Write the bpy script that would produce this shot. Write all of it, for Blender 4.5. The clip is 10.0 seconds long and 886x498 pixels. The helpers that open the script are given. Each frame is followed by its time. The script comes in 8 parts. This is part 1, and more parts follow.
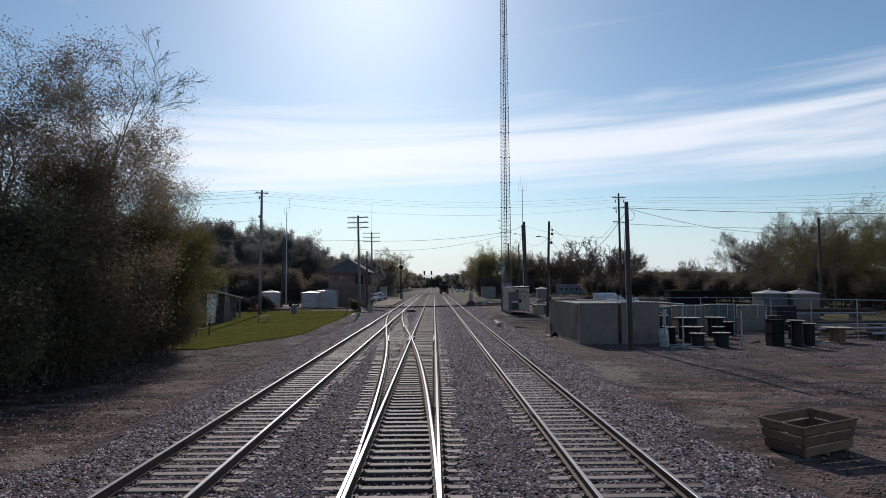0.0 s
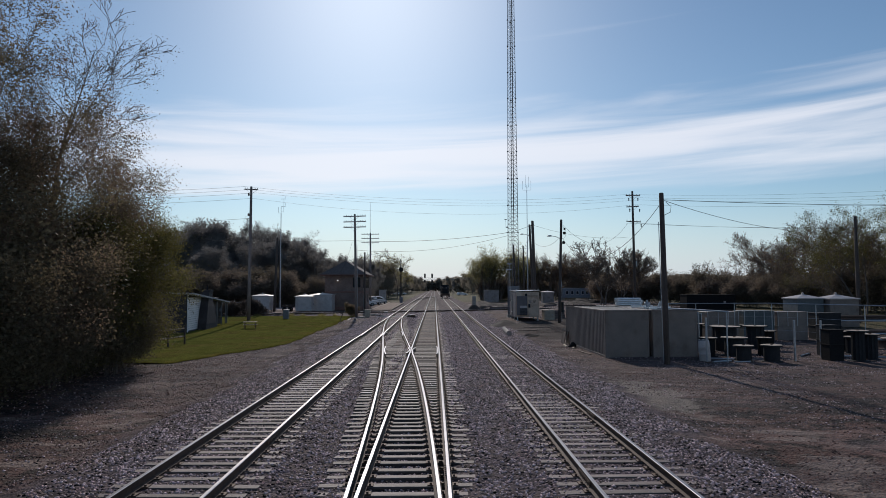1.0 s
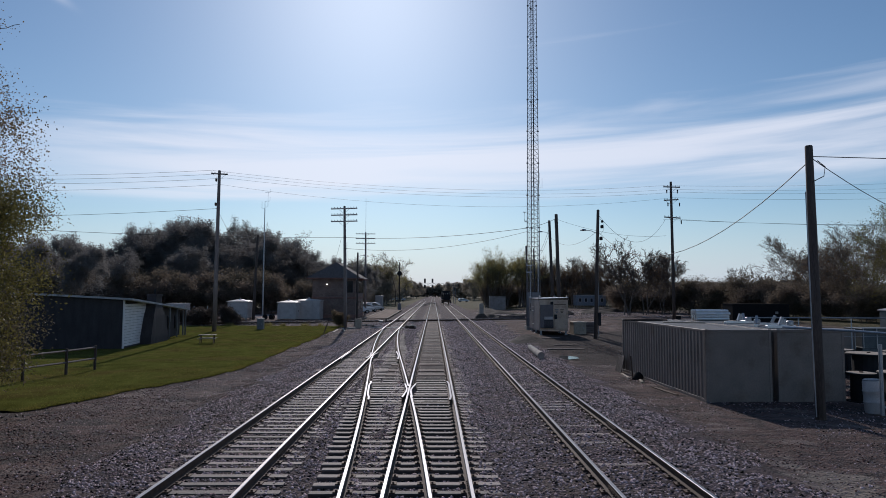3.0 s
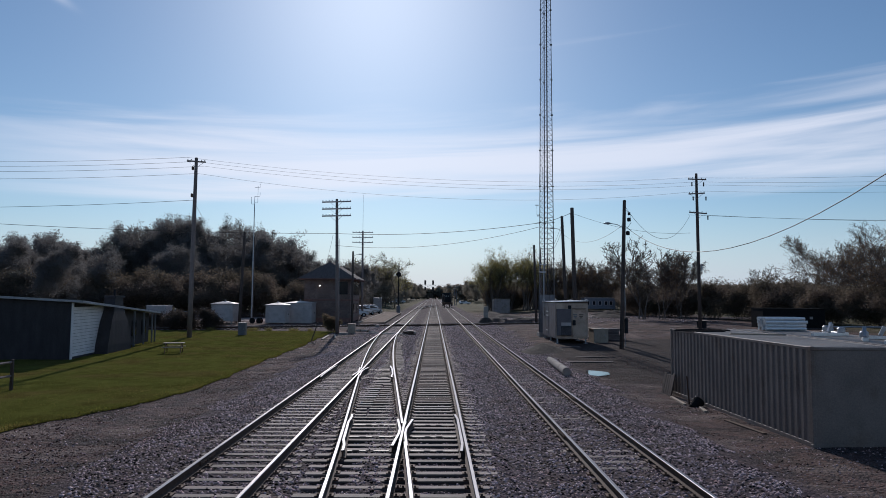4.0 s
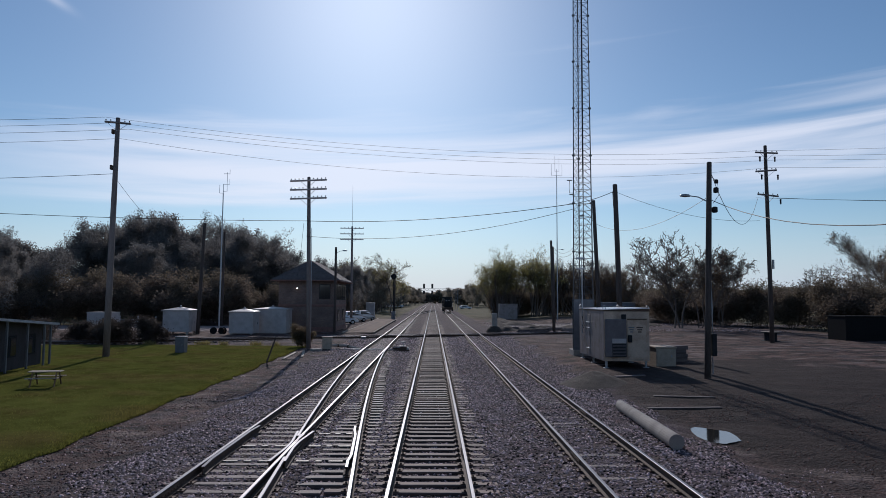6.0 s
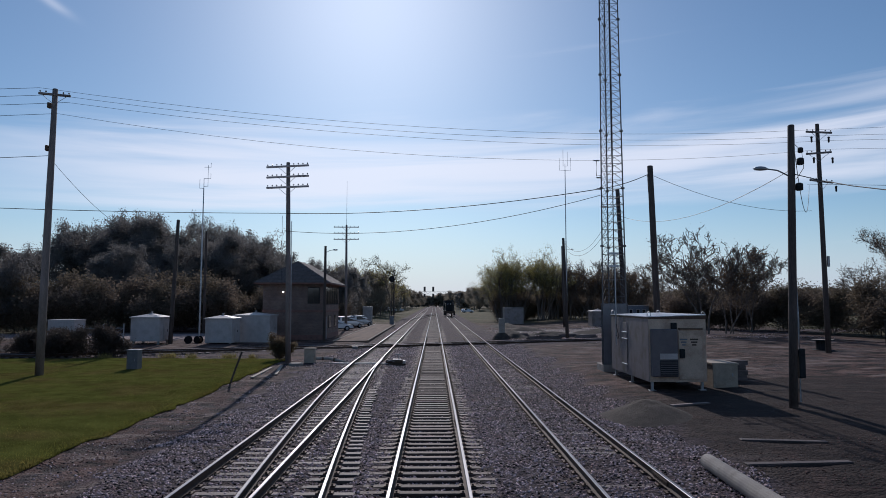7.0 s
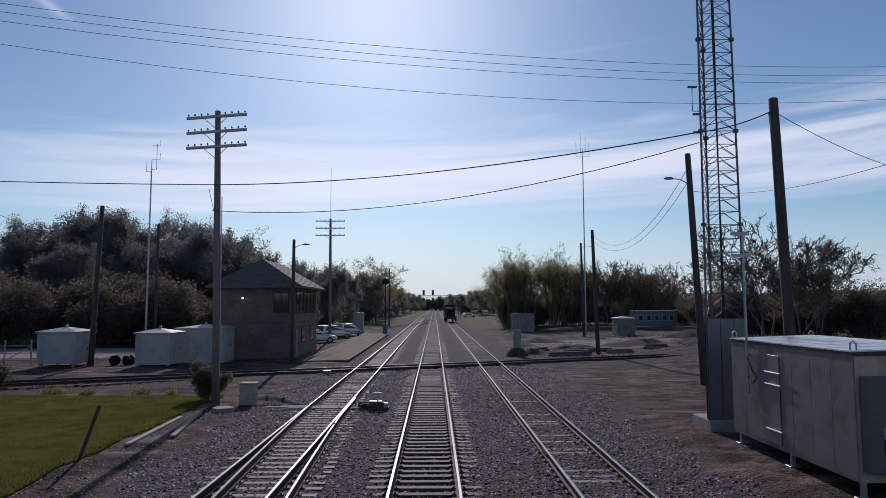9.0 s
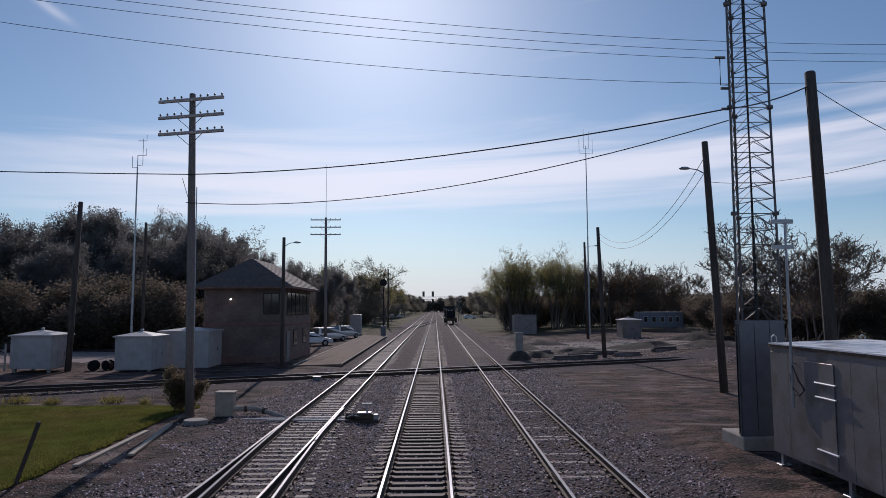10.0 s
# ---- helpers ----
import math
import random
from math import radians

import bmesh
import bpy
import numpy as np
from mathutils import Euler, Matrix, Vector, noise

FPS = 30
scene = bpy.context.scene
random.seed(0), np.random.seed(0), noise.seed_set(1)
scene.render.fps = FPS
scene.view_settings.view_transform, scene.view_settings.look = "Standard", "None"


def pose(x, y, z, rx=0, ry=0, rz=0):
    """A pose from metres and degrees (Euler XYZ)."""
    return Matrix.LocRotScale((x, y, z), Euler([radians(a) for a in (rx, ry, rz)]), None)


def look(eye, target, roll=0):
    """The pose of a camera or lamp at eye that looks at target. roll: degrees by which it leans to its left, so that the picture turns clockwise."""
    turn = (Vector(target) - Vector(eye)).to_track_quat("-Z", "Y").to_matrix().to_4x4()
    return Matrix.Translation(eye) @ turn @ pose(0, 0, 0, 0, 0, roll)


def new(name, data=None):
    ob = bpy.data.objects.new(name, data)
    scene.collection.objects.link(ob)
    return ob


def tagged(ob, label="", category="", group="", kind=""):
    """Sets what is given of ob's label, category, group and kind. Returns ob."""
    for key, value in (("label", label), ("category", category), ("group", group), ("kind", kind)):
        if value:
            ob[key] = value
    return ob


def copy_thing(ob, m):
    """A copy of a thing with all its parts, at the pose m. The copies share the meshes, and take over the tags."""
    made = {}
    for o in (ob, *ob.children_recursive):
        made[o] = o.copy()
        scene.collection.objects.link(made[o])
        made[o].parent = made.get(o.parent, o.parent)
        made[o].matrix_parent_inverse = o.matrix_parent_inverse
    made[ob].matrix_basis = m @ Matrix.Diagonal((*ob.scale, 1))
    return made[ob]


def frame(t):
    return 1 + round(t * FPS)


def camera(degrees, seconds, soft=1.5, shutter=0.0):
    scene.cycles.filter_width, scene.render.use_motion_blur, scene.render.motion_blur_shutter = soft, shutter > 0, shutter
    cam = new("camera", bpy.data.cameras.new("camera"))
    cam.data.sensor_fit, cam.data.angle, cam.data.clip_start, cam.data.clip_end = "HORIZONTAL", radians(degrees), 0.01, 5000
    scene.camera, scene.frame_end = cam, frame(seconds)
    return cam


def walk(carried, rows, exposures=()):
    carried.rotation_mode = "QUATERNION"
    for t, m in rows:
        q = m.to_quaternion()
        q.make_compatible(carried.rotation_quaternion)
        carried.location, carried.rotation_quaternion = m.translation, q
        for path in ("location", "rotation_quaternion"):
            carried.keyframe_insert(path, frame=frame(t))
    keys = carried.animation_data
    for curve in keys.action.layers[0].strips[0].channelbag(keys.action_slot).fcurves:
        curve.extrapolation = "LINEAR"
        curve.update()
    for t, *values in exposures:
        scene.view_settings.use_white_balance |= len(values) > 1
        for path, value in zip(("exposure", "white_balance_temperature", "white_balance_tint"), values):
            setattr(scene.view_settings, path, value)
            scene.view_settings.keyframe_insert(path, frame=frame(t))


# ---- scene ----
cam = camera(67.5, 10.0, soft=0.75)
PATH = [
    (0, (0.674, -6.067, 3.293), (0.702, -4.07, 3.4), -0.3),
    (0.5, (0.602, -3.432, 3.316), (0.628, -1.435, 3.428), -0.1),
    (1, (0.506, -0.599, 3.338), (0.533, 1.397, 3.454), -0.2),
    (1.5, (0.374, 2.445, 3.298), (0.4, 4.441, 3.421), -0.1),
    (2, (0.251, 5.543, 3.283), (0.277, 7.538, 3.41), 0.0),
    (2.5, (0.147, 8.735, 3.329), (0.175, 10.73, 3.459), 0.1),
    (4, (-0.011, 18.49, 3.351), (0.016, 20.485, 3.491), 0.4),
    (4.5, (-0.063, 21.917, 3.411), (-0.035, 23.912, 3.553), 0.4),
    (5, (-0.087, 25.411, 3.421), (-0.059, 27.405, 3.566), 0.5),
    (5.5, (-0.028, 28.816, 3.373), (0.001, 30.81, 3.521), 0.5),
    (7, (0.077, 39.276, 3.494), (0.103, 41.27, 3.656), 0.1),
    (7.5, (0.122, 42.787, 3.547), (0.148, 44.78, 3.711), 0.1),
    (8, (0.186, 46.365, 3.56), (0.21, 48.357, 3.728), 0.1),
    (8.5, (0.16, 49.851, 3.706), (0.185, 51.844, 3.875), 0.0),
    (9, (0.213, 52.637, 3.89), (0.239, 54.629, 4.061), -0.1),
    (9.5, (0.248, 54.298, 3.9), (0.275, 56.291, 4.07), -0.2),
    (10, (0.419, 55.204, 3.861), (0.443, 57.196, 4.037), -0.2),
]
walk(cam, [(t, look(eye, target, roll)) for t, eye, target, roll in PATH],
     [(0.0, 0.15, 6500.0, 13.5), (0.6, 0.05, 6480.0, 14.0), (1.6, -0.05, 6350.0, 15.0), (2.7, -0.1, 6200.0, 16.0), (4.0, -0.1, 6100.0, 16.0), (5.5, -0.1, 6050.0, 16.0), (8.5, -0.1, 6080.0, 19.0), (10.0, -0.1, 6280.0, 21.0)])

# ---- world, sun, exposure ----
SUN_EL, SUN_AZ = 28.0, -5.5          # degrees above the horizon; from +y towards +x
world = bpy.data.worlds.new("world")
scene.world = world
world.use_nodes = True
wn, wl = world.node_tree.nodes, world.node_tree.links
wn.clear()


def wmath(op, a, b=None, c=None):
    n = wn.new("ShaderNodeMath")
    n.operation = op
    for i, v in enumerate((a, b, c)):
        if v is None:
            continue
        if isinstance(v, (int, float)):
            n.inputs[i].default_value = v
        else:
            wl.new(v, n.inputs[i])
    return n.outputs[0]


sky = wn.new("ShaderNodeTexSky")
sky.sky_type = "NISHITA"
sky.sun_disc = False
sky.sun_elevation = radians(SUN_EL)
sky.sun_rotation = radians(SUN_AZ)
sky.air_density, sky.dust_density, sky.ozone_density = 1.0, 0.3, 3.4
coords = wn.new("ShaderNodeTexCoord")
split = wn.new("ShaderNodeSeparateXYZ")
wl.new(coords.outputs["Generated"], split.inputs[0])
dx, dy, dz = split.outputs
flat = wmath("SQRT", wmath("ADD", wmath("MULTIPLY", dx, dx), wmath("MULTIPLY", dy, dy)))
elev = wmath("DIVIDE", dz, wmath("MAXIMUM", flat, 0.05))
side = wmath("ARCTAN2", dx, dy)
lift = wmath("SUBTRACT", elev, wmath("MULTIPLY", side, 0.04))
comb = wn.new("ShaderNodeCombineXYZ")
wl.new(wmath("MULTIPLY", side, 1.7), comb.inputs[0])
wl.new(wmath("MULTIPLY", lift, 24.0), comb.inputs[1])
comb.inputs[2].default_value = 4.6
streak = wn.new("ShaderNodeTexNoise")
streak.inputs["Scale"].default_value = 1.0
streak.inputs["Detail"].default_value = 7.0
streak.inputs["Roughness"].default_value = 0.52
streak.inputs["Distortion"].default_value = 0.5
wl.new(comb.outputs[0], streak.inputs["Vector"])
low = wn.new("ShaderNodeMapRange")
low.interpolation_type = "SMOOTHSTEP"
low.inputs[1].default_value, low.inputs[2].default_value = 0.09, 0.19
wl.new(lift, low.inputs[0])
high = wn.new("ShaderNodeMapRange")
high.interpolation_type = "SMOOTHSTEP"
high.inputs[1].default_value, high.inputs[2].default_value = 0.31, 0.19
wl.new(lift, high.inputs[0])
band = wmath("MULTIPLY", low.outputs[0], high.outputs[0])
veil = wn.new("ShaderNodeMapRange")
veil.interpolation_type = "SMOOTHSTEP"
veil.inputs[1].default_value, veil.inputs[2].default_value = 0.34, 0.8
wl.new(wmath("ADD", streak.outputs["Fac"], wmath("MULTIPLY", wmath("SUBTRACT", band, 0.6), 0.42)), veil.inputs[0])
fade = wn.new("ShaderNodeMapRange")
fade.interpolation_type = "SMOOTHSTEP"
fade.inputs[1].default_value, fade.inputs[2].default_value = -0.62, -0.2
fade.inputs[3].default_value = 0.15
wl.new(wmath("ADD", side, wmath("MULTIPLY", elev, 0.6)), fade.inputs[0])
cloud = wmath("MULTIPLY", wmath("MULTIPLY", veil.outputs[0], 0.78), fade.outputs[0])
along = wmath("ADD", wmath("MULTIPLY", wmath("ADD", side, 0.536), 0.87), wmath("MULTIPLY", wmath("SUBTRACT", elev, 0.398), -0.49))
across = wmath("ADD", wmath("MULTIPLY", wmath("ADD", side, 0.536), 0.49), wmath("MULTIPLY", wmath("SUBTRACT", elev, 0.398), 0.87))
far_off = wmath("ADD", wmath("POWER", wmath("DIVIDE", wmath("ABSOLUTE", along), 0.026), 2.0), wmath("POWER", wmath("DIVIDE", wmath("ABSOLUTE", across), 0.006), 2.0))
wisp = wmath("MULTIPLY", wmath("POWER", 2.718, wmath("MULTIPLY", far_off, -1.0)), wmath("MULTIPLY", streak.outputs["Fac"], 0.65))
cloud = wmath("MAXIMUM", cloud, wisp)
tint = wn.new("ShaderNodeMixRGB")
tint.blend_type = "MIX"
wl.new(cloud, tint.inputs[0])
clear = wn.new("ShaderNodeMixRGB")
clear.blend_type = "MULTIPLY"
clear.inputs[0].default_value = 1.0
clear.inputs[2].default_value = (0.915, 1.02, 1.0, 1)
wl.new(sky.outputs[0], clear.inputs[1])
wl.new(clear.outputs[0], tint.inputs[1])
tint.inputs[2].default_value = (11.2, 11.6, 12.1, 1)
back = wn.new("ShaderNodeBackground")
back.inputs["Strength"].default_value = 0.078
# pale haze towards the horizon, and the bright veil about the sun
haze = wn.new("ShaderNodeMapRange")
haze.interpolation_type = "SMOOTHSTEP"
haze.inputs[1].default_value, haze.inputs[2].default_value = 0.14, -0.02
haze.inputs[4].default_value = 0.85
wl.new(elev, haze.inputs[0])
pale = wn.new("ShaderNodeMixRGB")
wl.new(haze.outputs[0], pale.inputs[0])
wl.new(tint.outputs[0], pale.inputs[1])
pale.inputs[2].default_value = (7.1, 8.2, 9.7, 1)
_e, _a = radians(SUN_EL), radians(SUN_AZ)
TO_SUN = Vector((math.sin(_a) * math.cos(_e), math.cos(_a) * math.cos(_e), math.sin(_e)))
towards = wn.new("ShaderNodeVectorMath")
towards.operation = "DOT_PRODUCT"
wl.new(coords.outputs["Generated"], towards.inputs[0])
towards.inputs[1].default_value = TO_SUN
aureole = wmath("MULTIPLY", wmath("POWER", wmath("MAXIMUM", towards.outputs["Value"], 0.0), 42.0), 2.7)
glow = wn.new("ShaderNodeMixRGB")
glow.blend_type = "ADD"
glow.inputs[0].default_value = 1.0
wl.new(pale.outputs[0], glow.inputs[1])
wl.new(aureole, glow.inputs[2])
wl.new(glow.outputs[0], back.inputs["Color"])
wout = wn.new("ShaderNodeOutputWorld")
wl.new(back.outputs[0], wout.inputs["Surface"])

sun = new("sun", bpy.data.lights.new("sun", "SUN"))
sun.data.energy, sun.data.angle, sun.data.color = 2.5, radians(0.53), (1.0, 0.93, 0.83)
sun.matrix_world = look(TO_SUN * 300, (0, 0, 0))
scene.view_settings.exposure = 0.0


# ---- materials ----
def material(name, base, rough=0.8, metal=0.0, var=0.25, scale=6.0, fine=60.0, bump=0.25, dist=0.01, second=None, second_at=0.55, second_scale=1.5,
             rand=0.0, island=False, translucent=0.0, spec=0.4, stretch=(1, 1, 1)):
    """A surface with grain at two scales, a second tone in patches, and relief."""
    m = bpy.data.materials.new(name)
    m.use_nodes = True
    n, l = m.node_tree.nodes, m.node_tree.links
    bsdf = n["Principled BSDF"]
    bsdf.inputs["Roughness"].default_value = rough
    bsdf.inputs["Metallic"].default_value = metal
    bsdf.inputs["Specular IOR Level"].default_value = spec
    pos = n.new("ShaderNodeTexCoord")
    place = n.new("ShaderNodeMapping")
    place.inputs["Scale"].default_value = stretch
    l.new(pos.outputs["Object"], place.inputs["Vector"])
    a, b = n.new("ShaderNodeTexNoise"), n.new("ShaderNodeTexNoise")
    a.inputs["Scale"].default_value, a.inputs["Detail"].default_value = scale, 5
    b.inputs["Scale"].default_value, b.inputs["Detail"].default_value = fine, 3
    for t in (a, b):
        l.new(place.outputs[0], t.inputs["Vector"])
    both = n.new("ShaderNodeMath")
    both.operation = "ADD"
    l.new(a.outputs["Fac"], both.inputs[0])
    l.new(b.outputs["Fac"], both.inputs[1])
    last = both.outputs[0]
    if rand or island:
        info = n.new("ShaderNodeNewGeometry") if island else n.new("ShaderNodeObjectInfo")
        r = n.new("ShaderNodeMath")
        r.operation = "MULTIPLY_ADD"
        l.new(info.outputs["Random Per Island" if island else "Random"], r.inputs[0])
        r.inputs[1].default_value = rand * 2
        l.new(last, r.inputs[2])
        sh = n.new("ShaderNodeMath")
        sh.operation = "SUBTRACT"
        l.new(r.outputs[0], sh.inputs[0])
        sh.inputs[1].default_value = rand
        last = sh.outputs[0]
    ramp = n.new("ShaderNodeMapRange")
    ramp.inputs[1].default_value, ramp.inputs[2].default_value = 0.5, 1.5
    ramp.inputs[3].default_value, ramp.inputs[4].default_value = 1 - 2 * var, 1 + 2 * var
    l.new(last, ramp.inputs[0])
    col = n.new("ShaderNodeMixRGB")
    col.blend_type = "MIX"
    col.inputs[1].default_value = (*base, 1)
    col.inputs[2].default_value = (*(second or base), 1)
    if second:
        c = n.new("ShaderNodeTexNoise")
        c.inputs["Scale"].default_value, c.inputs["Detail"].default_value = second_scale, 6
        l.new(place.outputs[0], c.inputs["Vector"])
        cut = n.new("ShaderNodeMapRange")
        cut.inputs[1].default_value, cut.inputs[2].default_value = second_at - 0.08, second_at + 0.08
        l.new(c.outputs["Fac"], cut.inputs[0])
        l.new(cut.outputs[0], col.inputs[0])
    else:
        col.inputs[0].default_value = 0
    mul = n.new("ShaderNodeMixRGB")
    mul.blend_type = "MULTIPLY"
    mul.inputs[0].default_value = 1
    l.new(col.outputs[0], mul.inputs[1])
    l.new(ramp.outputs[0], mul.inputs[2])
    l.new(mul.outputs[0], bsdf.inputs["Base Color"])
    if bump:
        bp = n.new("ShaderNodeBump")
        bp.inputs["Strength"].default_value, bp.inputs["Distance"].default_value = bump, dist
        l.new(both.outputs[0], bp.inputs["Height"])
        l.new(bp.outputs[0], bsdf.inputs["Normal"])
    if translucent:
        tr = n.new("ShaderNodeBsdfTranslucent")
        l.new(mul.outputs[0], tr.inputs["Color"])
        mix = n.new("ShaderNodeMixShader")
        mix.inputs[0].default_value = translucent
        l.new(bsdf.outputs[0], mix.inputs[1])
        l.new(tr.outputs[0], mix.inputs[2])
        l.new(mix.outputs[0], n["Material Output"].inputs["Surface"])
    return m


STONE = material("ballast_stone", (0.4, 0.308, 0.31), 0.7, var=0.5, scale=8, fine=40, bump=0.15, rand=0.7, island=True, second=(0.26, 0.168, 0.155), second_at=0.58, spec=0.15)
TIE = material("weathered_tie", (0.185, 0.14, 0.13), 0.72, var=0.3, scale=5, fine=50, bump=0.6, dist=0.015, rand=0.4, second=(0.075, 0.06, 0.052), second_at=0.56, second_scale=2.5, stretch=(0.25, 1, 1))
TIE_BROWN = material("brown_tie", (0.165, 0.108, 0.092), 0.75, var=0.3, scale=5, fine=50, bump=0.6, dist=0.015, rand=0.4, second=(0.07, 0.048, 0.042), second_at=0.56, second_scale=2.5, stretch=(0.25, 1, 1))
RAIL = material("rusty_rail_side", (0.075, 0.045, 0.032), 0.8, var=0.3, scale=10, fine=90, bump=0.3, dist=0.003)
STEEL = material("polished_rail_head", (0.27, 0.272, 0.285), 0.42, 1.0, var=0.08, scale=3, fine=30, bump=0.03, dist=0.002, stretch=(1, 0.1, 1))
STEEL_SIDE = material("dull_rail_head", (0.46, 0.445, 0.45), 0.38, 0.9, var=0.15, scale=3, fine=30, bump=0.05, dist=0.002, stretch=(1, 0.1, 1))
for m in (STEEL, STEEL_SIDE):
    m.node_tree.nodes["Principled BSDF"].inputs["Specular Tint"].default_value = (0.3, 0.3, 0.31, 1)
IRON = material("rusted_iron", (0.11, 0.07, 0.05), 0.75, 0.2, var=0.35, scale=10, fine=80, bump=0.35)
POLE = material("creosoted_pole_wood", (0.088, 0.068, 0.06), 0.88, var=0.3, scale=6, fine=50, bump=0.5, second=(0.105, 0.085, 0.075), second_at=0.58, stretch=(1, 1, 0.12))
POLE_GREY = material("weathered_grey_pole_wood", (0.22, 0.18, 0.17), 0.85, var=0.25, scale=6, fine=50, bump=0.5, second=(0.16, 0.13, 0.12), second_at=0.58, stretch=(1, 1, 0.12))
ARM_WOOD = material("bleached_crossarm_wood", (0.55, 0.46, 0.44), 0.85, var=0.2, scale=6, fine=50, bump=0.4, stretch=(0.2, 1, 1))
GALV = material("galvanised_steel", (0.4, 0.41, 0.43), 0.45, 0.75, var=0.15, scale=5, fine=40, bump=0.08)
DARKSTEEL = material("dark_lattice_steel", (0.16, 0.15, 0.15), 0.55, 0.5, var=0.25, scale=6, fine=40, bump=0.1)
CABLE = material("black_cable", (0.03, 0.03, 0.032), 0.6, var=0.1, bump=0)
CONTAINER = material("container_paint", (0.225, 0.185, 0.162), 0.55, 0.0, spec=0.25, var=0.16, scale=1.2, fine=25, bump=0.12, second=(0.18, 0.135, 0.11), second_at=0.64, second_scale=1.4)
CONTAINER_TOP = material("container_roof", (0.25, 0.225, 0.2), 0.6, 0.0, var=0.2, scale=1.5, fine=20, bump=0.15, second=(0.26, 0.2, 0.16), second_at=0.6)
BRICK = material("brown_brick", (0.21, 0.118, 0.098), 0.85, var=0.25, scale=3, fine=30, bump=0.35, dist=0.008)
SHINGLE = material("grey_shingles", (0.12, 0.1, 0.095), 0.85, var=0.25, scale=4, fine=35, bump=0.5, rand=0.3)
WHITE = material("white_painted_metal", (0.5, 0.455, 0.44), 0.5, 0.0, var=0.12, scale=2, fine=30, bump=0.06, second=(0.44, 0.395, 0.375), second_at=0.55)
CREAM = material("cream_painted_metal", (0.56, 0.42, 0.32), 0.55, 0.0, var=0.16, scale=2, fine=30, bump=0.06, second=(0.4, 0.26, 0.19), second_at=0.6)
SILVER = material("aluminium_sheet", (0.26, 0.23, 0.23), 0.5, 0.45, var=0.12, scale=2, fine=25, bump=0.06, second=(0.2, 0.17, 0.15), second_at=0.58)
ROOF_SHEET = material("white_roof_sheet", (0.86, 0.82, 0.81), 0.32, 0.0, spec=0.9, var=0.15, scale=2, fine=25, bump=0.06)
GREY = material("grey_painted_metal", (0.17, 0.175, 0.19), 0.5, 0.2, var=0.15, scale=3, fine=30, bump=0.08)
AC_GREY = material("grey_plastic_cover", (0.15, 0.13, 0.135), 0.6, var=0.15, scale=3, fine=30, bump=0.08)
DARK = material("dark_painted_metal", (0.028, 0.029, 0.032), 0.75, 0.0, spec=0.15, var=0.2, scale=4, fine=30, bump=0.1)
CONCRETE = material("old_concrete", (0.36, 0.32, 0.28), 0.9, var=0.22, scale=3, fine=50, bump=0.3, second=(0.25, 0.22, 0.2), second_at=0.58)
PLANK = material("bare_planks", (0.18, 0.112, 0.075), 0.8, var=0.3, scale=4, fine=45, bump=0.4, rand=0.3, stretch=(1, 0.2, 1))
PALE_PLANK = material("pale_lumber", (0.4, 0.33, 0.26), 0.8, var=0.2, scale=4, fine=45, bump=0.3, stretch=(1, 0.2, 1))
BARK = material("grey_brown_bark", (0.14, 0.115, 0.1), 0.9, var=0.3, scale=8, fine=50, bump=0.4)
LEAF_YELLOW = material("yellow_green_leaves", (0.17, 0.15, 0.05), 0.6, var=0.25, scale=2, fine=8, bump=0, rand=0.3, island=True, second=(0.14, 0.125, 0.045), second_at=0.52, second_scale=0.5, translucent=0.4, spec=0.06)
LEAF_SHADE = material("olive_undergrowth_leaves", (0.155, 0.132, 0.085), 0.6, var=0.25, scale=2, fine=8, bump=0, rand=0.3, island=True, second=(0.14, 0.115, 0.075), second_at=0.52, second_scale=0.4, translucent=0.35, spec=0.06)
LEAF = material("autumn_green_leaves", (0.165, 0.135, 0.08), 0.6, var=0.22, scale=2, fine=8, bump=0, rand=0.25, island=True, second=(0.185, 0.13, 0.095), second_at=0.5, second_scale=0.35, translucent=0.6, spec=0.08)
LEAF_OLIVE = material("thinning_yellow_leaves", (0.36, 0.31, 0.12), 0.6, var=0.3, scale=2, fine=8, bump=0, rand=0.5, island=True, second=(0.26, 0.235, 0.09), second_at=0.52, second_scale=0.4, translucent=0.6, spec=0.08)
LEAF_BRAMBLE = material("dark_bramble_leaves", (0.085, 0.07, 0.06), 0.65, var=0.2, scale=2, fine=8, bump=0, rand=0.2, island=True, translucent=0.4, spec=0.08)
# paler leaf colour stands in for haze over distant trees
LEAF_HAZE = material("haze_paled_olive_leaves", (0.3, 0.27, 0.22), 0.65, var=0.22, scale=2, fine=8, bump=0, rand=0.3, island=True, second=(0.28, 0.235, 0.19), second_at=0.56, second_scale=0.3, translucent=0.6, spec=0.08)
LEAF_RUST = material("rusty_brown_leaves", (0.22, 0.13, 0.07), 0.6, var=0.3, scale=2, fine=8, bump=0, rand=0.5, island=True, second=(0.16, 0.11, 0.06), second_at=0.52, second_scale=0.4, translucent=0.5, spec=0.08)
LEAF_DARK = material("dark_foliage", (0.215, 0.205, 0.195), 0.65, var=0.12, scale=2, fine=8, bump=0, rand=0.14, island=True, second=(0.2, 0.18, 0.165), second_at=0.56, second_scale=0.3, translucent=0.6, spec=0.08)
LEAF_BRUSH = material("brown_brush_foliage", (0.2, 0.158, 0.125), 0.7, var=0.2, scale=2, fine=8, bump=0, rand=0.25, island=True, second=(0.16, 0.135, 0.095), second_at=0.5, second_scale=0.15, translucent=0.5, spec=0.08)
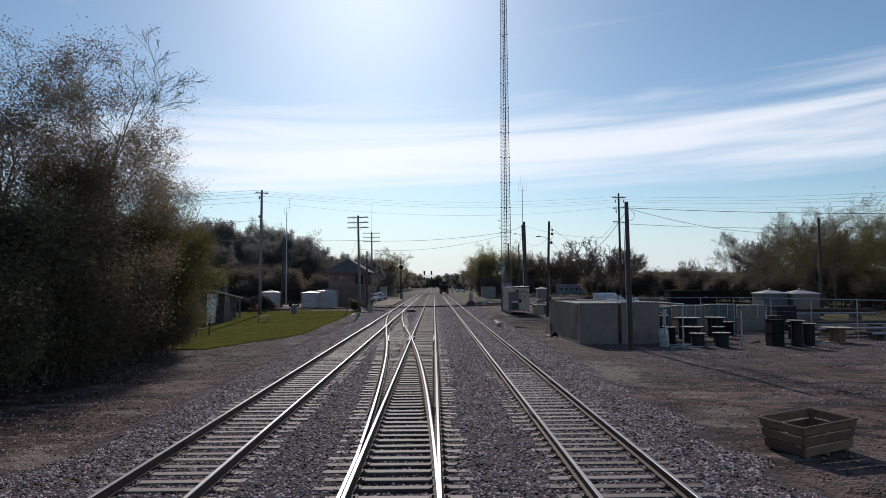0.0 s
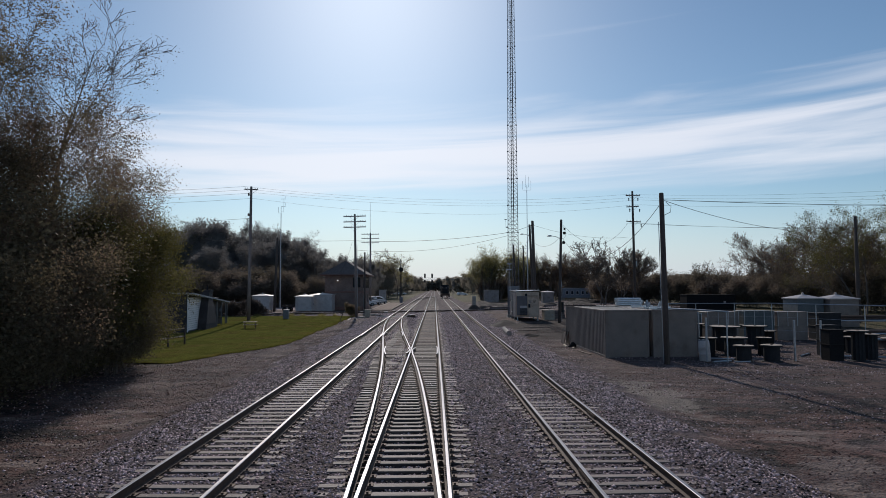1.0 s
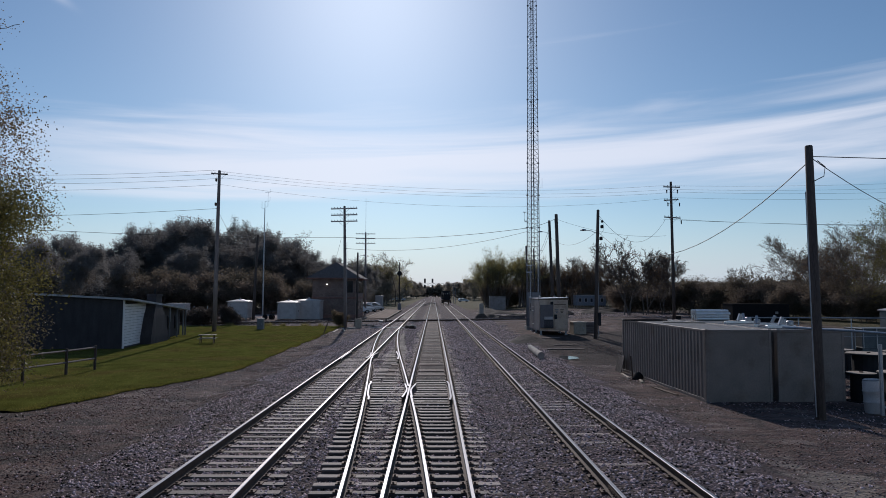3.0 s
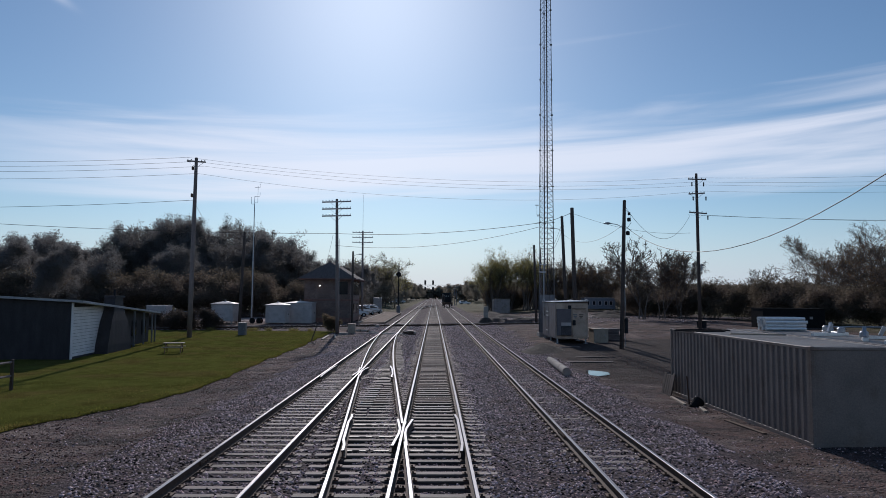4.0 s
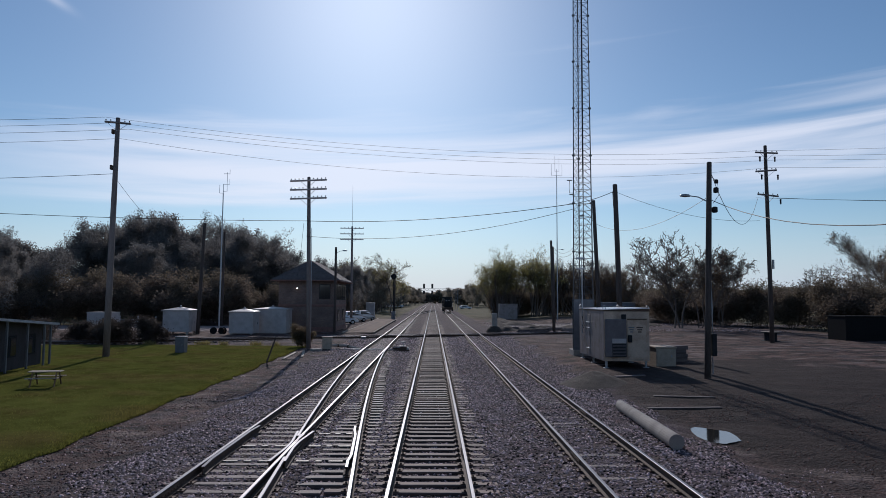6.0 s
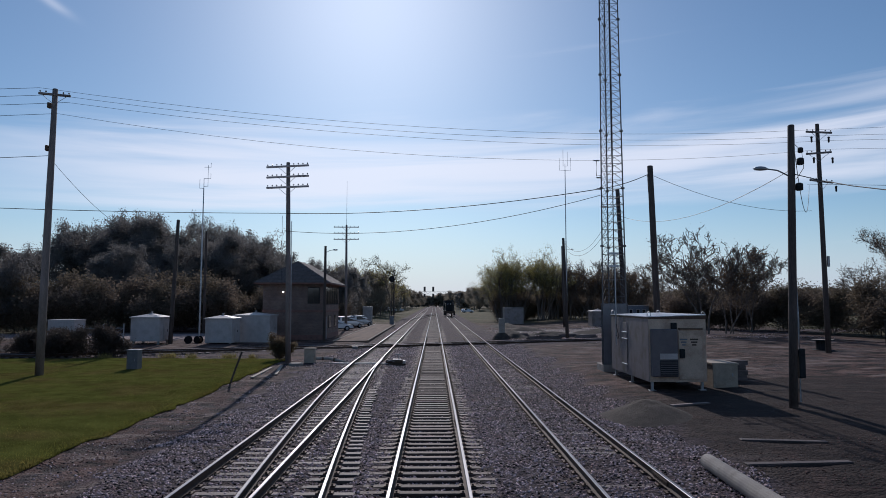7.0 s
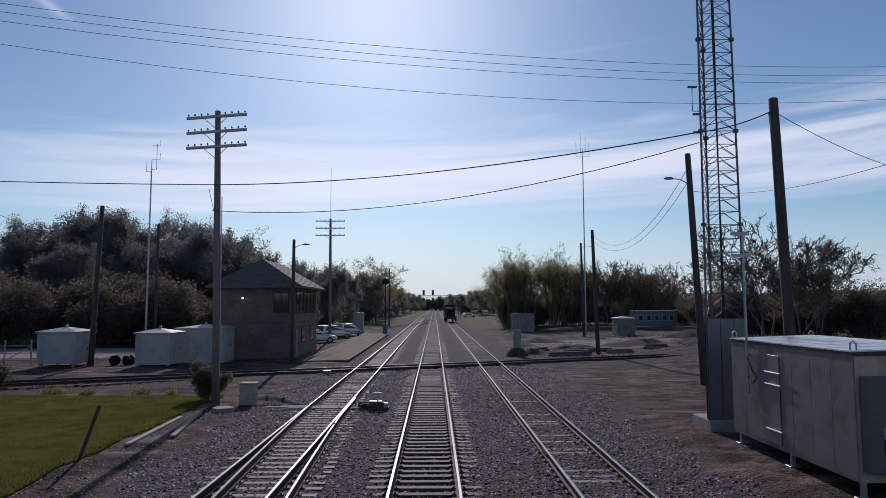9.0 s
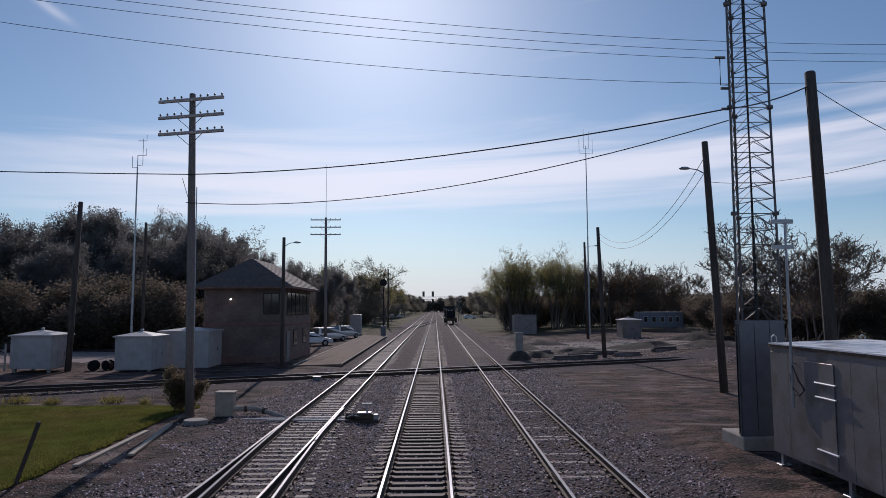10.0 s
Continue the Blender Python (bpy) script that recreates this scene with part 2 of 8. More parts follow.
GRASS_BLADE = material("lawn_blades", (0.165, 0.165, 0.04), 0.9, var=0.3, scale=0.8, fine=8, bump=0, rand=0.4, island=True, second=(0.2, 0.165, 0.05), second_at=0.57, second_scale=0.3, translucent=0.5, spec=0.05)
WEED = material("dry_weeds", (0.3, 0.25, 0.09), 0.7, var=0.3, scale=2, fine=8, bump=0, rand=0.5, island=True, translucent=0.4, spec=0.08)
RUBBER = material("black_rubber", (0.02, 0.02, 0.021), 0.95, spec=0.05, var=0.2, scale=10, fine=60, bump=0.2)
TARP = material("shiny_pipe_metal", (0.8, 0.79, 0.78), 0.35, 0.5, var=0.1, scale=4, fine=30, bump=0.05)
BLUE = material("faded_blue_paint", (0.17, 0.18, 0.21), 0.5, var=0.15, scale=4, fine=30, bump=0.08)
GLASS_DARK = material("dark_window_glass", (0.02, 0.024, 0.03), 0.08, 0.0, var=0.1, bump=0, spec=0.7)
PORCELAIN = material("insulator_glass", (0.2, 0.17, 0.14), 0.25, 0.0, var=0.1, bump=0, spec=0.6)
CAR_SILVER = material("silver_car_paint", (0.45, 0.46, 0.48), 0.25, 0.6, var=0.04, bump=0, spec=0.6)
CAR_WHITE = material("white_car_paint", (0.75, 0.75, 0.75), 0.25, 0.0, var=0.03, bump=0, spec=0.6)
CAR_DARK = material("dark_car_paint", (0.05, 0.055, 0.065), 0.22, 0.3, var=0.04, bump=0, spec=0.6)
WATER = material("puddle_water", (0.03, 0.028, 0.025), 0.04, 0.0, var=0.1, bump=0.02, spec=0.6)
SIGN_RED = material("orange_paint", (0.4, 0.08, 0.03), 0.5, var=0.1, bump=0)


def lamp_material(name, colour, strength):
    m = bpy.data.materials.new(name)
    m.use_nodes = True
    b = m.node_tree.nodes["Principled BSDF"]
    b.inputs["Base Color"].default_value = (*colour, 1)
    b.inputs["Emission Color"].default_value = (*colour, 1)
    b.inputs["Emission Strength"].default_value = strength
    return m


LAMP_WHITE = lamp_material("lit_lamp", (1.0, 0.95, 0.85), 6.0)


# ---- mesh helpers ----
def finish(name, bm, mat, smooth=False):
    me = bpy.data.meshes.new(name)
    bm.normal_update()
    bm.to_mesh(me)
    bm.free()
    for m in (mat if isinstance(mat, (list, tuple)) else (mat,)):
        me.materials.append(m)
    if smooth:
        for p in me.polygons:
            p.use_smooth = True
    return me


def part(name, bm, mat, parent=None, label="", smooth=False):
    ob = new(name, finish(name, bm, mat, smooth))
    if parent:
        ob.parent = parent
    if label:
        ob["label"] = label
    return ob


def thing(name, m, label, category, group=""):
    ob = new(name)
    ob.matrix_world = m
    ob.empty_display_size = 0.2
    return tagged(ob, label, category, group)


def box(bm, x0, x1, y0, y1, z0, z1, bevel=0.0, rot=None, mat=0):
    m = Matrix.Translation(((x0 + x1) / 2, (y0 + y1) / 2, (z0 + z1) / 2))
    if rot:
        m = m @ rot
    made = bmesh.ops.create_cube(bm, size=1, matrix=m @ Matrix.Diagonal((abs(x1 - x0), abs(y1 - y0), abs(z1 - z0), 1)))
    faces = {f for v in made["verts"] for f in v.link_faces}
    for f in faces:
        f.material_index = mat
    if bevel:
        edges = list({e for v in made["verts"] for e in v.link_edges})
        bmesh.ops.bevel(bm, geom=edges, offset=bevel, segments=1, profile=0.5, affect="EDGES")
    return bm


def rod(bm, p, q, r0, r1=None, n=8, cap=True, mat=0):
    """A tapered round bar from p to q."""
    p, q = Vector(p), Vector(q)
    r1 = r0 if r1 is None else r1
    d = q - p
    if d.length < 1e-6:
        return bm
    turn = d.to_track_quat("Z", "Y").to_matrix()
    a = [bm.verts.new(p + turn @ Vector((r0 * math.cos(2 * math.pi * i / n), r0 * math.sin(2 * math.pi * i / n), 0))) for i in range(n)]
    b = [bm.verts.new(q + turn @ Vector((r1 * math.cos(2 * math.pi * i / n), r1 * math.sin(2 * math.pi * i / n), 0))) for i in range(n)]
    for i in range(n):
        bm.faces.new((a[i], a[(i + 1) % n], b[(i + 1) % n], b[i])).material_index = mat
    if cap:
        bm.faces.new(a[::-1]).material_index = mat
        bm.faces.new(b).material_index = mat
    return bm


def chain(bm, pts, r, n=6):
    """A round cord through points, in one skin."""
    rings = []
    pts = [Vector(p) for p in pts]
    for i, p in enumerate(pts):
        d = (pts[min(i + 1, len(pts) - 1)] - pts[max(i - 1, 0)]).normalized()
        turn = d.to_track_quat("Z", "Y").to_matrix()
        rings.append([bm.verts.new(p + turn @ Vector((r * math.cos(2 * math.pi * k / n), r * math.sin(2 * math.pi * k / n), 0))) for k in range(n)])
    for a, b in zip(rings, rings[1:]):
        for k in range(n):
            bm.faces.new((a[k], a[(k + 1) % n], b[(k + 1) % n], b[k]))
    bm.faces.new(rings[0][::-1])
    bm.faces.new(rings[-1])
    return bm


def lathe(bm, rows, n=16, at=(0, 0, 0), mat=0):
    """A turned form from rows of (radius, height)."""
    rings = [[bm.verts.new((at[0] + r * math.cos(2 * math.pi * k / n), at[1] + r * math.sin(2 * math.pi * k / n), at[2] + z)) for k in range(n)] for r, z in rows]
    for a, b in zip(rings, rings[1:]):
        for k in range(n):
            bm.faces.new((a[k], a[(k + 1) % n], b[(k + 1) % n], b[k])).material_index = mat
    bm.faces.new(rings[0][::-1]).material_index = mat
    bm.faces.new(rings[-1]).material_index = mat
    return bm


def prism(bm, outline, y0, y1, mat=0):
    """An outline in x and z, drawn out along y."""
    a = [bm.verts.new((x, y0, z)) for x, z in outline]
    b = [bm.verts.new((x, y1, z)) for x, z in outline]
    k = len(outline)
    for i in range(k):
        bm.faces.new((a[i], a[(i + 1) % k], b[(i + 1) % k], b[i])).material_index = mat
    bm.faces.new(a[::-1]).material_index = mat
    bm.faces.new(b).material_index = mat
    return bm


def arrays_mesh(name, verts, faces, mat):
    """A mesh from numpy arrays of places and of faces with the same number of corners."""
    me = bpy.data.meshes.new(name)
    nf, k = faces.shape
    me.vertices.add(len(verts))
    me.vertices.foreach_set("co", np.ascontiguousarray(verts, dtype=np.float32).ravel())
    me.loops.add(nf * k)
    me.loops.foreach_set("vertex_index", np.ascontiguousarray(faces, dtype=np.int32).ravel())
    me.polygons.add(nf)
    me.polygons.foreach_set("loop_start", np.arange(0, nf * k, k, dtype=np.int32))
    me.update(calc_edges=True)
    me.validate()
    me.materials.append(mat)
    return me


# ---- the lie of the land ----
def smooth(a, b, v):
    t = min(1.0, max(0.0, (v - a) / (b - a)))
    return t * t * (3 - 2 * t)


LT, RT = -3.98, 4.0                     # middles of the side tracks; the middle track is x = 0


def bank(x, y):
    """The ground's height beside the ballast."""
    if x > 0:
        z = -0.52 + 0.52 * smooth(46, 64, y) + 0.3 * smooth(14, 26, x) * smooth(55, 80, y)
    else:
        z = -0.5 + 0.22 * smooth(58, 80, y)
    return z + (-0.16 - z) * smooth(86, 94, y) * (1 - smooth(16, 24, x) if x > 0 else 1)


def ground_z(x, y):
    z = bank(x, y)
    bed = -0.205 - 0.05 * max(0.0, math.cos((x - 2.0) * math.pi / 2.0))
    k = smooth(6.0, 8.2, abs(x))
    for mid in (LT, 0.0, RT):
        bed -= (0.03 if mid == 0 else -0.004) * (1 - smooth(0.9, 1.0, abs(x - mid)))
        bed += (0.035 + 0.03 * noise.noise((x * 1.7, y * 0.5, 2.0))) * smooth(0.95, 1.15, abs(x - mid)) * (1 - smooth(1.5, 1.8, abs(x - mid)))
    z = bed + (min(z, -0.2) - bed) * k if abs(x) < 8.2 and z < -0.2 else (bed + (z - bed) * k)
    z -= 0.09 * math.exp(-(((x - 7.95) / 0.8) ** 2 + ((y - 51.6) / 1.4) ** 2))
    return z + 0.03 * k * noise.noise((x * 0.35, y * 0.35, 0)) + 0.05 * k * noise.noise((x * 0.09, y * 0.09, 3.0)) + 0.03 * k * noise.noise((x * 0.9, y * 0.9, 6.0))


# ---- ground ----
def ground_material():
    """Ballast along the tracks, bare earth beside them, dull weeds farther off."""
    m = bpy.data.materials.new("ground_cover")
    m.use_nodes = True
    n, l = m.node_tree.nodes, m.node_tree.links
    bsdf = n["Principled BSDF"]
    bsdf.inputs["Specular IOR Level"].default_value = 0.12
    tc = n.new("ShaderNodeTexCoord")
    sep = n.new("ShaderNodeSeparateXYZ")
    l.new(tc.outputs["Object"], sep.inputs[0])

    def math_(op, a, b=0.0, c=None):
        k = n.new("ShaderNodeMath")
        k.operation = op
        for i, v in enumerate((a, b, c)):
            if v is None:
                continue
            if isinstance(v, (int, float)):
                k.inputs[i].default_value = v
            else:
                l.new(v, k.inputs[i])
        return k.outputs[0]

    def noise_(scale, detail=4, rough=0.55):
        k = n.new("ShaderNodeTexNoise")
        k.inputs["Scale"].default_value, k.inputs["Detail"].default_value, k.inputs["Roughness"].default_value = scale, detail, rough
        l.new(tc.outputs["Object"], k.inputs["Vector"])
        return k.outputs["Fac"]

    def ramp_(v, a, b, lo=0.0, hi=1.0):
        k = n.new("ShaderNodeMapRange")
        k.interpolation_type = "SMOOTHSTEP"
        for i, q in enumerate((a, b, lo, hi)):
            k.inputs[i + 1].default_value = q
        l.new(v, k.inputs[0])
        return k.outputs[0]

    def mix_(f, a, b, mode="MIX"):
        k = n.new("ShaderNodeMixRGB")
        k.blend_type = mode
        for i, v in enumerate((f, a, b)):
            if isinstance(v, (int, float)):
                k.inputs[i].default_value = v
            elif isinstance(v, tuple):
                k.inputs[i].default_value = (*v, 1)
            else:
                l.new(v, k.inputs[i])
        return k.outputs[0]

    cells = n.new("ShaderNodeTexVoronoi")
    cells.inputs["Scale"].default_value = 17.0
    l.new(tc.outputs["Object"], cells.inputs["Vector"])
    grey = n.new("ShaderNodeSeparateColor")
    l.new(cells.outputs["Color"], grey.inputs[0])
    stone = mix_(grey.outputs[0], (0.022, 0.016, 0.019), (0.172, 0.13, 0.146))
    stone = mix_(ramp_(noise_(0.8), 0.4, 0.7), stone, mix_(0.5, stone, (0.13, 0.095, 0.07)))
    earth = mix_(ramp_(noise_(0.28, 5), 0.42, 0.62), (0.105, 0.056, 0.046), (0.185, 0.112, 0.096))
    earth = mix_(ramp_(noise_(1.7, 6), 0.46, 0.64), earth, (0.026, 0.018, 0.016))
    ruts = n.new("ShaderNodeTexNoise")
    ruts.inputs["Scale"].default_value, ruts.inputs["Detail"].default_value = 1.0, 6
    lay = n.new("ShaderNodeMapping")
    lay.inputs["Scale"].default_value = (0.45, 1.0, 1)
    lay.inputs["Rotation"].default_value = (0, 0, 0.2)
    l.new(tc.outputs["Object"], lay.inputs["Vector"])
    l.new(lay.outputs[0], ruts.inputs["Vector"])
    earth = mix_(ramp_(ruts.outputs["Fac"], 0.52, 0.62), earth, (0.022, 0.017, 0.016))
    earth = mix_(ramp_(ruts.outputs["Fac"], 0.44, 0.35), earth, (0.24, 0.18, 0.155))
    earth = mix_(ramp_(noise_(14, 4), 0.5, 0.75), earth, mix_(0.5, earth, (0.3, 0.27, 0.24)))
    gravelly = math_("MAXIMUM", math_("MULTIPLY", ramp_(sep.outputs[1], 17, 27), ramp_(sep.outputs[1], 52, 45)), ramp_(noise_(0.35, 4), 0.5, 0.6))
    earth = mix_(math_("MULTIPLY", math_("MULTIPLY", ramp_(noise_(24, 3), 0.42, 0.58), gravelly), 0.85), earth, mix_(0.35, stone, (0.2, 0.17, 0.15)))
    # dried pale mud beside the track
    mx, my = math_("DIVIDE", math_("SUBTRACT", sep.outputs[0], 8.3), 1.2), math_("DIVIDE", math_("SUBTRACT", sep.outputs[1], 23.0), 4.2)
    mud = math_("ADD", math_("ADD", math_("MULTIPLY", mx, mx), math_("MULTIPLY", my, my)), math_("MULTIPLY", math_("SUBTRACT", noise_(1.1, 6, 0.65), 0.5), 4.5))
    earth = mix_(ramp_(mud, 1.0, 0.3, 0.0, 0.8), earth, (0.27, 0.23, 0.195))
    # damp dark soil about the hut
    wx, wy = math_("DIVIDE", math_("SUBTRACT", sep.outputs[0], 15.5), 9.5), math_("DIVIDE", math_("SUBTRACT", sep.outputs[1], 57.0), 14.0)
    damp = math_("ADD", math_("ADD", math_("MULTIPLY", wx, wx), math_("MULTIPLY", wy, wy)), math_("MULTIPLY", math_("SUBTRACT", noise_(0.5, 6, 0.65), 0.5), 3.0))
    earth = mix_(ramp_(damp, 1.4, 0.6, 0.0, 0.9), earth, (0.042, 0.031, 0.028))
    # pale gravel road past the crossing
    rx, ry = math_("DIVIDE", math_("SUBTRACT", sep.outputs[0], 17.0), 11.0), math_("DIVIDE", math_("SUBTRACT", sep.outputs[1], 124.0), 9.0)
    road = math_("ADD", math_("ADD", math_("MULTIPLY", rx, rx), math_("MULTIPLY", ry, ry)), math_("MULTIPLY", math_("SUBTRACT", noise_(0.35, 6, 0.65), 0.5), 4.5))
    earth = mix_(ramp_(road, 1.0, 0.3, 0.0, 0.85), earth, (0.38, 0.33, 0.29))
    wild = mix_(ramp_(noise_(0.15, 5), 0.4, 0.6), (0.1, 0.09, 0.04), (0.16, 0.13, 0.07))
    wild = mix_(ramp_(noise_(6, 5), 0.4, 0.7), wild, (0.06, 0.06, 0.028))
    ax = math_("ABSOLUTE", sep.outputs[0])
    edge = math_("ADD", ax, math_("MULTIPLY", math_("SUBTRACT", noise_(0.6, 5), 0.5), 3.2))
    on_bed = ramp_(edge, 6.6, 8.0, 1.0, 0.0)
    cross = math_("ABSOLUTE", math_("SUBTRACT", sep.outputs[1], math_("MULTIPLY_ADD", sep.outputs[0], 0.44, 97.5)))
    near_cross = ramp_(math_("ADD", cross, math_("MULTIPLY", math_("SUBTRACT", noise_(0.7, 5), 0.5), 3.0)), 2.8, 4.2, 1.0, 0.0)
    bed = math_("MAXIMUM", on_bed, near_cross)
    far = math_("MAXIMUM", ramp_(math_("SUBTRACT", ax, math_("MULTIPLY", sep.outputs[1], 0.12)), 26, 34), ramp_(math_("ADD", sep.outputs[1], math_("MULTIPLY", noise_(0.12, 4), 40.0)), 160, 200))
    col = mix_(far, earth, wild)
    col = mix_(bed, col, stone)
    l.new(col, bsdf.inputs["Base Color"])
    bsdf.inputs["Roughness"].default_value = 0.9
    height = math_("ADD", math_("MULTIPLY", cells.outputs["Distance"], -0.5), math_("ADD", math_("MULTIPLY", noise_(10, 5), 1.7), math_("ADD", math_("MULTIPLY", noise_(1.3, 4), 2.2), math_("MULTIPLY", ruts.outputs["Fac"], -2.5))))
    bp = n.new("ShaderNodeBump")
    bp.inputs["Strength"].default_value, bp.inputs["Distance"].default_value = 1.0, 0.08
    l.new(height, bp.inputs["Height"])
    l.new(bp.outputs[0], bsdf.inputs["Normal"])
    return m


GROUND = ground_material()


def steps(*runs):
    out = []
    for a, b, d in runs:
        out += list(np.arange(a, b, d))
    return out


gx = steps((-4000, -1000, 600), (-1000, -200, 100), (-200, -60, 14), (-60, -12, 2), (-12, 14, 0.2), (14, 60, 2), (60, 200, 14), (200, 1000, 100), (1000, 4001, 600))
gy = steps((-600, -100, 100), (-100, -20, 10), (-20, 130, 0.75), (130, 300, 8), (300, 1000, 60), (1000, 4701, 400))
gv = np.array([(x, y, ground_z(x, y)) for y in gy for x in gx])
nx, ny = len(gx), len(gy)
gi = np.arange(nx * ny).reshape(ny, nx)
gf = np.stack([gi[:-1, :-1].ravel(), gi[:-1, 1:].ravel(), gi[1:, 1:].ravel(), gi[1:, :-1].ravel()], 1)
ground = new("ground", arrays_mesh("ground", gv, gf, GROUND))
for p in ground.data.polygons:
    p.use_smooth = True
tagged(ground, "grey ballast, brown dirt yard and weedy land", "ground", kind="structure")


# lawn beside the tracks, with a ragged edge
def lawn_edge(y):
    """How far the lawn reaches towards the tracks."""
    return -9.7 - 3.6 * (1 - smooth(30, 46, y)) + 0.35 * noise.noise((y * 0.35, 1.7, 0)) + 0.2 * noise.noise((y * 1.3, 4.1, 0))


GRASS_SOIL = material("lawn_turf", (0.105, 0.11, 0.028), 1.0, spec=0.0, var=0.35, scale=1.2, fine=40, bump=0.8, dist=0.03, second=(0.115, 0.095, 0.032), second_at=0.56, second_scale=0.35)
lv, lf = [], []
ly = list(np.arange(33.5, 84.01, 0.5))
cols = 14
for y in ly:
    e = lawn_edge(y)
    for k in range(cols):
        u = k / (cols - 1)
        x = e - u * u * (34 + e)
        lv.append((x, y + (0.6 * noise.noise((x * 0.4, 9.0, 0)) if y > 83 else 0), ground_z(x, y) + 0.02 + 0.05 * smooth(0, 0.2, u)))
for j in range(len(ly) - 1):
    for k in range(cols - 1):
        a = j * cols + k
        lf.append((a, a + cols, a + cols + 1, a + 1))
lawn = new("lawn", arrays_mesh("lawn", np.array(lv), np.array(lf), GRASS_SOIL))
tagged(lawn, "mown bright green lawn beside the railway", "lawn", kind="structure")


# ---- rails and ties ----
RAIL_OUTLINE = [(-0.07, -0.172), (0.07, -0.172), (0.07, -0.158), (0.012, -0.14), (0.01, -0.05), (0.036, -0.04), (0.037, -0.008), (0.028, 0.0),
                (-0.028, 0.0), (-0.037, -0.008), (-0.036, -0.04), (-0.01, -0.05), (-0.012, -0.14), (-0.07, -0.158)]


def rail_along(bm, pts, lift=0.0):
    """A rail through points (x, y) at the ground plan; the head is bright, the sides are rusty."""
    rings = []
    for i, (x, y) in enumerate(pts):
        a, b = pts[max(0, i - 1)], pts[min(len(pts) - 1, i + 1)]
        d = Vector((b[0] - a[0], b[1] - a[1])).normalized()
        rings.append([bm.verts.new((x + d.y * u, y - d.x * u, w + lift)) for u, w in RAIL_OUTLINE])
    k = len(RAIL_OUTLINE)
    for a, b in zip(rings, rings[1:]):
        for i in range(k):
            bm.faces.new((a[i], a[(i + 1) % k], b[(i + 1) % k], b[i])).material_index = 1 if i in (6, 7, 8) else 0
    bm.faces.new(rings[0][::-1])
    bm.faces.new(rings[-1])
    return bm


GAUGE = 0.755
random.seed(5)
Y0, Y1 = 3.5, 80.0                     # points at either end of the crossover
SA, SB = 0.019, 0.000882


def cross_x(y):
    """The middle of the crossover between the middle track and the one beside it."""
    h = (Y0 + Y1) / 2
    if y > h:
        return LT - cross_x(2 * h - y)
    u = max(0.0, y - Y0)
    if u <= 32:
        return -(SA * u + SB * u * u)
    return -(SA * 32 + SB * 1024) - (u - 32) * (LT / -2 - SA * 32 - SB * 1024) / (h - Y0 - 32)


tie_bm = bmesh.new()
box(tie_bm, -0.5, 0.5, -0.115, 0.115, -0.17, 0.0)
bmesh.ops.bevel(tie_bm, geom=[e for e in tie_bm.edges if abs(e.verts[0].co.x - e.verts[1].co.x) > 0.5], offset=0.018, segments=1, affect="EDGES")
TIE_MESH = finish("tie", tie_bm, TIE)
BROWN_TIE_MESH = TIE_MESH.copy()
BROWN_TIE_MESH.materials[0] = TIE_BROWN


def tie_span(track, y):
    """The ends of the tie at y, longer where the crossover lies on it."""
    c = cross_x(y)
    if track == 0:
        lo, hi = -1.3, 1.3
        if Y0 - 1 < y < 45:
            lo = max(-2.62, min(-1.3, c - 1.3)) if y < 38 else -1.96
        return lo, hi
    if track == 1:
        lo, hi = LT - 1.3, LT + 1.3
        if 38 < y < Y1 + 1:
            hi = min(LT + 2.62, max(LT + 1.3, c + 1.3)) if y > 45 else -2.02
        return lo, hi
    return RT - 1.3, RT + 1.3


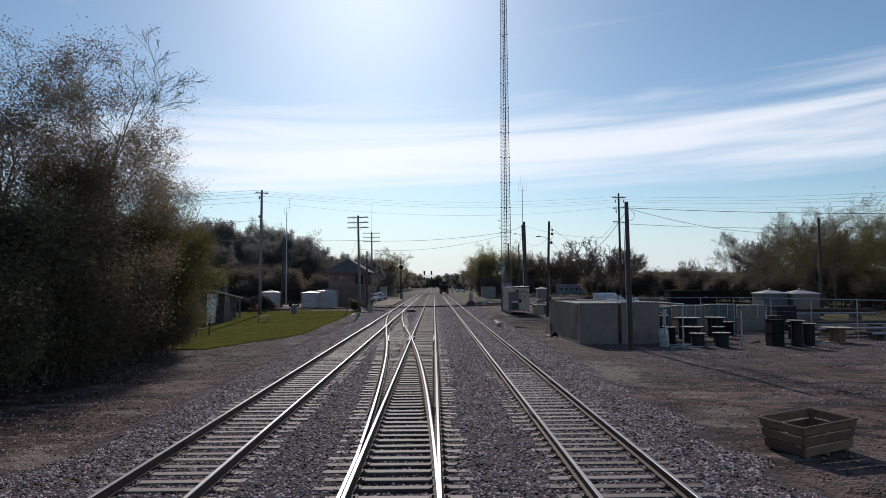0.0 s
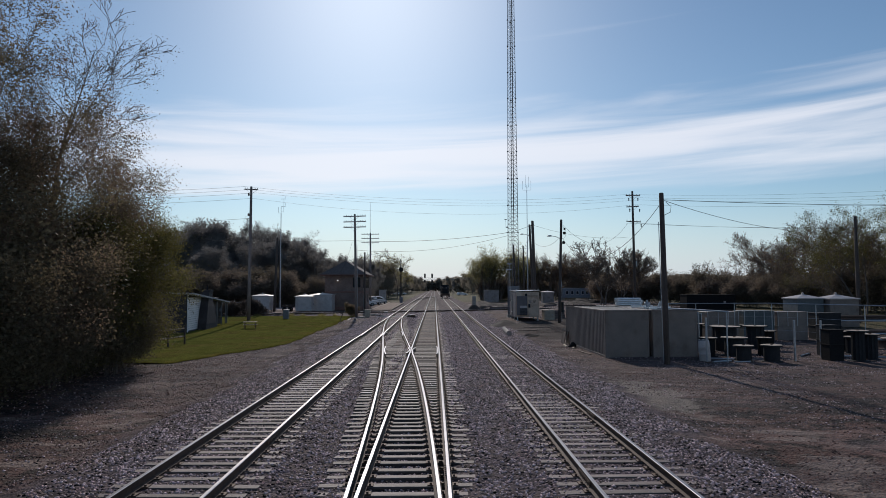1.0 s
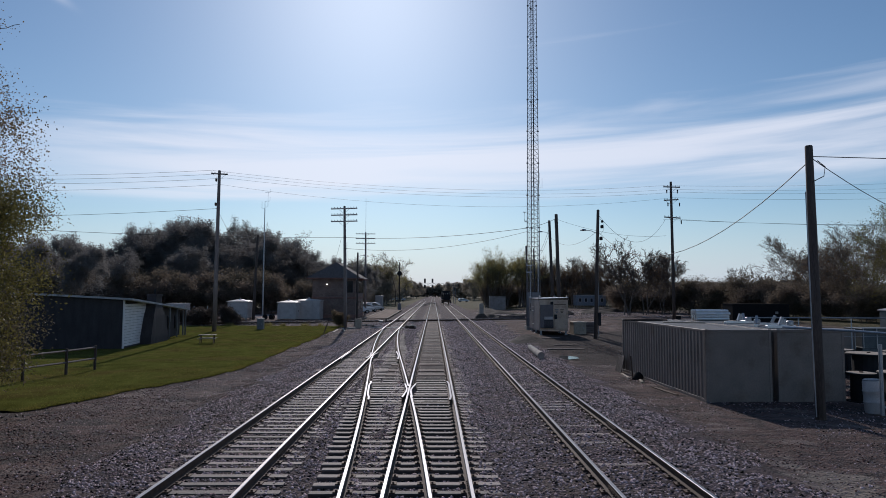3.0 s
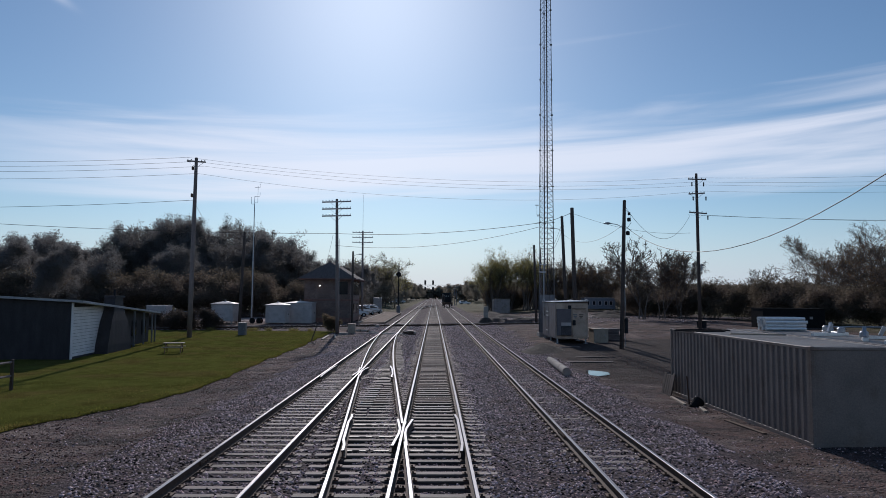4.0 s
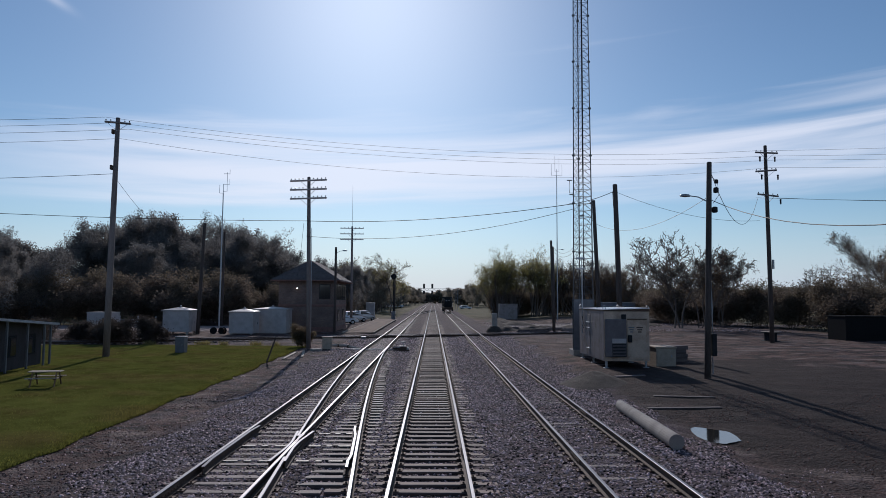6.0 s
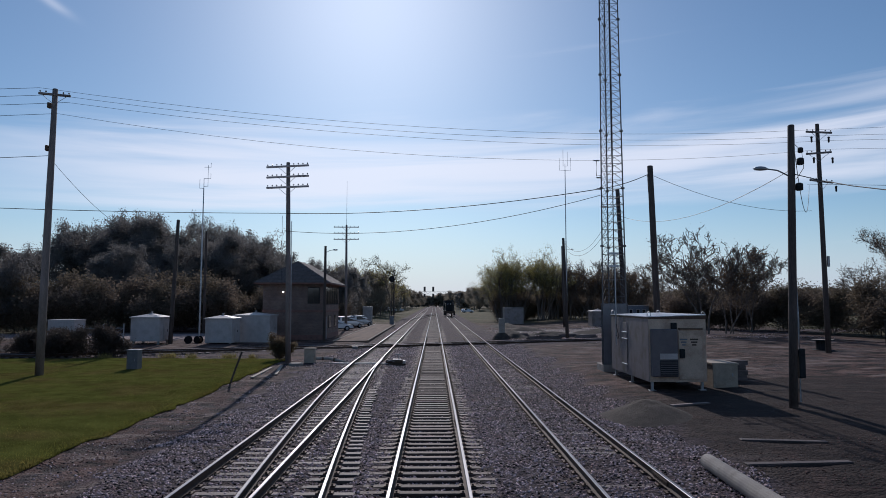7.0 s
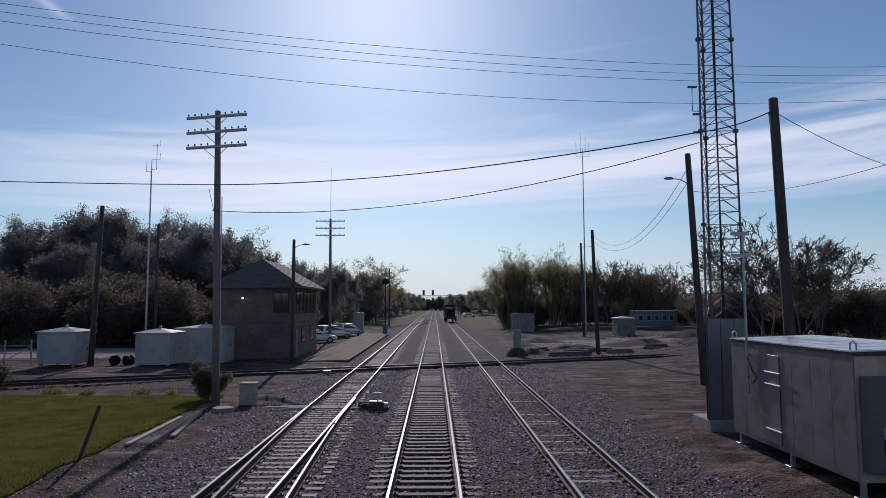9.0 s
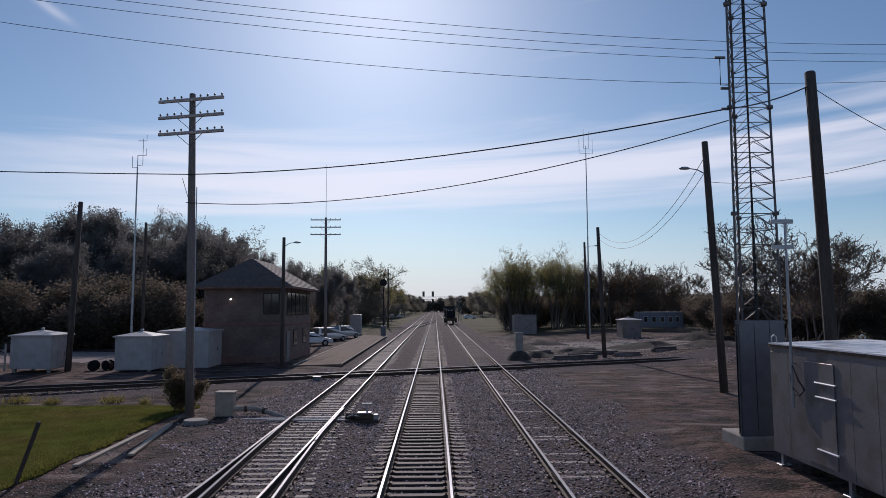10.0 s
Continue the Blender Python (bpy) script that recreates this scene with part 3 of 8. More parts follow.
TRACKS = []
for track, (mid, label) in enumerate(((0.0, "middle main track of polished rails on weathered wooden ties"), (LT, "side track of worn rails on grey wooden ties beside the lawn"),
                                      (RT, "side track of worn rails on grey wooden ties beside the yard"))):
    t = thing("railway_track", pose(0, 0, 0), label, "railway track", "parallel tracks")
    TRACKS.append(t)
    for s in (-1, 1):
        bm = bmesh.new()
        rail_along(bm, [(mid + s * GAUGE, y) for y in steps((-40, 100, 10), (100, 1401, 50))])
        part("rail", bm, [RAIL, STEEL if track == 0 else STEEL_SIDE], t)
    plates = bmesh.new()
    rest_v, rest_f = [], []
    for k in range(-70, 560):
        y = k * 0.5 + random.uniform(-0.03, 0.03)
        lo, hi = tie_span(track, y)
        lo, hi = lo + random.uniform(-0.07, 0.05), hi + random.uniform(-0.05, 0.07)
        zt = -0.178 + random.uniform(-0.012, 0.004) - (0.0, 0.012 * smooth(18, 50, y), 0.022 * smooth(8, 28, y))[track]
        if 2 <= y <= 128 and abs(y - 97.5 - 0.44 * mid) > 1.9:
            o = new("tie", BROWN_TIE_MESH if track == 0 and y > 40 else TIE_MESH)
            o.parent = t
            o.matrix_basis = pose((lo + hi) / 2, y, zt, 0, 0, random.gauss(0, 0.7)) @ Matrix.Diagonal((hi - lo, random.uniform(0.9, 1.06), 1, 1))
        elif abs(y - 97.5 - 0.44 * mid) > 1.9:
            b = len(rest_v)
            rest_v += [(xx, y + dy, zz) for zz in (zt - 0.15, zt) for xx, dy in ((lo, -0.115), (hi, -0.115), (hi, 0.115), (lo, 0.115))]
            rest_f += [(b + i, b + j, b + c, b + d) for i, j, c, d in ((4, 5, 6, 7), (0, 1, 5, 4), (1, 2, 6, 5), (2, 3, 7, 6), (3, 0, 4, 7))]
        if 2 <= y <= 110:
            for s in (-1, 1):
                x = mid + s * GAUGE
                box(plates, x - 0.17, x + 0.17, y - 0.09, y + 0.09, -0.19, -0.163)
                for q in (-0.11, 0.11):
                    box(plates, x + q - 0.02, x + q + 0.02, y - 0.05, y - 0.015, -0.17, -0.135)
    o = new("tie_row", arrays_mesh("tie_row", np.array(rest_v), np.array(rest_f), TIE))
    o.parent = t
    o["kind"] = "stuff"
    o = part("tie_plate", plates, IRON, t, "rusty tie plates and spikes")
    o["kind"] = "stuff"
    # rail joints
    for k in range(0, 10):
        for s in (-1, 1):
            y = 6.2 + 11.9 * k + (0 if s < 0 else 5.9) + track * 2.7
            bm = bmesh.new()
            for q in (-1, 1):
                x = mid + s * GAUGE + q * 0.026
                box(bm, x - 0.012, x + 0.012, y - 0.45, y + 0.45, -0.135, -0.05, 0.005)
                for e in (-0.35, -0.2, -0.07, 0.07, 0.2, 0.35):
                    rod(bm, (x, y + e, -0.095), (x + q * 0.035, y + e, -0.095), 0.016, n=6)
            part("joint_bar", bm, IRON, t)

# the crossover
crossover = thing("crossover_track", pose(0, 0, 0), "crossover of polished rails joining two main tracks, with cast frogs", "railway track")
ys = list(np.arange(Y0 + 0.3, Y1 - 0.2, 1.0))


def side_pts(s, a, b):
    return [(cross_x(y) + s * GAUGE, y) for y in np.arange(a, b, 1.0)]


FROG1, FROG2 = 35.3, 48.2
for s, a, b in ((-1, Y0 + 4.4, FROG2 - 0.7), (-1, FROG2 + 0.9, Y1 - 0.5), (1, Y0 + 0.5, FROG1 - 0.9), (1, FROG1 + 0.9, Y1 - 4.2)):
    bm = bmesh.new()
    rail_along(bm, side_pts(s, a, b), 0.002)
    part("rail", bm, [RAIL, STEEL], crossover)
# the curved rails that lie against the running rails at both switches
for s, x, a, b in ((-1, -GAUGE - 0.075, Y0 - 2, Y0 + 5), (1, LT + GAUGE + 0.075, Y1 - 5, Y1 + 2)):
    bm = bmesh.new()
    pts = [(min(x, cross_x(y) - GAUGE) if s < 0 else max(x, cross_x(y) + GAUGE), y) for y in np.arange(a, b, 0.5)]
    rail_along(bm, pts, 0.002)
    part("switch_rail", bm, [RAIL, STEEL], crossover)
for fy, fx in ((FROG1, -GAUGE), (FROG2, LT + GAUGE)):
    bm = bmesh.new()
    # wing rails, point and flangeway floor
    box(bm, fx - 0.13, fx + 0.13, fy - 0.9, fy + 0.7, -0.16, -0.05, 0.02)
    for s in (-1, 1):
        prof = [(fx + s * 0.16, fy - 1.7), (fx + s * 0.075, fy - 0.35), (fx + s * 0.08, fy + 0.2), (fx + s * 0.2, fy + 1.5)]
        rail_along(bm, prof, 0.003)
    for f in bm.faces:
        if f.calc_center_median().z > -0.012:
            f.material_index = 1
    vee = [bm.verts.new((fx + u, fy + v, 0.004)) for u, v in ((0, 0.0), (0.055, 1.1), (-0.055, 1.1))]
    bm.faces.new(vee).material_index = 1
    part("frog", bm, [RAIL, STEEL], crossover, "bright worn cast frog")
for gx_, gy_ in ((GAUGE - 0.09, FROG1), (LT - GAUGE + 0.09, FROG2)):
    bm = bmesh.new()
    rail_along(bm, [(gx_ - 0.05 if gx_ > 0 else gx_ + 0.05, gy_ - 2.2), (gx_, gy_ - 1.5), (gx_, gy_ + 1.5), (gx_ - 0.05 if gx_ > 0 else gx_ + 0.05, gy_ + 2.2)], 0.004)
    part("guard_rail", bm, [RAIL, STEEL], crossover)
for s, gy_ in ((-1, FROG1), (1, FROG2)):
    bm = bmesh.new()
    rail_along(bm, [(cross_x(y) + s * (GAUGE - 0.09 - (0.05 if abs(y - gy_) > 1.6 else 0)), y) for y in np.arange(gy_ - 2.2, gy_ + 2.3, 0.55)], 0.004)
    part("guard_rail", bm, [RAIL, STEEL], crossover)
bm = bmesh.new()
for k in range(int(Y0 * 2) + 2, int(Y1 * 2) - 1):
    y = k * 0.5
    for s in (-1, 1):
        x = cross_x(y) + s * GAUGE
        if abs(x - LT) % 1 < 2 and abs(abs(x) - GAUGE) > 0.2 and abs(abs(x - LT) - GAUGE) > 0.2:
            box(bm, x - 0.17, x + 0.17, y - 0.09, y + 0.09, -0.19, -0.163)
            for q in (-0.11, 0.11):
                box(bm, x + q - 0.02, x + q + 0.02, y - 0.05, y - 0.015, -0.17, -0.135)
o = part("tie_plate", bm, IRON, crossover, "rusty tie plates and spikes")
o["kind"] = "stuff"
# a second crossover far down the line
far_cross = thing("crossover_track", pose(0, 0, 0), "far crossover of polished rails between two main tracks", "railway track")
for s in (-1, 1):
    bm = bmesh.new()
    rail_along(bm, [(LT * (1 - smooth(176, 262, y)) + s * GAUGE, y) for y in np.arange(180, 259, 3.0)], 0.002)
    part("rail", bm, [RAIL, STEEL], far_cross)
PLATE_STEEL = material("worn_plate_steel", (0.17, 0.155, 0.145), 0.6, 0.3, var=0.5, scale=14, fine=60, bump=0.2)
# bright gauge plates across the ties near the frogs
for fx0, fx1, yy in ((-2.2, -0.95, FROG1 - 1.5), (-0.55, 0.6, FROG1 - 1.5), (-2.2, -0.95, FROG1), (-0.55, 0.6, FROG1), (-2.2, -0.95, FROG1 + 1.5), (-0.55, 0.6, FROG1 + 1.5),
                     (-4.6, -3.4, FROG2 - 1), (-3.0, -1.9, FROG2 - 1), (-4.6, -3.4, FROG2 + 0.5), (-3.0, -1.9, FROG2 + 0.5), (-3.0, -1.9, FROG2 + 2)):
    for a, b in ((0.03, 0.3), (0.42, 0.55), (0.68, 0.97)):
        bm = bmesh.new()
        box(bm, fx0 + (fx1 - fx0) * a, fx0 + (fx1 - fx0) * b, yy - 0.05, yy + 0.05, -0.178, -0.16, 0.004)
        part("gauge_plate", bm, PLATE_STEEL, crossover)


# the track that crosses at grade, and its ties
SLANT = math.atan(0.44)
crossing = thing("crossing_track", pose(0, 97.5, 0, 0, 0, math.degrees(SLANT)), "rusty track crossing the main tracks at grade on dark ties", "railway track")
for s in (-1, 1):
    bm = bmesh.new()
    rail_along(bm, [(u, s * GAUGE) for u in steps((-160, 161, 10))], 0.001)
    part("rail", bm, [RAIL, STEEL_SIDE], crossing)
    for q in (-1, 1):
        bm = bmesh.new()
        rail_along(bm, [(u, s * GAUGE + q * 0.1) for u in steps((-6.4, 7.2, 1.5))], -0.012)
        part("guard_rail", bm, [RAIL, RAIL], crossing)
rest_v, rest_f = [], []
for k in range(-300, 301):
    u = k * 0.52 + random.uniform(-0.04, 0.04)
    ends = 1.3 + random.uniform(-0.08, 0.08)
    if -36 < u < 36:
        o = new("tie", TIE_MESH)
        o.parent = crossing
        o.matrix_basis = pose(u, random.uniform(-0.06, 0.06), -0.179 + random.uniform(-0.01, 0.0), 0, 0, 90 + random.gauss(0, 0.8)) @ Matrix.Diagonal((2 * ends, 1, 1, 1))
    else:
        b = len(rest_v)
        rest_v += [(u + du, vv, zz) for zz in (-0.33, -0.18) for du, vv in ((-0.115, -ends), (0.115, -ends), (0.115, ends), (-0.115, ends))]
        rest_f += [(b + i, b + j, b + c, b + d) for i, j, c, d in ((4, 5, 6, 7), (0, 1, 5, 4), (1, 2, 6, 5), (2, 3, 7, 6), (3, 0, 4, 7))]
o = new("tie_row", arrays_mesh("tie_row", np.array(rest_v), np.array(rest_f), TIE))
o.parent = crossing
o["kind"] = "stuff"
# cast diamond pieces at each crossing of rails
for mid in (LT, 0.0, RT):
    for s in (-1, 1):
        for q in (-1, 1):
            x = mid + s * GAUGE
            u = (x + q * GAUGE * math.sin(SLANT)) / math.cos(SLANT)
            bm = bmesh.new()
            box(bm, -0.16, 0.16, -0.1, 0.1, -0.16, 0.004, 0.02)
            for f in bm.faces:
                f.material_index = 1 if f.normal.z > 0.5 else 0
            o = part("diamond_casting", bm, [RAIL, STEEL], crossing)
            o.matrix_basis = pose(u, q * GAUGE, 0)


# ---- loose ballast stones ----
def stones(name, count, xr, yr, size, mat, keep, label, seed, lift=0.0):
    rng = np.random.default_rng(seed)
    px, py = rng.uniform(*xr, count), rng.uniform(*yr, count)
    ok = np.array([keep(a, b) for a, b in zip(px, py)])
    px, py = px[ok], py[ok]
    k = len(px)
    pz = np.array([ground_z(a, b) for a, b in zip(px, py)]) + lift
    shape = np.array([(1, 0, 0), (0, 1, 0), (-1, 0, 0), (0, -1, 0), (0, 0, 1), (0, 0, -1)], float)
    r = rng.uniform(*size, (k, 1, 1)) * rng.uniform(0.6, 1.25, (k, 6, 1))
    v = shape[None] * r * np.array((1, 1, 0.75))
    a = rng.uniform(0, 6.283, k)
    tl = rng.uniform(-0.6, 0.6, k)
    x0, y0, z0 = v[..., 0], v[..., 1], v[..., 2]
    y1, z1 = y0 * np.cos(tl)[:, None] - z0 * np.sin(tl)[:, None], y0 * np.sin(tl)[:, None] + z0 * np.cos(tl)[:, None]
    x2, y2 = x0 * np.cos(a)[:, None] - y1 * np.sin(a)[:, None], x0 * np.sin(a)[:, None] + y1 * np.cos(a)[:, None]
    v = np.stack([x2 + px[:, None], y2 + py[:, None], z1 + pz[:, None]], -1).reshape(-1, 3)
    f = np.array([(0, 1, 4), (1, 2, 4), (2, 3, 4), (3, 0, 4), (1, 0, 5), (2, 1, 5), (3, 2, 5), (0, 3, 5)])
    f = (f[None] + 6 * np.arange(k)[:, None, None]).reshape(-1, 3)
    o = new(name, arrays_mesh(name, v, f, mat))
    return tagged(o, label, "gravel", kind="stuff")


def stone_here(x, y):
    for track, mid in enumerate((0.0, LT, RT)):
        lo, hi = tie_span(track, y)
        if lo < x < hi:
            d = abs(y / 0.5 - round(y / 0.5)) * 0.5
            on_rail = abs(abs(x - mid) - GAUGE) < 0.09
            if abs(x - mid) > 1.0 and random.random() < 0.45 + 0.5 * noise.noise((x * 1.5, y * 0.4, 5.0)):
                return True
            return d > 0.13 and not on_rail or (random.random() < (0.07, 0.16 + 0.25 * smooth(18, 50, y), 0.16 + 0.6 * smooth(8, 30, y))[track] and not on_rail and abs(abs(x - mid) - GAUGE) > 0.2)
    return abs(x) < 7.2 + 1.3 * noise.noise((x * 0.6, y * 0.6, 0))


random.seed(11)
stones("ballast_gravel", 150000, (-8.4, 8.4), (1.5, 62), (0.024, 0.049), STONE, stone_here, "loose angular grey ballast stones between the tracks", 1)
stones("ballast_gravel", 50000, (-8.4, 8.4), (62, 100), (0.026, 0.054), STONE, stone_here, "loose angular grey ballast stones between the tracks", 2)
stones("yard_gravel", 24000, (7.5, 30), (9, 48), (0.012, 0.035), STONE, lambda x, y: noise.noise((x * 0.25, y * 0.25, 7)) > -0.25 and y > 9 + 8 * noise.noise((x * 0.2, y * 0.1, 3)) + 6, "scattered stones on the dirt yard", 8)
stones("yard_gravel", 14000, (7.5, 40), (2, 48), (0.012, 0.045), STONE, lambda x, y: noise.noise((x * 0.25, y * 0.25, 7)) > -0.1, "scattered stones on the dirt yard", 3)
stones("yard_gravel", 9000, (7.5, 38), (101, 136), (0.03, 0.09), STONE, lambda x, y: abs(y - 97.5 - 0.44 * x) > 2.5 and noise.noise((x * 0.25, y * 0.25, 7)) > -0.15, "broken stones on the ground beyond the crossing", 12)
CLOD = material("dry_earth_clods", (0.17, 0.104, 0.088), 0.95, var=0.3, scale=6, fine=40, bump=0.3, rand=0.5, island=True, spec=0.1)
stones("dirt_clods", 22000, (7.3, 26), (4, 58), (0.012, 0.045), CLOD, lambda x, y: noise.noise((x * 0.5, y * 0.3, 2)) > -0.05, "rough clods of dry brown earth on the yard", 6)
stones("dirt_clods", 22000, (-15, -7.2), (4, 60), (0.012, 0.045), CLOD, lambda x, y: (x > lawn_edge(y) or y < 33) and noise.noise((x * 0.5, y * 0.3, 2)) > -0.15, "rough clods of dry brown earth on the bank", 7)
stones("bank_gravel", 15000, (-16, -7.5), (2, 84), (0.012, 0.045), STONE, lambda x, y: x > lawn_edge(y) or y < 33, "scattered stones on the dirt bank", 4)


# ---- things of the yard ----
def pole(name, x, y, top, r0, r1, label, category="utility pole", lean=(0, 0), mat=None, n=12):
    z = ground_z(x, y)
    t = thing(name, pose(x, y, z), label, category)
    bm = bmesh.new()
    h = top - z
    pts = [(-0.4, r0 * 1.02), (h * 0.33, r0 * 0.93), (h * 0.66, (r0 + r1) / 2), (h - 0.03, r1), (h, r1 * 0.8)]
    prev = None
    for z_, r in pts:
        ring = [bm.verts.new((lean[0] * z_ / h + r * math.cos(2 * math.pi * k / n), lean[1] * z_ / h + r * math.sin(2 * math.pi * k / n), z_)) for k in range(n)]
        if prev:
            for k in range(n):
                bm.faces.new((prev[k], prev[(k + 1) % n], ring[(k + 1) % n], ring[k]))
        else:
            bm.faces.new(ring[::-1])
        prev = ring
    bm.faces.new(prev)
    part("pole_shaft", bm, mat or POLE, t, smooth=True)
    return t, h


def insulator(t, at_, r=0.045):
    bm = bmesh.new()
    lathe(bm, [(0.012, 0), (0.012, 0.04), (r, 0.045), (r * 0.85, 0.07), (r * 0.95, 0.08), (r * 0.5, 0.12), (0.01, 0.125)], 8, at_)
    return part("insulator", bm, PORCELAIN, t, smooth=True)


def crossarm(t, z, half, y=0.0, pins=8, turn=0.0, brace=0.6, x=0.0):
    m = Matrix.Rotation(radians(turn), 3, "Z")
    bm = bmesh.new()
    box(bm, -half, half, -0.17, -0.07, z - 0.06, z + 0.06, 0.012)
    for v in bm.verts:
        v.co = m @ v.co + Vector((x, y, 0))
    part("crossarm", bm, ARM_WOOD if pins > 4 else POLE_GREY, t)
    for s in (-1, 1):
        if brace:
            bm = bmesh.new()
            rod(bm, m @ Vector((s * brace, -0.19, z - 0.05)) + Vector((x, y, 0)), m @ Vector((0, -0.16, z - brace * 0.9)) + Vector((x, y, 0)), 0.014, n=5)
            part("brace", bm, GALV, t)
        for k in range(pins // 2):
            u = half - 0.08 - k * (half - 0.35) / max(1, pins // 2 - 0.5)
            insulator(t, m @ Vector((s * u, -0.12, z + 0.06)) + Vector((x, y, 0)))


def wire(p, q, sag, r=0.012, label="thin black overhead wire strung between poles", group=""):
    pts = []
    p, q = Vector(p), Vector(q)
    n = 18
    for i in range(n + 1):
        u = i / n
        pts.append(p.lerp(q, u) - Vector((0, 0, 4 * sag * u * (1 - u))))
    bm = bmesh.new()
    chain(bm, pts, r, 5)
    o = new("overhead_wire", finish("overhead_wire", bm, CABLE))
    return tagged(o, label, "wire", group)


def street_lamp_arm(t, z, reach, turn=180, x=0.0):
    m = Matrix.Rotation(radians(turn), 3, "Z")
    bm = bmesh.new()
    pts = [m @ Vector((0.1, 0, z - 0.1)), m @ Vector((reach * 0.4, 0, z + 0.08)), m @ Vector((reach * 0.8, 0, z + 0.14))]
    chain(bm, [p + Vector((x, 0, 0)) for p in pts], 0.025, 6)
    arm = part("lamp_arm", bm, GALV, t)
    bm = bmesh.new()
    lathe(bm, [(0.03, -0.07), (0.13, -0.05), (0.16, 0.0), (0.1, 0.06), (0.02, 0.08)], 10)
    for v in bm.verts:
        v.co = m @ Vector((v.co.x * 1.7 + reach * 0.92, v.co.y * 0.8, v.co.z + z + 0.14)) + Vector((x, 0, 0))
    part("lamp_head", bm, GALV, t, "grey cobra-head lamp", smooth=True)


# telegraph pole by the lawn, with three arms
t, h = pole("telegraph_pole", -9.05, 81.3, 12.45, 0.17, 0.12, "weathered telegraph pole with three crossarms of insulators", lean=(-0.25, 0), mat=POLE_GREY)
for k, dz in enumerate((0.28, 0.95, 1.62)):
    crossarm(t, h - dz, 1.46, pins=8, turn=-14, x=-0.24 + 0.012 * k)
bm = bmesh.new()
chain(bm, [(0.16, -0.1, 1.2), (0.13, -0.13, 4), (0.06, -0.1, h * 0.7)], 0.02, 5)
part("conduit", bm, GALV, t)
# its far fellow, with a whip aerial
t, h = pole("telegraph_pole", -12.1, 131.5, 14.3, 0.19, 0.13, "weathered telegraph pole with three crossarms and a whip aerial", lean=(-0.1, 0), mat=POLE_GREY)
for dz in (0.3, 1.15, 2.0):
    crossarm(t, h - dz, 1.75, pins=6, x=-0.1)
bm = bmesh.new()
rod(bm, (-0.1, 0.05, h - 0.5), (-0.1, 0.05, h + 6.2), 0.03, 0.015, 6)
part("whip_aerial", bm, GALV, t)

# power poles at either side
t, h = pole("power_pole", -20.2, 74.0, 14.8, 0.2, 0.13, "tall wooden power pole with a short crossarm", lean=(0.1, 0), mat=POLE_GREY)
crossarm(t, h - 0.35, 0.75, pins=4, turn=20, x=0.1)
for z in (h - 0.9, h - 3.2):
    bm = bmesh.new()
    box(bm, -0.25, -0.1, -0.12, 0.12, z - 0.15, z + 0.15, 0.03)
    part("bracket", bm, IRON, t)
t, h = pole("power_pole", 25.7, 82.4, 15.45, 0.17, 0.12, "tall wooden power pole with three crossarms and cutouts", lean=(-0.1, 0))
for dz, half, turn in ((0.6, 0.95, 8), (2.0, 0.75, -25), (3.9, 1.15, 25)):
    crossarm(t, h - dz, half, pins=4, turn=turn, x=-0.08)
for x, z in ((-0.6, h - 1.0), (0.55, h - 1.0), (0.75, h - 2.4), (-0.5, h - 2.4), (0.9, h - 4.3)):
    bm = bmesh.new()
    lathe(bm, [(0.03, -0.3), (0.06, -0.26), (0.06, 0.0), (0.09, 0.02), (0.05, 0.1)], 8, (x, -0.15, z))
    part("cutout", bm, DARK, t)
bm = bmesh.new()
rod(bm, (0.25, 0, 5.6), (0.25, 0, 6.3), 0.09, 0.09, 8)
part("marker_plate", bm, GALV, t)

# lamp pole in the dirt yard
t, h = pole("lamp_pole", 12.3, 62.0, 9.75, 0.145, 0.11, "dark wooden lamp pole with street lamp and cable coils", "lamp pole", lean=(0.3, 0))
street_lamp_arm(t, h - 1.7, 1.15, 180, x=0.22)
for x, z, s in ((0.58, h - 1.3, 0.12), (0.5, h - 2.2, 0.13), (0.6, h - 0.9, 0.09)):
    bm = bmesh.new()
    lathe(bm, [(s * 0.6, -s), (s, -s * 0.8), (s, s * 0.8), (s * 0.5, s * 1.1)], 10, (x, 0, z))
    part("transformer_can", bm, DARK, t, smooth=True)
bm = bmesh.new()
box(bm, 0.2, 0.42, -0.12, 0.12, 1.0, 2.0, 0.03)
part("meter_box", bm, DARK, t)
bm = bmesh.new()
chain(bm, [(0.22, -0.05, 0.2), (0.25, -0.05, 3), (0.2, -0.05, 6), (0.25, 0, h - 2)], 0.035, 6)
part("conduit", bm, GALV, t)
bm = bmesh.new()
chain(bm, [(0.3, 0, h - 0.6), (0.7, 0.1, h - 0.9), (0.75, 0.1, h - 1.5), (0.45, 0.05, h - 1.9)], 0.012, 5)
part("cable_loop", bm, CABLE, t)

# thick pole behind the equipment hut, lamp pole by the tower, and others
t, h = pole("utility_pole", 12.0, 74.5, 10.9, 0.185, 0.15, "thick bare wooden pole with a cable at its top", lean=(-0.28, 0))
bm = bmesh.new()
chain(bm, [(-0.35, 0, h - 0.7), (-0.45, 0, h - 0.5), (-0.4, 0, h - 1.4), (-0.22, -0.15, h - 2.2)], 0.018, 5)
part("cable_loop", bm, CABLE, t)
t, h = pole("lamp_pole", 13.4, 85.3, 11.5, 0.18, 0.14, "dark wooden lamp pole beside the lattice mast", "lamp pole", lean=(-0.45, 0))
street_lamp_arm(t, h - 1.4, 1.1, 180, x=-0.42)
t, h = pole("utility_pole", 13.9, 108.4, 10.3, 0.18, 0.13, "bare wooden pole beyond the crossing", lean=(-0.3, 0))
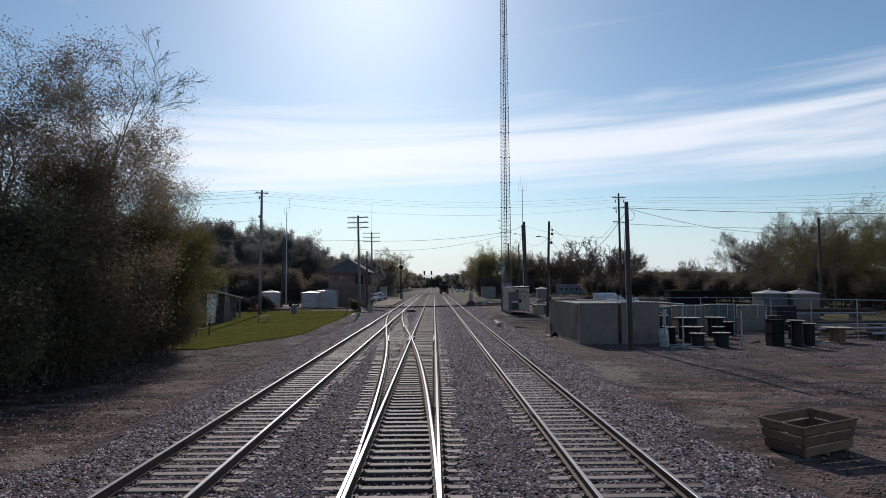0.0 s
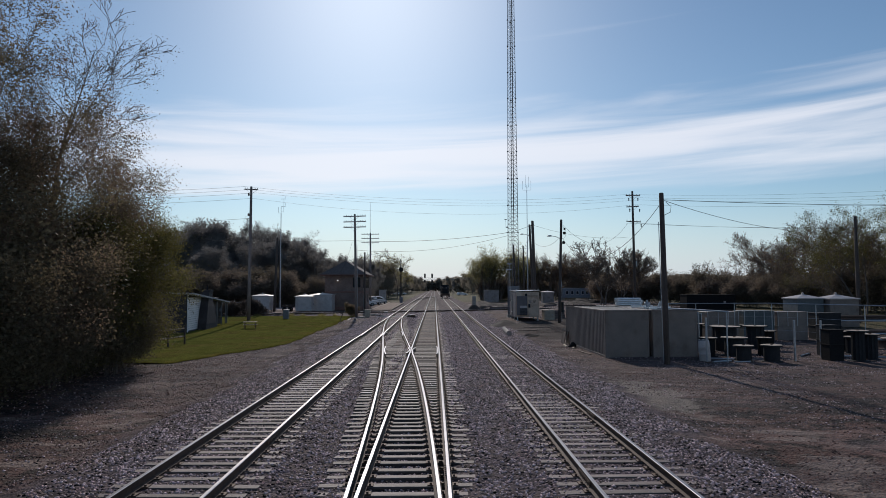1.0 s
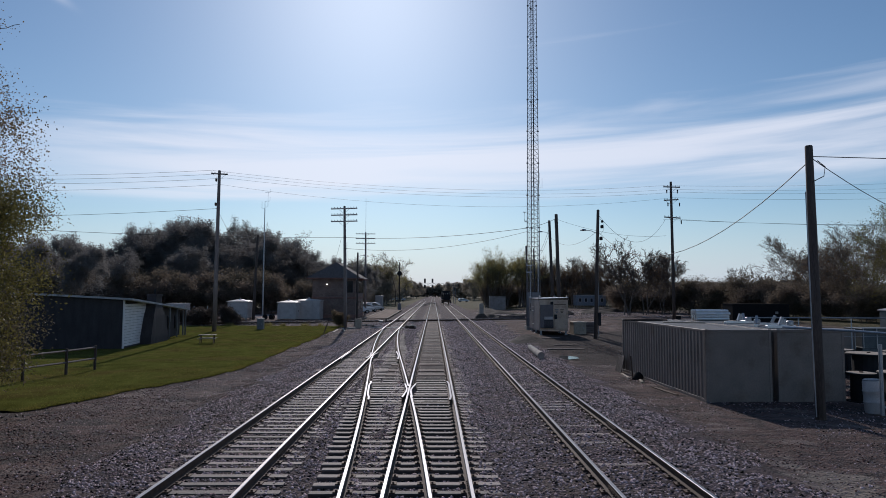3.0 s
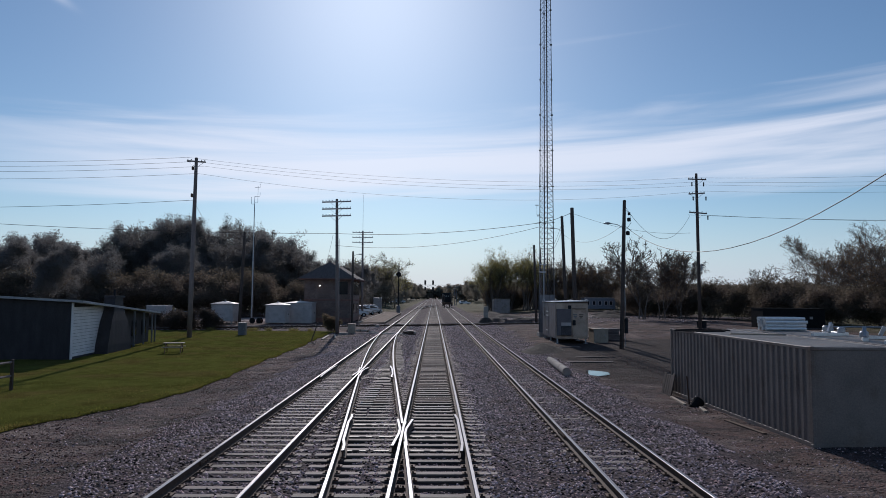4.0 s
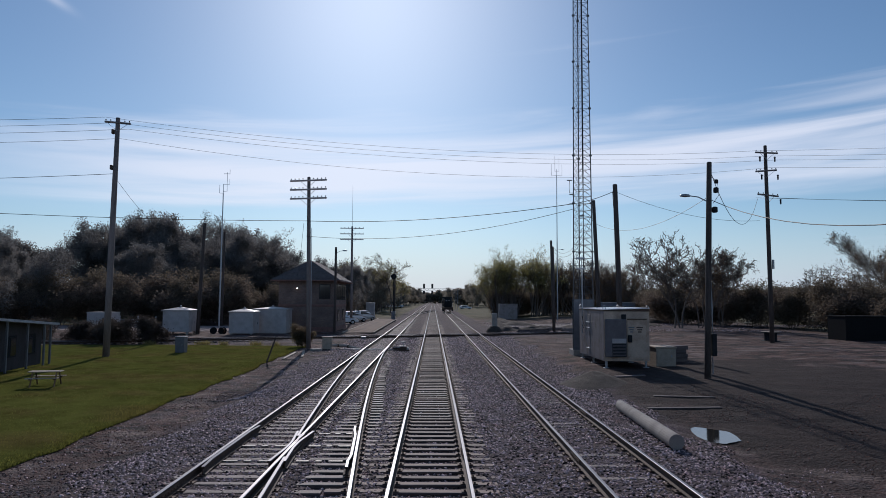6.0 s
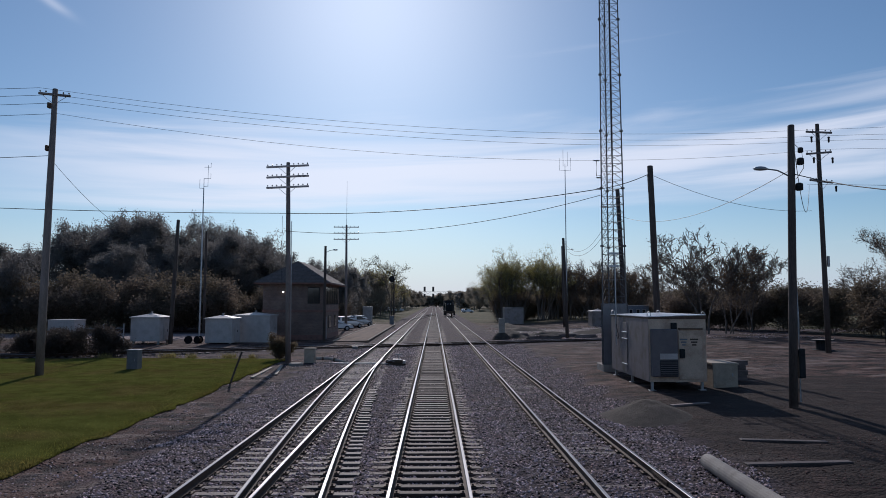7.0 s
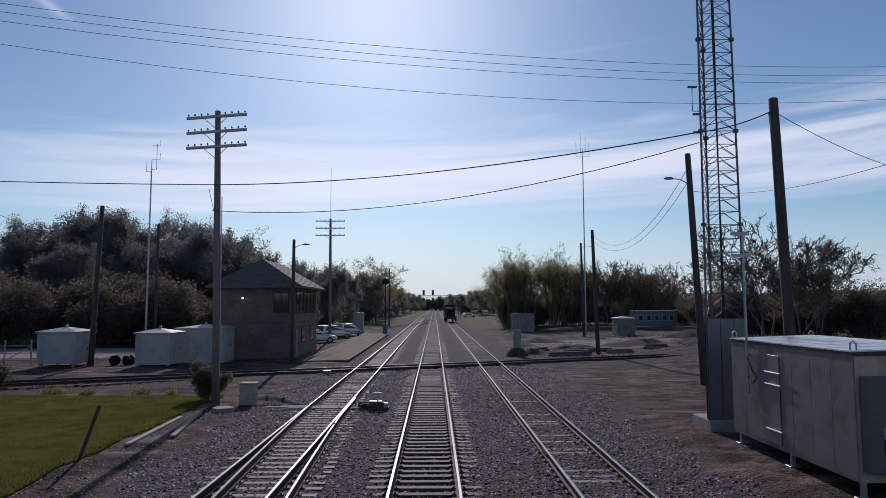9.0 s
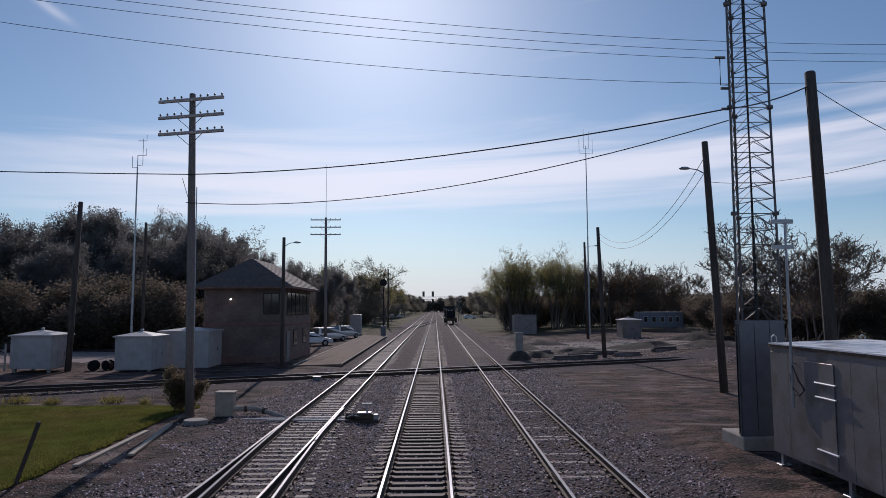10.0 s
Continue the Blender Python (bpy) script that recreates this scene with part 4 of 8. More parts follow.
t, h = pole("utility_pole", 19.4, 138, 12.0, 0.18, 0.13, "bare wooden pole beyond the crossing", lean=(-0.2, 0))
street_lamp_arm(t, h - 0.6, 1.6, 0, x=-0.2)
t, h = pole("utility_pole", 12.15, 32.7, 8.1, 0.155, 0.115, "dark creosoted pole standing in front of the containers", lean=(-0.1, 0))
bm = bmesh.new()
chain(bm, [(0.1, -0.1, h - 0.5), (0.35, -0.1, h - 0.7), (0.3, -0.1, h - 1.0), (-0.1, -0.12, h - 1.2)], 0.015, 5)
part("cable_loop", bm, CABLE, t)
bm = bmesh.new()
chain(bm, [(-0.2, -0.12, 0.1), (-0.26, -0.12, 3), (-0.3, -0.1, h - 1.5)], 0.02, 5)
part("conduit", bm, GALV, t)
t, h = pole("lamp_pole", -10.15, 101.5, 8.8, 0.14, 0.11, "slim lamp pole beside the signal tower", "lamp pole")
street_lamp_arm(t, h - 0.5, 1.0, 0)
t, h = pole("utility_pole", -23.3, 98.8, 10.9, 0.19, 0.14, "bare wooden pole between the sheds", lean=(0.35, 0))
t, h = pole("utility_pole", -27, 118, 12.0, 0.16, 0.12, "bare wooden pole in front of the woods")
t, h = pole("utility_pole", -8.9, 187, 11.5, 0.16, 0.12, "bare wooden pole along the line")
t, h = pole("utility_pole", 39.5, 60, 9.8, 0.18, 0.13, "bare wooden pole behind the yard")


def mast(x, y, top, label, elements):
    z = ground_z(x, y)
    t = thing("aerial_mast", pose(x, y, z), label, "aerial mast")
    h = top - z
    bm = bmesh.new()
    rod(bm, (0, 0, -0.3), (0, 0, h * 0.5), 0.11, 0.09, 8)
    rod(bm, (0, 0, h * 0.5), (0, 0, h - 2), 0.075, 0.06, 8)
    rod(bm, (0, 0, h - 2.1), (0, 0, h - 0.9), 0.035, 0.03, 6)
    part("mast_tube", bm, GALV, t)
    for dx, z0, z1 in elements:
        bm = bmesh.new()
        chain(bm, [(0, 0, h - 2 + z0), (dx, 0, h - 2 + z0), (dx, 0, h - 2 + z1)], 0.028, 5)
        part("aerial", bm, GALV, t)


mast(-25.7, 112.9, 18.2, "slim grey aerial mast with upright dipoles", [(-0.45, 0, 1.0), (0.45, 0.2, 2.6), (0.75, 1.1, 1.7), (0.75, 2.4, 2.9)])
mast(20.8, 143, 26.5, "tall slim grey aerial mast with forked aerials", [(-0.9, 0, 2.0), (0.9, 0, 2.0), (-0.3, 0.7, 3.4), (0.4, 0.7, 3.0)])


# lattice radio mast on its concrete pad
def lattice_mast(x, y, base, top):
    t = thing("lattice_mast", pose(x, y, base), "tall slender three-legged steel lattice radio mast", "radio mast")

    def width(z):
        return 1.26 - 0.0145 * z

    def leg(k, z):
        a = radians(-90 + 120 * k + 60)
        r = width(z) / math.sqrt(3)
        return Vector((r * math.cos(a), r * math.sin(a), z))

    sec = 3.05
    n = int((top - base) / sec)
    for k in range(3):
        for i in range(n):
            bm = bmesh.new()
            rod(bm, leg(k, i * sec), leg(k, (i + 1) * sec), 0.038 - 0.0008 * i, None, 6, cap=False)
            part("leg", bm, DARKSTEEL, t)
        bm = bmesh.new()
        for i in range(1, n):
            p = leg(k, i * sec)
            lathe(bm, [(0.085, -0.05), (0.095, -0.02), (0.095, 0.02), (0.085, 0.05)], 8, p)
        part("leg_flange", bm, DARKSTEEL, t)["kind"] = "stuff"
    for k in range(3):
        bm = bmesh.new()
        rows = 7
        for i in range(n):
            for j in range(rows):
                z0, z1 = (i + j / rows) * sec, (i + (j + 1) / rows) * sec
                a, b = leg(k, z0), leg((k + 1) % 3, z0)
                rod(bm, a, b, 0.013, None, 4, cap=False)
                mid = (leg(k, z1) + leg((k + 1) % 3, z1)) / 2
                rod(bm, a, mid, 0.011, None, 4, cap=False)
                rod(bm, b, mid, 0.011, None, 4, cap=False)
        part("lattice_bracing", bm, DARKSTEEL, t)["kind"] = "stuff"
    bm = bmesh.new()
    chain(bm, [(0.2, 0.15, 0.3)] + [(0.15, 0.12, z) for z in range(4, int(top - base), 8)], 0.05, 6)
    part("cable_run", bm, CABLE, t)
    # small arms that carry the cables
    for z in (9.7, 9.1):
        bm = bmesh.new()
        rod(bm, leg(2, z), leg(2, z) + Vector((-0.25, 0, 0)), 0.04, None, 6)
        part("cable_arm", bm, DARKSTEEL, t)
    bm = bmesh.new()
    chain(bm, [leg(2, 9.8), leg(2, 9.8) + Vector((-0.25, 0, 0)), leg(2, 10.6) + Vector((-0.25, 0, 0))], 0.02, 5)
    box(bm, leg(2, 10.6).x - 0.4, leg(2, 10.6).x - 0.1, leg(2, 10.6).y - 0.04, leg(2, 10.6).y + 0.04, 10.58, 10.63)
    part("small_aerial", bm, DARKSTEEL, t)
    # sheet-steel guards against climbing on the three faces
    for k in range(3):
        p, q = leg(k, 0.02), leg((k + 1) % 3, 0.02)
        out = (p + q) * 0.5
        out = Vector((out.x, out.y, 0)).normalized()
        n = 3
        for i in range(n):
            a, b = p.lerp(q, i / n + 0.008) + out * 0.06, p.lerp(q, (i + 1) / n - 0.008) + out * 0.06
            bm = bmesh.new()
            v = [bm.verts.new(c + Vector((0, 0, z)) + out * o) for z in (0.0, 3.1) for c, o in ((a, 0), (b, 0), (b, 0.012), (a, 0.012))]
            for f in ((0, 1, 5, 4), (1, 2, 6, 5), (2, 3, 7, 6), (3, 0, 4, 7), (4, 5, 6, 7), (3, 2, 1, 0)):
                bm.faces.new([v[j] for j in f])
            part("climb_guard", bm, GREY, t, "blue-grey steel climb guard panel")
        for z in (0.5, 1.6, 2.7):
            bm = bmesh.new()
            rod(bm, p + Vector((0, 0, z)) + out * 0.03, q + Vector((0, 0, z)) + out * 0.03, 0.025, None, 5)
            part("guard_rail", bm, DARKSTEEL, t)
    return t


bm = bmesh.new()
box(bm, 8.7, 10.1, 73.3, 74.7, -0.4, 0.36, 0.03)
tagged(new("concrete_pad", finish("concrete_pad", bm, CONCRETE)), "weathered concrete pad under the lattice mast", "concrete pad")
lattice_mast(9.38, 73.85, 0.355, 52)


# ---- equipment hut ----
def equipment_hut():
    x0, x1, y0, y1 = 8.74, 11.07, 66.15, 71.75
    z0, z1 = 0.34, 2.86
    t = thing("equipment_hut", pose(0, 0, 0), "weathered aluminium and cream equipment hut with air conditioner on short legs", "equipment hut")
    bm = bmesh.new()
    box(bm, x0, x1, y0, y1, z0, z1)
    for f in bm.faces:
        f.material_index = 1 if f.normal.y < -0.5 else 0
    part("hut_body", bm, [SILVER, CREAM], t)
    # wall sheets with lapped seams along the side
    for k in range(7):
        bm = bmesh.new()
        a = y0 + 0.03 + k * (y1 - y0 - 0.06) / 7
        box(bm, x0 - 0.006, x0 - 0.001, a + 0.004, a + (y1 - y0 - 0.06) / 7 - 0.004, z0 + 0.05, z1 - 0.1, 0.004)
        part("wall_panel", bm, SILVER, t)
    # roof of ribbed sheets
    bm = bmesh.new()
    for v in bmesh.ops.create_cube(bm, size=1, matrix=Matrix.Translation(((x0 + x1) / 2, (y0 + y1) / 2, z1 + 0.025)) @ Matrix.Diagonal((x1 - x0 + 0.06, y1 - y0 + 0.06, 0.05, 1)))["verts"]:
        if v.co.z > z1 + 0.025:
            v.co.z += 0.02 if abs(v.co.x - x0) < 0.3 else 0.1
    part("roof", bm, IRON, t)
    for k in range(6):
        a0 = y0 - 0.03 + k * (y1 - y0 + 0.06) / 6 + 0.045
        a1 = a0 + (y1 - y0 + 0.06) / 6 - 0.09
        bm = bmesh.new()
        lo = [bm.verts.new(p) for p in ((x0 - 0.04, a0, z1 + 0.074), (x1 + 0.04, a0, z1 + 0.154), (x1 + 0.04, a1, z1 + 0.154), (x0 - 0.04, a1, z1 + 0.074))]
        hi = [bm.verts.new(v.co + Vector((0, 0, 0.03))) for v in lo]
        bm.faces.new(hi)
        for i in range(4):
            bm.faces.new((lo[i], lo[(i + 1) % 4], hi[(i + 1) % 4], hi[i]))
        part("roof_sheet", bm, ROOF_SHEET, t, "pale weathered roof sheet")
    for x, y in ((x0 + 0.06, y0 + 0.1), (x1 - 0.06, y0 + 0.1), (x0 + 0.06, y1 - 0.1), (x1 - 0.06, y1 - 0.1)):
        bm = bmesh.new()
        chain(bm, [(x - 0.07, y, z1 + 0.08), (x - 0.06, y, z1 + 0.25), (x, y, z1 + 0.3), (x + 0.06, y, z1 + 0.25), (x + 0.07, y, z1 + 0.08)], 0.018, 5)
        part("lifting_eye", bm, GALV, t)
    for x in (x0 + 0.15, x1 - 0.15):
        for y in (y0 + 0.15, (y0 + y1) / 2, y1 - 0.15):
            bm = bmesh.new()
            g = ground_z(x, y)
            box(bm, x - 0.05, x + 0.05, y - 0.05, y + 0.05, g - 0.1, z0 + 0.01, 0.01)
            box(bm, x - 0.13, x + 0.13, y - 0.13, y + 0.13, g - 0.1, g + 0.03, 0.01)
            part("leg", bm, GALV, t)
    # side door with two bar hinges and a handle
    bm = bmesh.new()
    box(bm, x0 - 0.03, x0 - 0.013, 69.1, 70.2, z0 + 0.12, z1 - 0.22, 0.006)
    d = part("door", bm, SILVER, t)
    for z in (z0 + 0.45, z1 - 0.65, z1 - 0.95):
        bm = bmesh.new()
        rod(bm, (x0 - 0.06, 69.0, z), (x0 - 0.06, 69.75, z), 0.022, None, 6)
        for y in (69.05, 69.7):
            rod(bm, (x0 - 0.02, y, z), (x0 - 0.07, y, z), 0.02, None, 6)
        part("hinge_bar", bm, TARP, d)
    # front: air conditioner, vent, cream door with notices
    bm = bmesh.new()
    box(bm, x0 + 0.06, x0 + 1.1, y0 - 0.26, y0, z0 + 0.22, z1 - 0.4, 0.03)
    ac = part("air_conditioner", bm, AC_GREY, t, "grey wall-hung air conditioner")
    bm = bmesh.new()
    box(bm, x0 + 0.36, x0 + 1.07, y0 - 0.272, y0 - 0.261, z0 + 0.25, z0 + 0.88, 0.004)
    part("grille_back", bm, DARK, ac)
    for k in range(8):
        bm = bmesh.new()
        z = z0 + 0.29 + k * 0.073
        box(bm, x0 + 0.38, x0 + 1.05, y0 - 0.288, y0 - 0.273, z, z + 0.03, 0.004)
        part("louvre", bm, AC_GREY, ac)
    bm = bmesh.new()
    box(bm, x0 + 0.36, x0 + 1.07, y0 - 0.272, y0 - 0.261, z0 + 0.92, z0 + 1.15, 0.005)
    part("panel", bm, WHITE, ac)
    bm = bmesh.new()
    box(bm, x0 + 1.2, x1 - 0.18, y0 - 0.03, y0 - 0.001, z0 + 0.1, z1 - 0.45, 0.008)
    d = part("door", bm, CREAM, t, "cream painted steel door")
    bm = bmesh.new()
    box(bm, x0 + 1.22, x0 + 1.42, y0 - 0.14, y0 - 0.031, z0 + 0.95, z0 + 1.32, 0.02)
    part("lock_box", bm, DARK, d)
    bm = bmesh.new()
    box(bm, x0 + 1.2, x1 - 0.15, y0 - 0.09, y0 - 0.001, z1 - 0.42, z1 - 0.37, 0.01)
    part("drip_rail", bm, IRON, t)
    bm = bmesh.new()
    box(bm, x0 + 0.9, x0 + 1.12, y0 - 0.12, y0, z1 - 0.4, z1 - 0.15, 0.015)
    part("vent_hood", bm, DARK, t)
    for k, (w, col) in enumerate(((0.3, BLUE), (0.34, IRON))):
        for j in range(3):
            bm = bmesh.new()
            a = x0 + 1.26 + k * 0.4
            z = z1 - 0.85 - j * 0.11
            box(bm, a + 0.04 * j, a + w - 0.04 * j, y0 - 0.036, y0 - 0.031, z, z + 0.06)
            part("notice_bar", bm, col, d)
    # pipe mast on the side with two fin aerials
    bm = bmesh.new()
    rod(bm, (x0 - 0.09, 70.6, z0 + 1.2), (x0 - 0.09, 70.6, 5.9), 0.035, 0.03, 8)
    for z in (z0 + 1.5, z1 - 0.3):
        rod(bm, (x0, 70.6, z), (x0 - 0.09, 70.6, z), 0.02, None, 6)
    mt = part("pipe_mast", bm, GALV, t)
    for z in (5.85, 5.25):
        bm = bmesh.new()
        box(bm, x0 - 0.42, x0 + 0.1, 70.57, 70.63, z - 0.05, z + 0.05, 0.01)
        rod(bm, (x0 - 0.4, 70.6, z), (x0 - 0.4, 70.6, z + 0.22), 0.015, None, 5)
        part("fin_aerial", bm, GALV, mt)
    bm = bmesh.new()
    chain(bm, [(x0 - 0.1, 70.55, 2.5), (x0 - 0.12, 70.3, 2.2), (x0 - 0.1, 70.1, 2.0), (x0 - 0.1, 70.3, 1.85), (x0 - 0.1, 70.6, 2.0), (x0 - 0.05, 70.75, 2.3)], 0.02, 5)
    part("coiled_cable", bm, CABLE, mt)


equipment_hut()


def small_box(name, x0, x1, y0, y1, h, mat, label, category, lid=0.06, z=None):
    g = ground_z((x0 + x1) / 2, (y0 + y1) / 2) if z is None else z
    t = thing(name, pose((x0 + x1) / 2, (y0 + y1) / 2, g), label, category)
    w, d = (x1 - x0) / 2, (y1 - y0) / 2
    bm = bmesh.new()
    box(bm, -w, w, -d, d, -0.1, h - lid, 0.015)
    part("box_body", bm, mat, t)
    bm = bmesh.new()
    box(bm, -w - 0.04, w + 0.04, -d - 0.04, d + 0.04, h - lid, h, 0.015)
    part("lid", bm, mat, t)
    bm = bmesh.new()
    box(bm, -w * 0.85, w * 0.85, -d - 0.018, -d - 0.001, 0.08, h - lid - 0.08, 0.006)
    dd = part("door", bm, mat, t)
    bm = bmesh.new()
    box(bm, w * 0.5, w * 0.6, -d - 0.045, -d - 0.019, h * 0.45, h * 0.58, 0.005)
    part("latch", bm, GALV, dd)
    return t


small_box("battery_box", 11.75, 12.8, 67.2, 68.8, 1.0, PALE_PLANK, "pale weathered battery box beside the hut", "box", 0.08)
# stacked dark timbers behind the box
st = thing("timber_stack", pose(13.2, 70.0, ground_z(13.2, 70)), "stack of dark old railway timbers", "timber stack")
for j in range(4):
    for k in range(3):
        bm = bmesh.new()
        box(bm, -1.1 + random.uniform(-0.1, 0.1), 1.1 + random.uniform(-0.1, 0.1), -0.4 + k * 0.27, -0.16 + k * 0.27, j * 0.22 - 0.05 * (j == 0), j * 0.22 + 0.215, 0.012)
        part("timber", bm, TIE, st)


# ---- shipping containers ----
def container(x0, x1, y0, y1, z0, z1, label, ribs):
    t = thing("shipping_container", pose(0, 0, 0), label, "shipping container", "containers in the yard")
    # corrugated long sides
    for x, s in ((x0, -1), (x1, 1)):
        bm = bmesh.new()
        pitch = (y1 - y0 - 0.24) / ribs
        pts = []
        for k in range(ribs):
            a = y0 + 0.12 + k * pitch
            pts += [(x - s * 0.005, a), (x - s * 0.005, a + pitch * 0.36), (x - s * 0.045, a + pitch * 0.54), (x - s * 0.045, a + pitch * 0.84)]
        pts.append((x - s * 0.005, y1 - 0.12))
        lo = [bm.verts.new((a, b, z0 + 0.13)) for a, b in pts]
        hi = [bm.verts.new((a, b, z1 - 0.09)) for a, b in pts]
        for i in range(len(pts) - 1):
            bm.faces.new((lo[i], lo[i + 1], hi[i + 1], hi[i]) if s > 0 else (lo[i + 1], lo[i], hi[i], hi[i + 1]))
        part("corrugated_side", bm, CONTAINER, t)
    bm = bmesh.new()
    box(bm, x0 + 0.06, x1 - 0.06, y0 + 0.05, y1 - 0.05, z0 + 0.1, z1 - 0.07)
    part("core", bm, CONTAINER, t)
    # frame: posts, rails and cast corners
    for x in (x0, x1 - 0.1):
        for y in (y0, y1 - 0.1):
            bm = bmesh.new()
            box(bm, x, x + 0.1, y, y + 0.1, z0 + 0.1, z1 - 0.1, 0.01)
            part("corner_post", bm, CONTAINER, t)
            for z in (z0, z1 - 0.1):
                bm = bmesh.new()
                box(bm, x - 0.008, x + 0.108, y - 0.008, y + 0.108, z, z + 0.11, 0.012)
                part("corner_casting", bm, CONTAINER, t)
        for z in (z0 + 0.01, z1 - 0.09):
            bm = bmesh.new()
            box(bm, x + 0.003, x + 0.097, y0 + 0.1, y1 - 0.1, z, z + 0.085 if z > 1 else z + 0.13, 0.008)
            part("side_rail", bm, CONTAINER, t)
    # flat end wall facing the yard, with shallow seams
    bm = bmesh.new()
    box(bm, x0 + 0.1, x1 - 0.1, y0 + 0.012, y0 + 0.06, z0 + 0.1, z1 - 0.1)
    part("end_wall", bm, CONTAINER, t)
    bm = bmesh.new()
    box(bm, x0 + 0.1, x1 - 0.1, y0 + 0.002, y0 + 0.1, z1 - 0.09, z1 - 0.005, 0.008)
    part("end_header", bm, CONTAINER, t)
    bm = bmesh.new()
    box(bm, x0 + 0.1, x1 - 0.1, y0 + 0.002, y0 + 0.1, z0 + 0.0, z0 + 0.12, 0.008)
    part("end_sill", bm, CONTAINER, t)
    # roof with shallow cross ribs
    bm = bmesh.new()
    n = int((y1 - y0) / 0.42)
    rows = []
    for k in range(n):
        a = y0 + 0.1 + k * (y1 - y0 - 0.2) / n
        p = (y1 - y0 - 0.2) / n
        rows += [(a, 0), (a + p * 0.6, 0), (a + p * 0.7, -0.02), (a + p * 0.9, -0.02)]
    lo = [bm.verts.new((x0 + 0.09, a, z1 - 0.01 + b)) for a, b in rows]
    hi = [bm.verts.new((x1 - 0.09, a, z1 - 0.01 + b)) for a, b in rows]
    for i in range(len(rows) - 1):
        bm.faces.new((lo[i], hi[i], hi[i + 1], lo[i + 1]))
    part("roof", bm, CONTAINER_TOP, t)
    t.matrix_world = turned
    return t


CZ = 2.07
turned = Matrix.Translation((9.66, 45.6, 0)) @ Matrix.Rotation(radians(1.4), 4, "Z") @ Matrix.Translation((-9.66, -45.6, 0))
container(9.66, 12.1, 35.9, 45.6, -0.56, CZ, "beige-grey corrugated shipping container on the dirt yard", 31)
c = container(12.32, 14.8, 35.9, 45.7, -0.56, CZ, "beige-grey shipping container loaded with pipes on its roof", 31)
# things lying on the roofs
bundle = thing("pipe_bundle", pose(13.75, 44.6, CZ, 0, 0, 4), "bundle of shiny steel pipes on the container roof", "pipe bundle")
for j in range(4):
    for k in range(4):
        bm = bmesh.new()
        rod(bm, (-0.82 + random.uniform(-0.05, 0.05), -0.24 + k * 0.16 + 0.06 * (j % 2), 0.07 + j * 0.13), (0.82 + random.uniform(-0.05, 0.05), -0.24 + k * 0.16 + 0.06 * (j % 2), 0.07 + j * 0.13), 0.068, None, 10)
        part("pipe", bm, TARP, bundle)
for x, y, turn, ln in ((13.6, 41.2, 15, 1.5), (14.2, 39.4, -30, 1.1), (13.1, 38.6, 60, 0.9), (14.3, 42.3, 80, 1.3), (13.4, 37.3, 8, 1.2)):
    b = thing("metal_bracket", pose(x, y, CZ, 0, 0, turn), "shiny galvanised bracket lying on the container roof", "bracket", "brackets on the roof")
    bm = bmesh.new()
    box(bm, -ln / 2, ln / 2, -0.07, 0.07, -0.005, 0.1, 0.01)
    part("channel", bm, TARP, b)
    bm = bmesh.new()
    box(bm, -0.06, 0.06, -0.05, 0.05, 0.1, 0.42, 0.01, rot=Matrix.Rotation(radians(25), 4, "Y"))
    part("upright", bm, GALV, b)
    bm = bmesh.new()
    lathe(bm, [(0.1, 0.09), (0.13, 0.11), (0.13, 0.24), (0.09, 0.28)], 10, (ln * 0.32, 0, 0))
    part("drum", bm, GALV, b)
pl = thing("loose_board", pose(11.3, 41.6, CZ, 0, 0, -12), "long pale board on the container roof", "board")
bm = bmesh.new()
box(bm, -0.9, 0.9, -0.08, 0.08, -0.005, 0.04, 0.006)
part("board", bm, PALE_PLANK, pl)
hose = [(10.3 + 1.0 * math.cos(a) * (1 + 0.15 * math.sin(3 * a)), 43.8 + 0.55 * math.sin(a), CZ + 0.02) for a in np.linspace(0, 5.6, 22)]
bm = bmesh.new()
chain(bm, hose, 0.03, 5)
tagged(new("rubber_hose", finish("rubber_hose", bm, RUBBER)), "black rubber hose coiled on the container roof", "hose")
# planks leaning at the far end, debris along the foot
lean = thing("plank_screen", pose(9.4, 45.2, -0.55), "old dark planks leaning on the container", "planks")
for k in range(5):
    bm = bmesh.new()
    box(bm, -0.02, 0.02, -0.55 + k * 0.22, -0.35 + k * 0.22, 0, 0.85 + random.uniform(-0.06, 0.06), 0.006, rot=Matrix.Rotation(radians(12), 4, "Y"))
    part("plank", bm, POLE, lean)
for x, y, turn, ln, mat, lab in ((9.2, 43.6, 85, 1.8, PALE_PLANK, "pale broken board beside the container"), (9.35, 38.6, 96, 2.1, IRON, "rusty pipe lying beside the container"),
                                 (9.3, 41.5, 78, 0.9, PALE_PLANK, "pale broken board beside the container")):
    d = thing("loose_board", pose(x, y, ground_z(x, y), 0, 0, turn), lab, "board")
    bm = bmesh.new()
    box(bm, -ln / 2, ln / 2, -0.06, 0.06, -0.02, 0.05, 0.008)
    part("board", bm, mat, d)
d = thing("scrap_bucket", pose(9.3, 42.3, ground_z(9.3, 42.3), 0, 55, 30), "dark overturned bucket beside the container", "bucket")
bm = bmesh.new()
lathe(bm, [(0.16, -0.1), (0.2, 0.3), (0.21, 0.32), (0.19, 0.32)], 12)
part("bucket_body", bm, RUBBER, d)
bm = bmesh.new()
chain(bm, [(-0.2, 0, 0.3), (-0.15, 0.12, 0.38), (0.15, 0.12, 0.38), (0.2, 0, 0.3)], 0.01, 5)
part("bail", bm, GALV, d)
d = thing("steel_stake", pose(9.35, 42.9, ground_z(9.35, 42.9), 5, -6, 0), "rusty stake standing beside the container", "stake")
bm = bmesh.new()
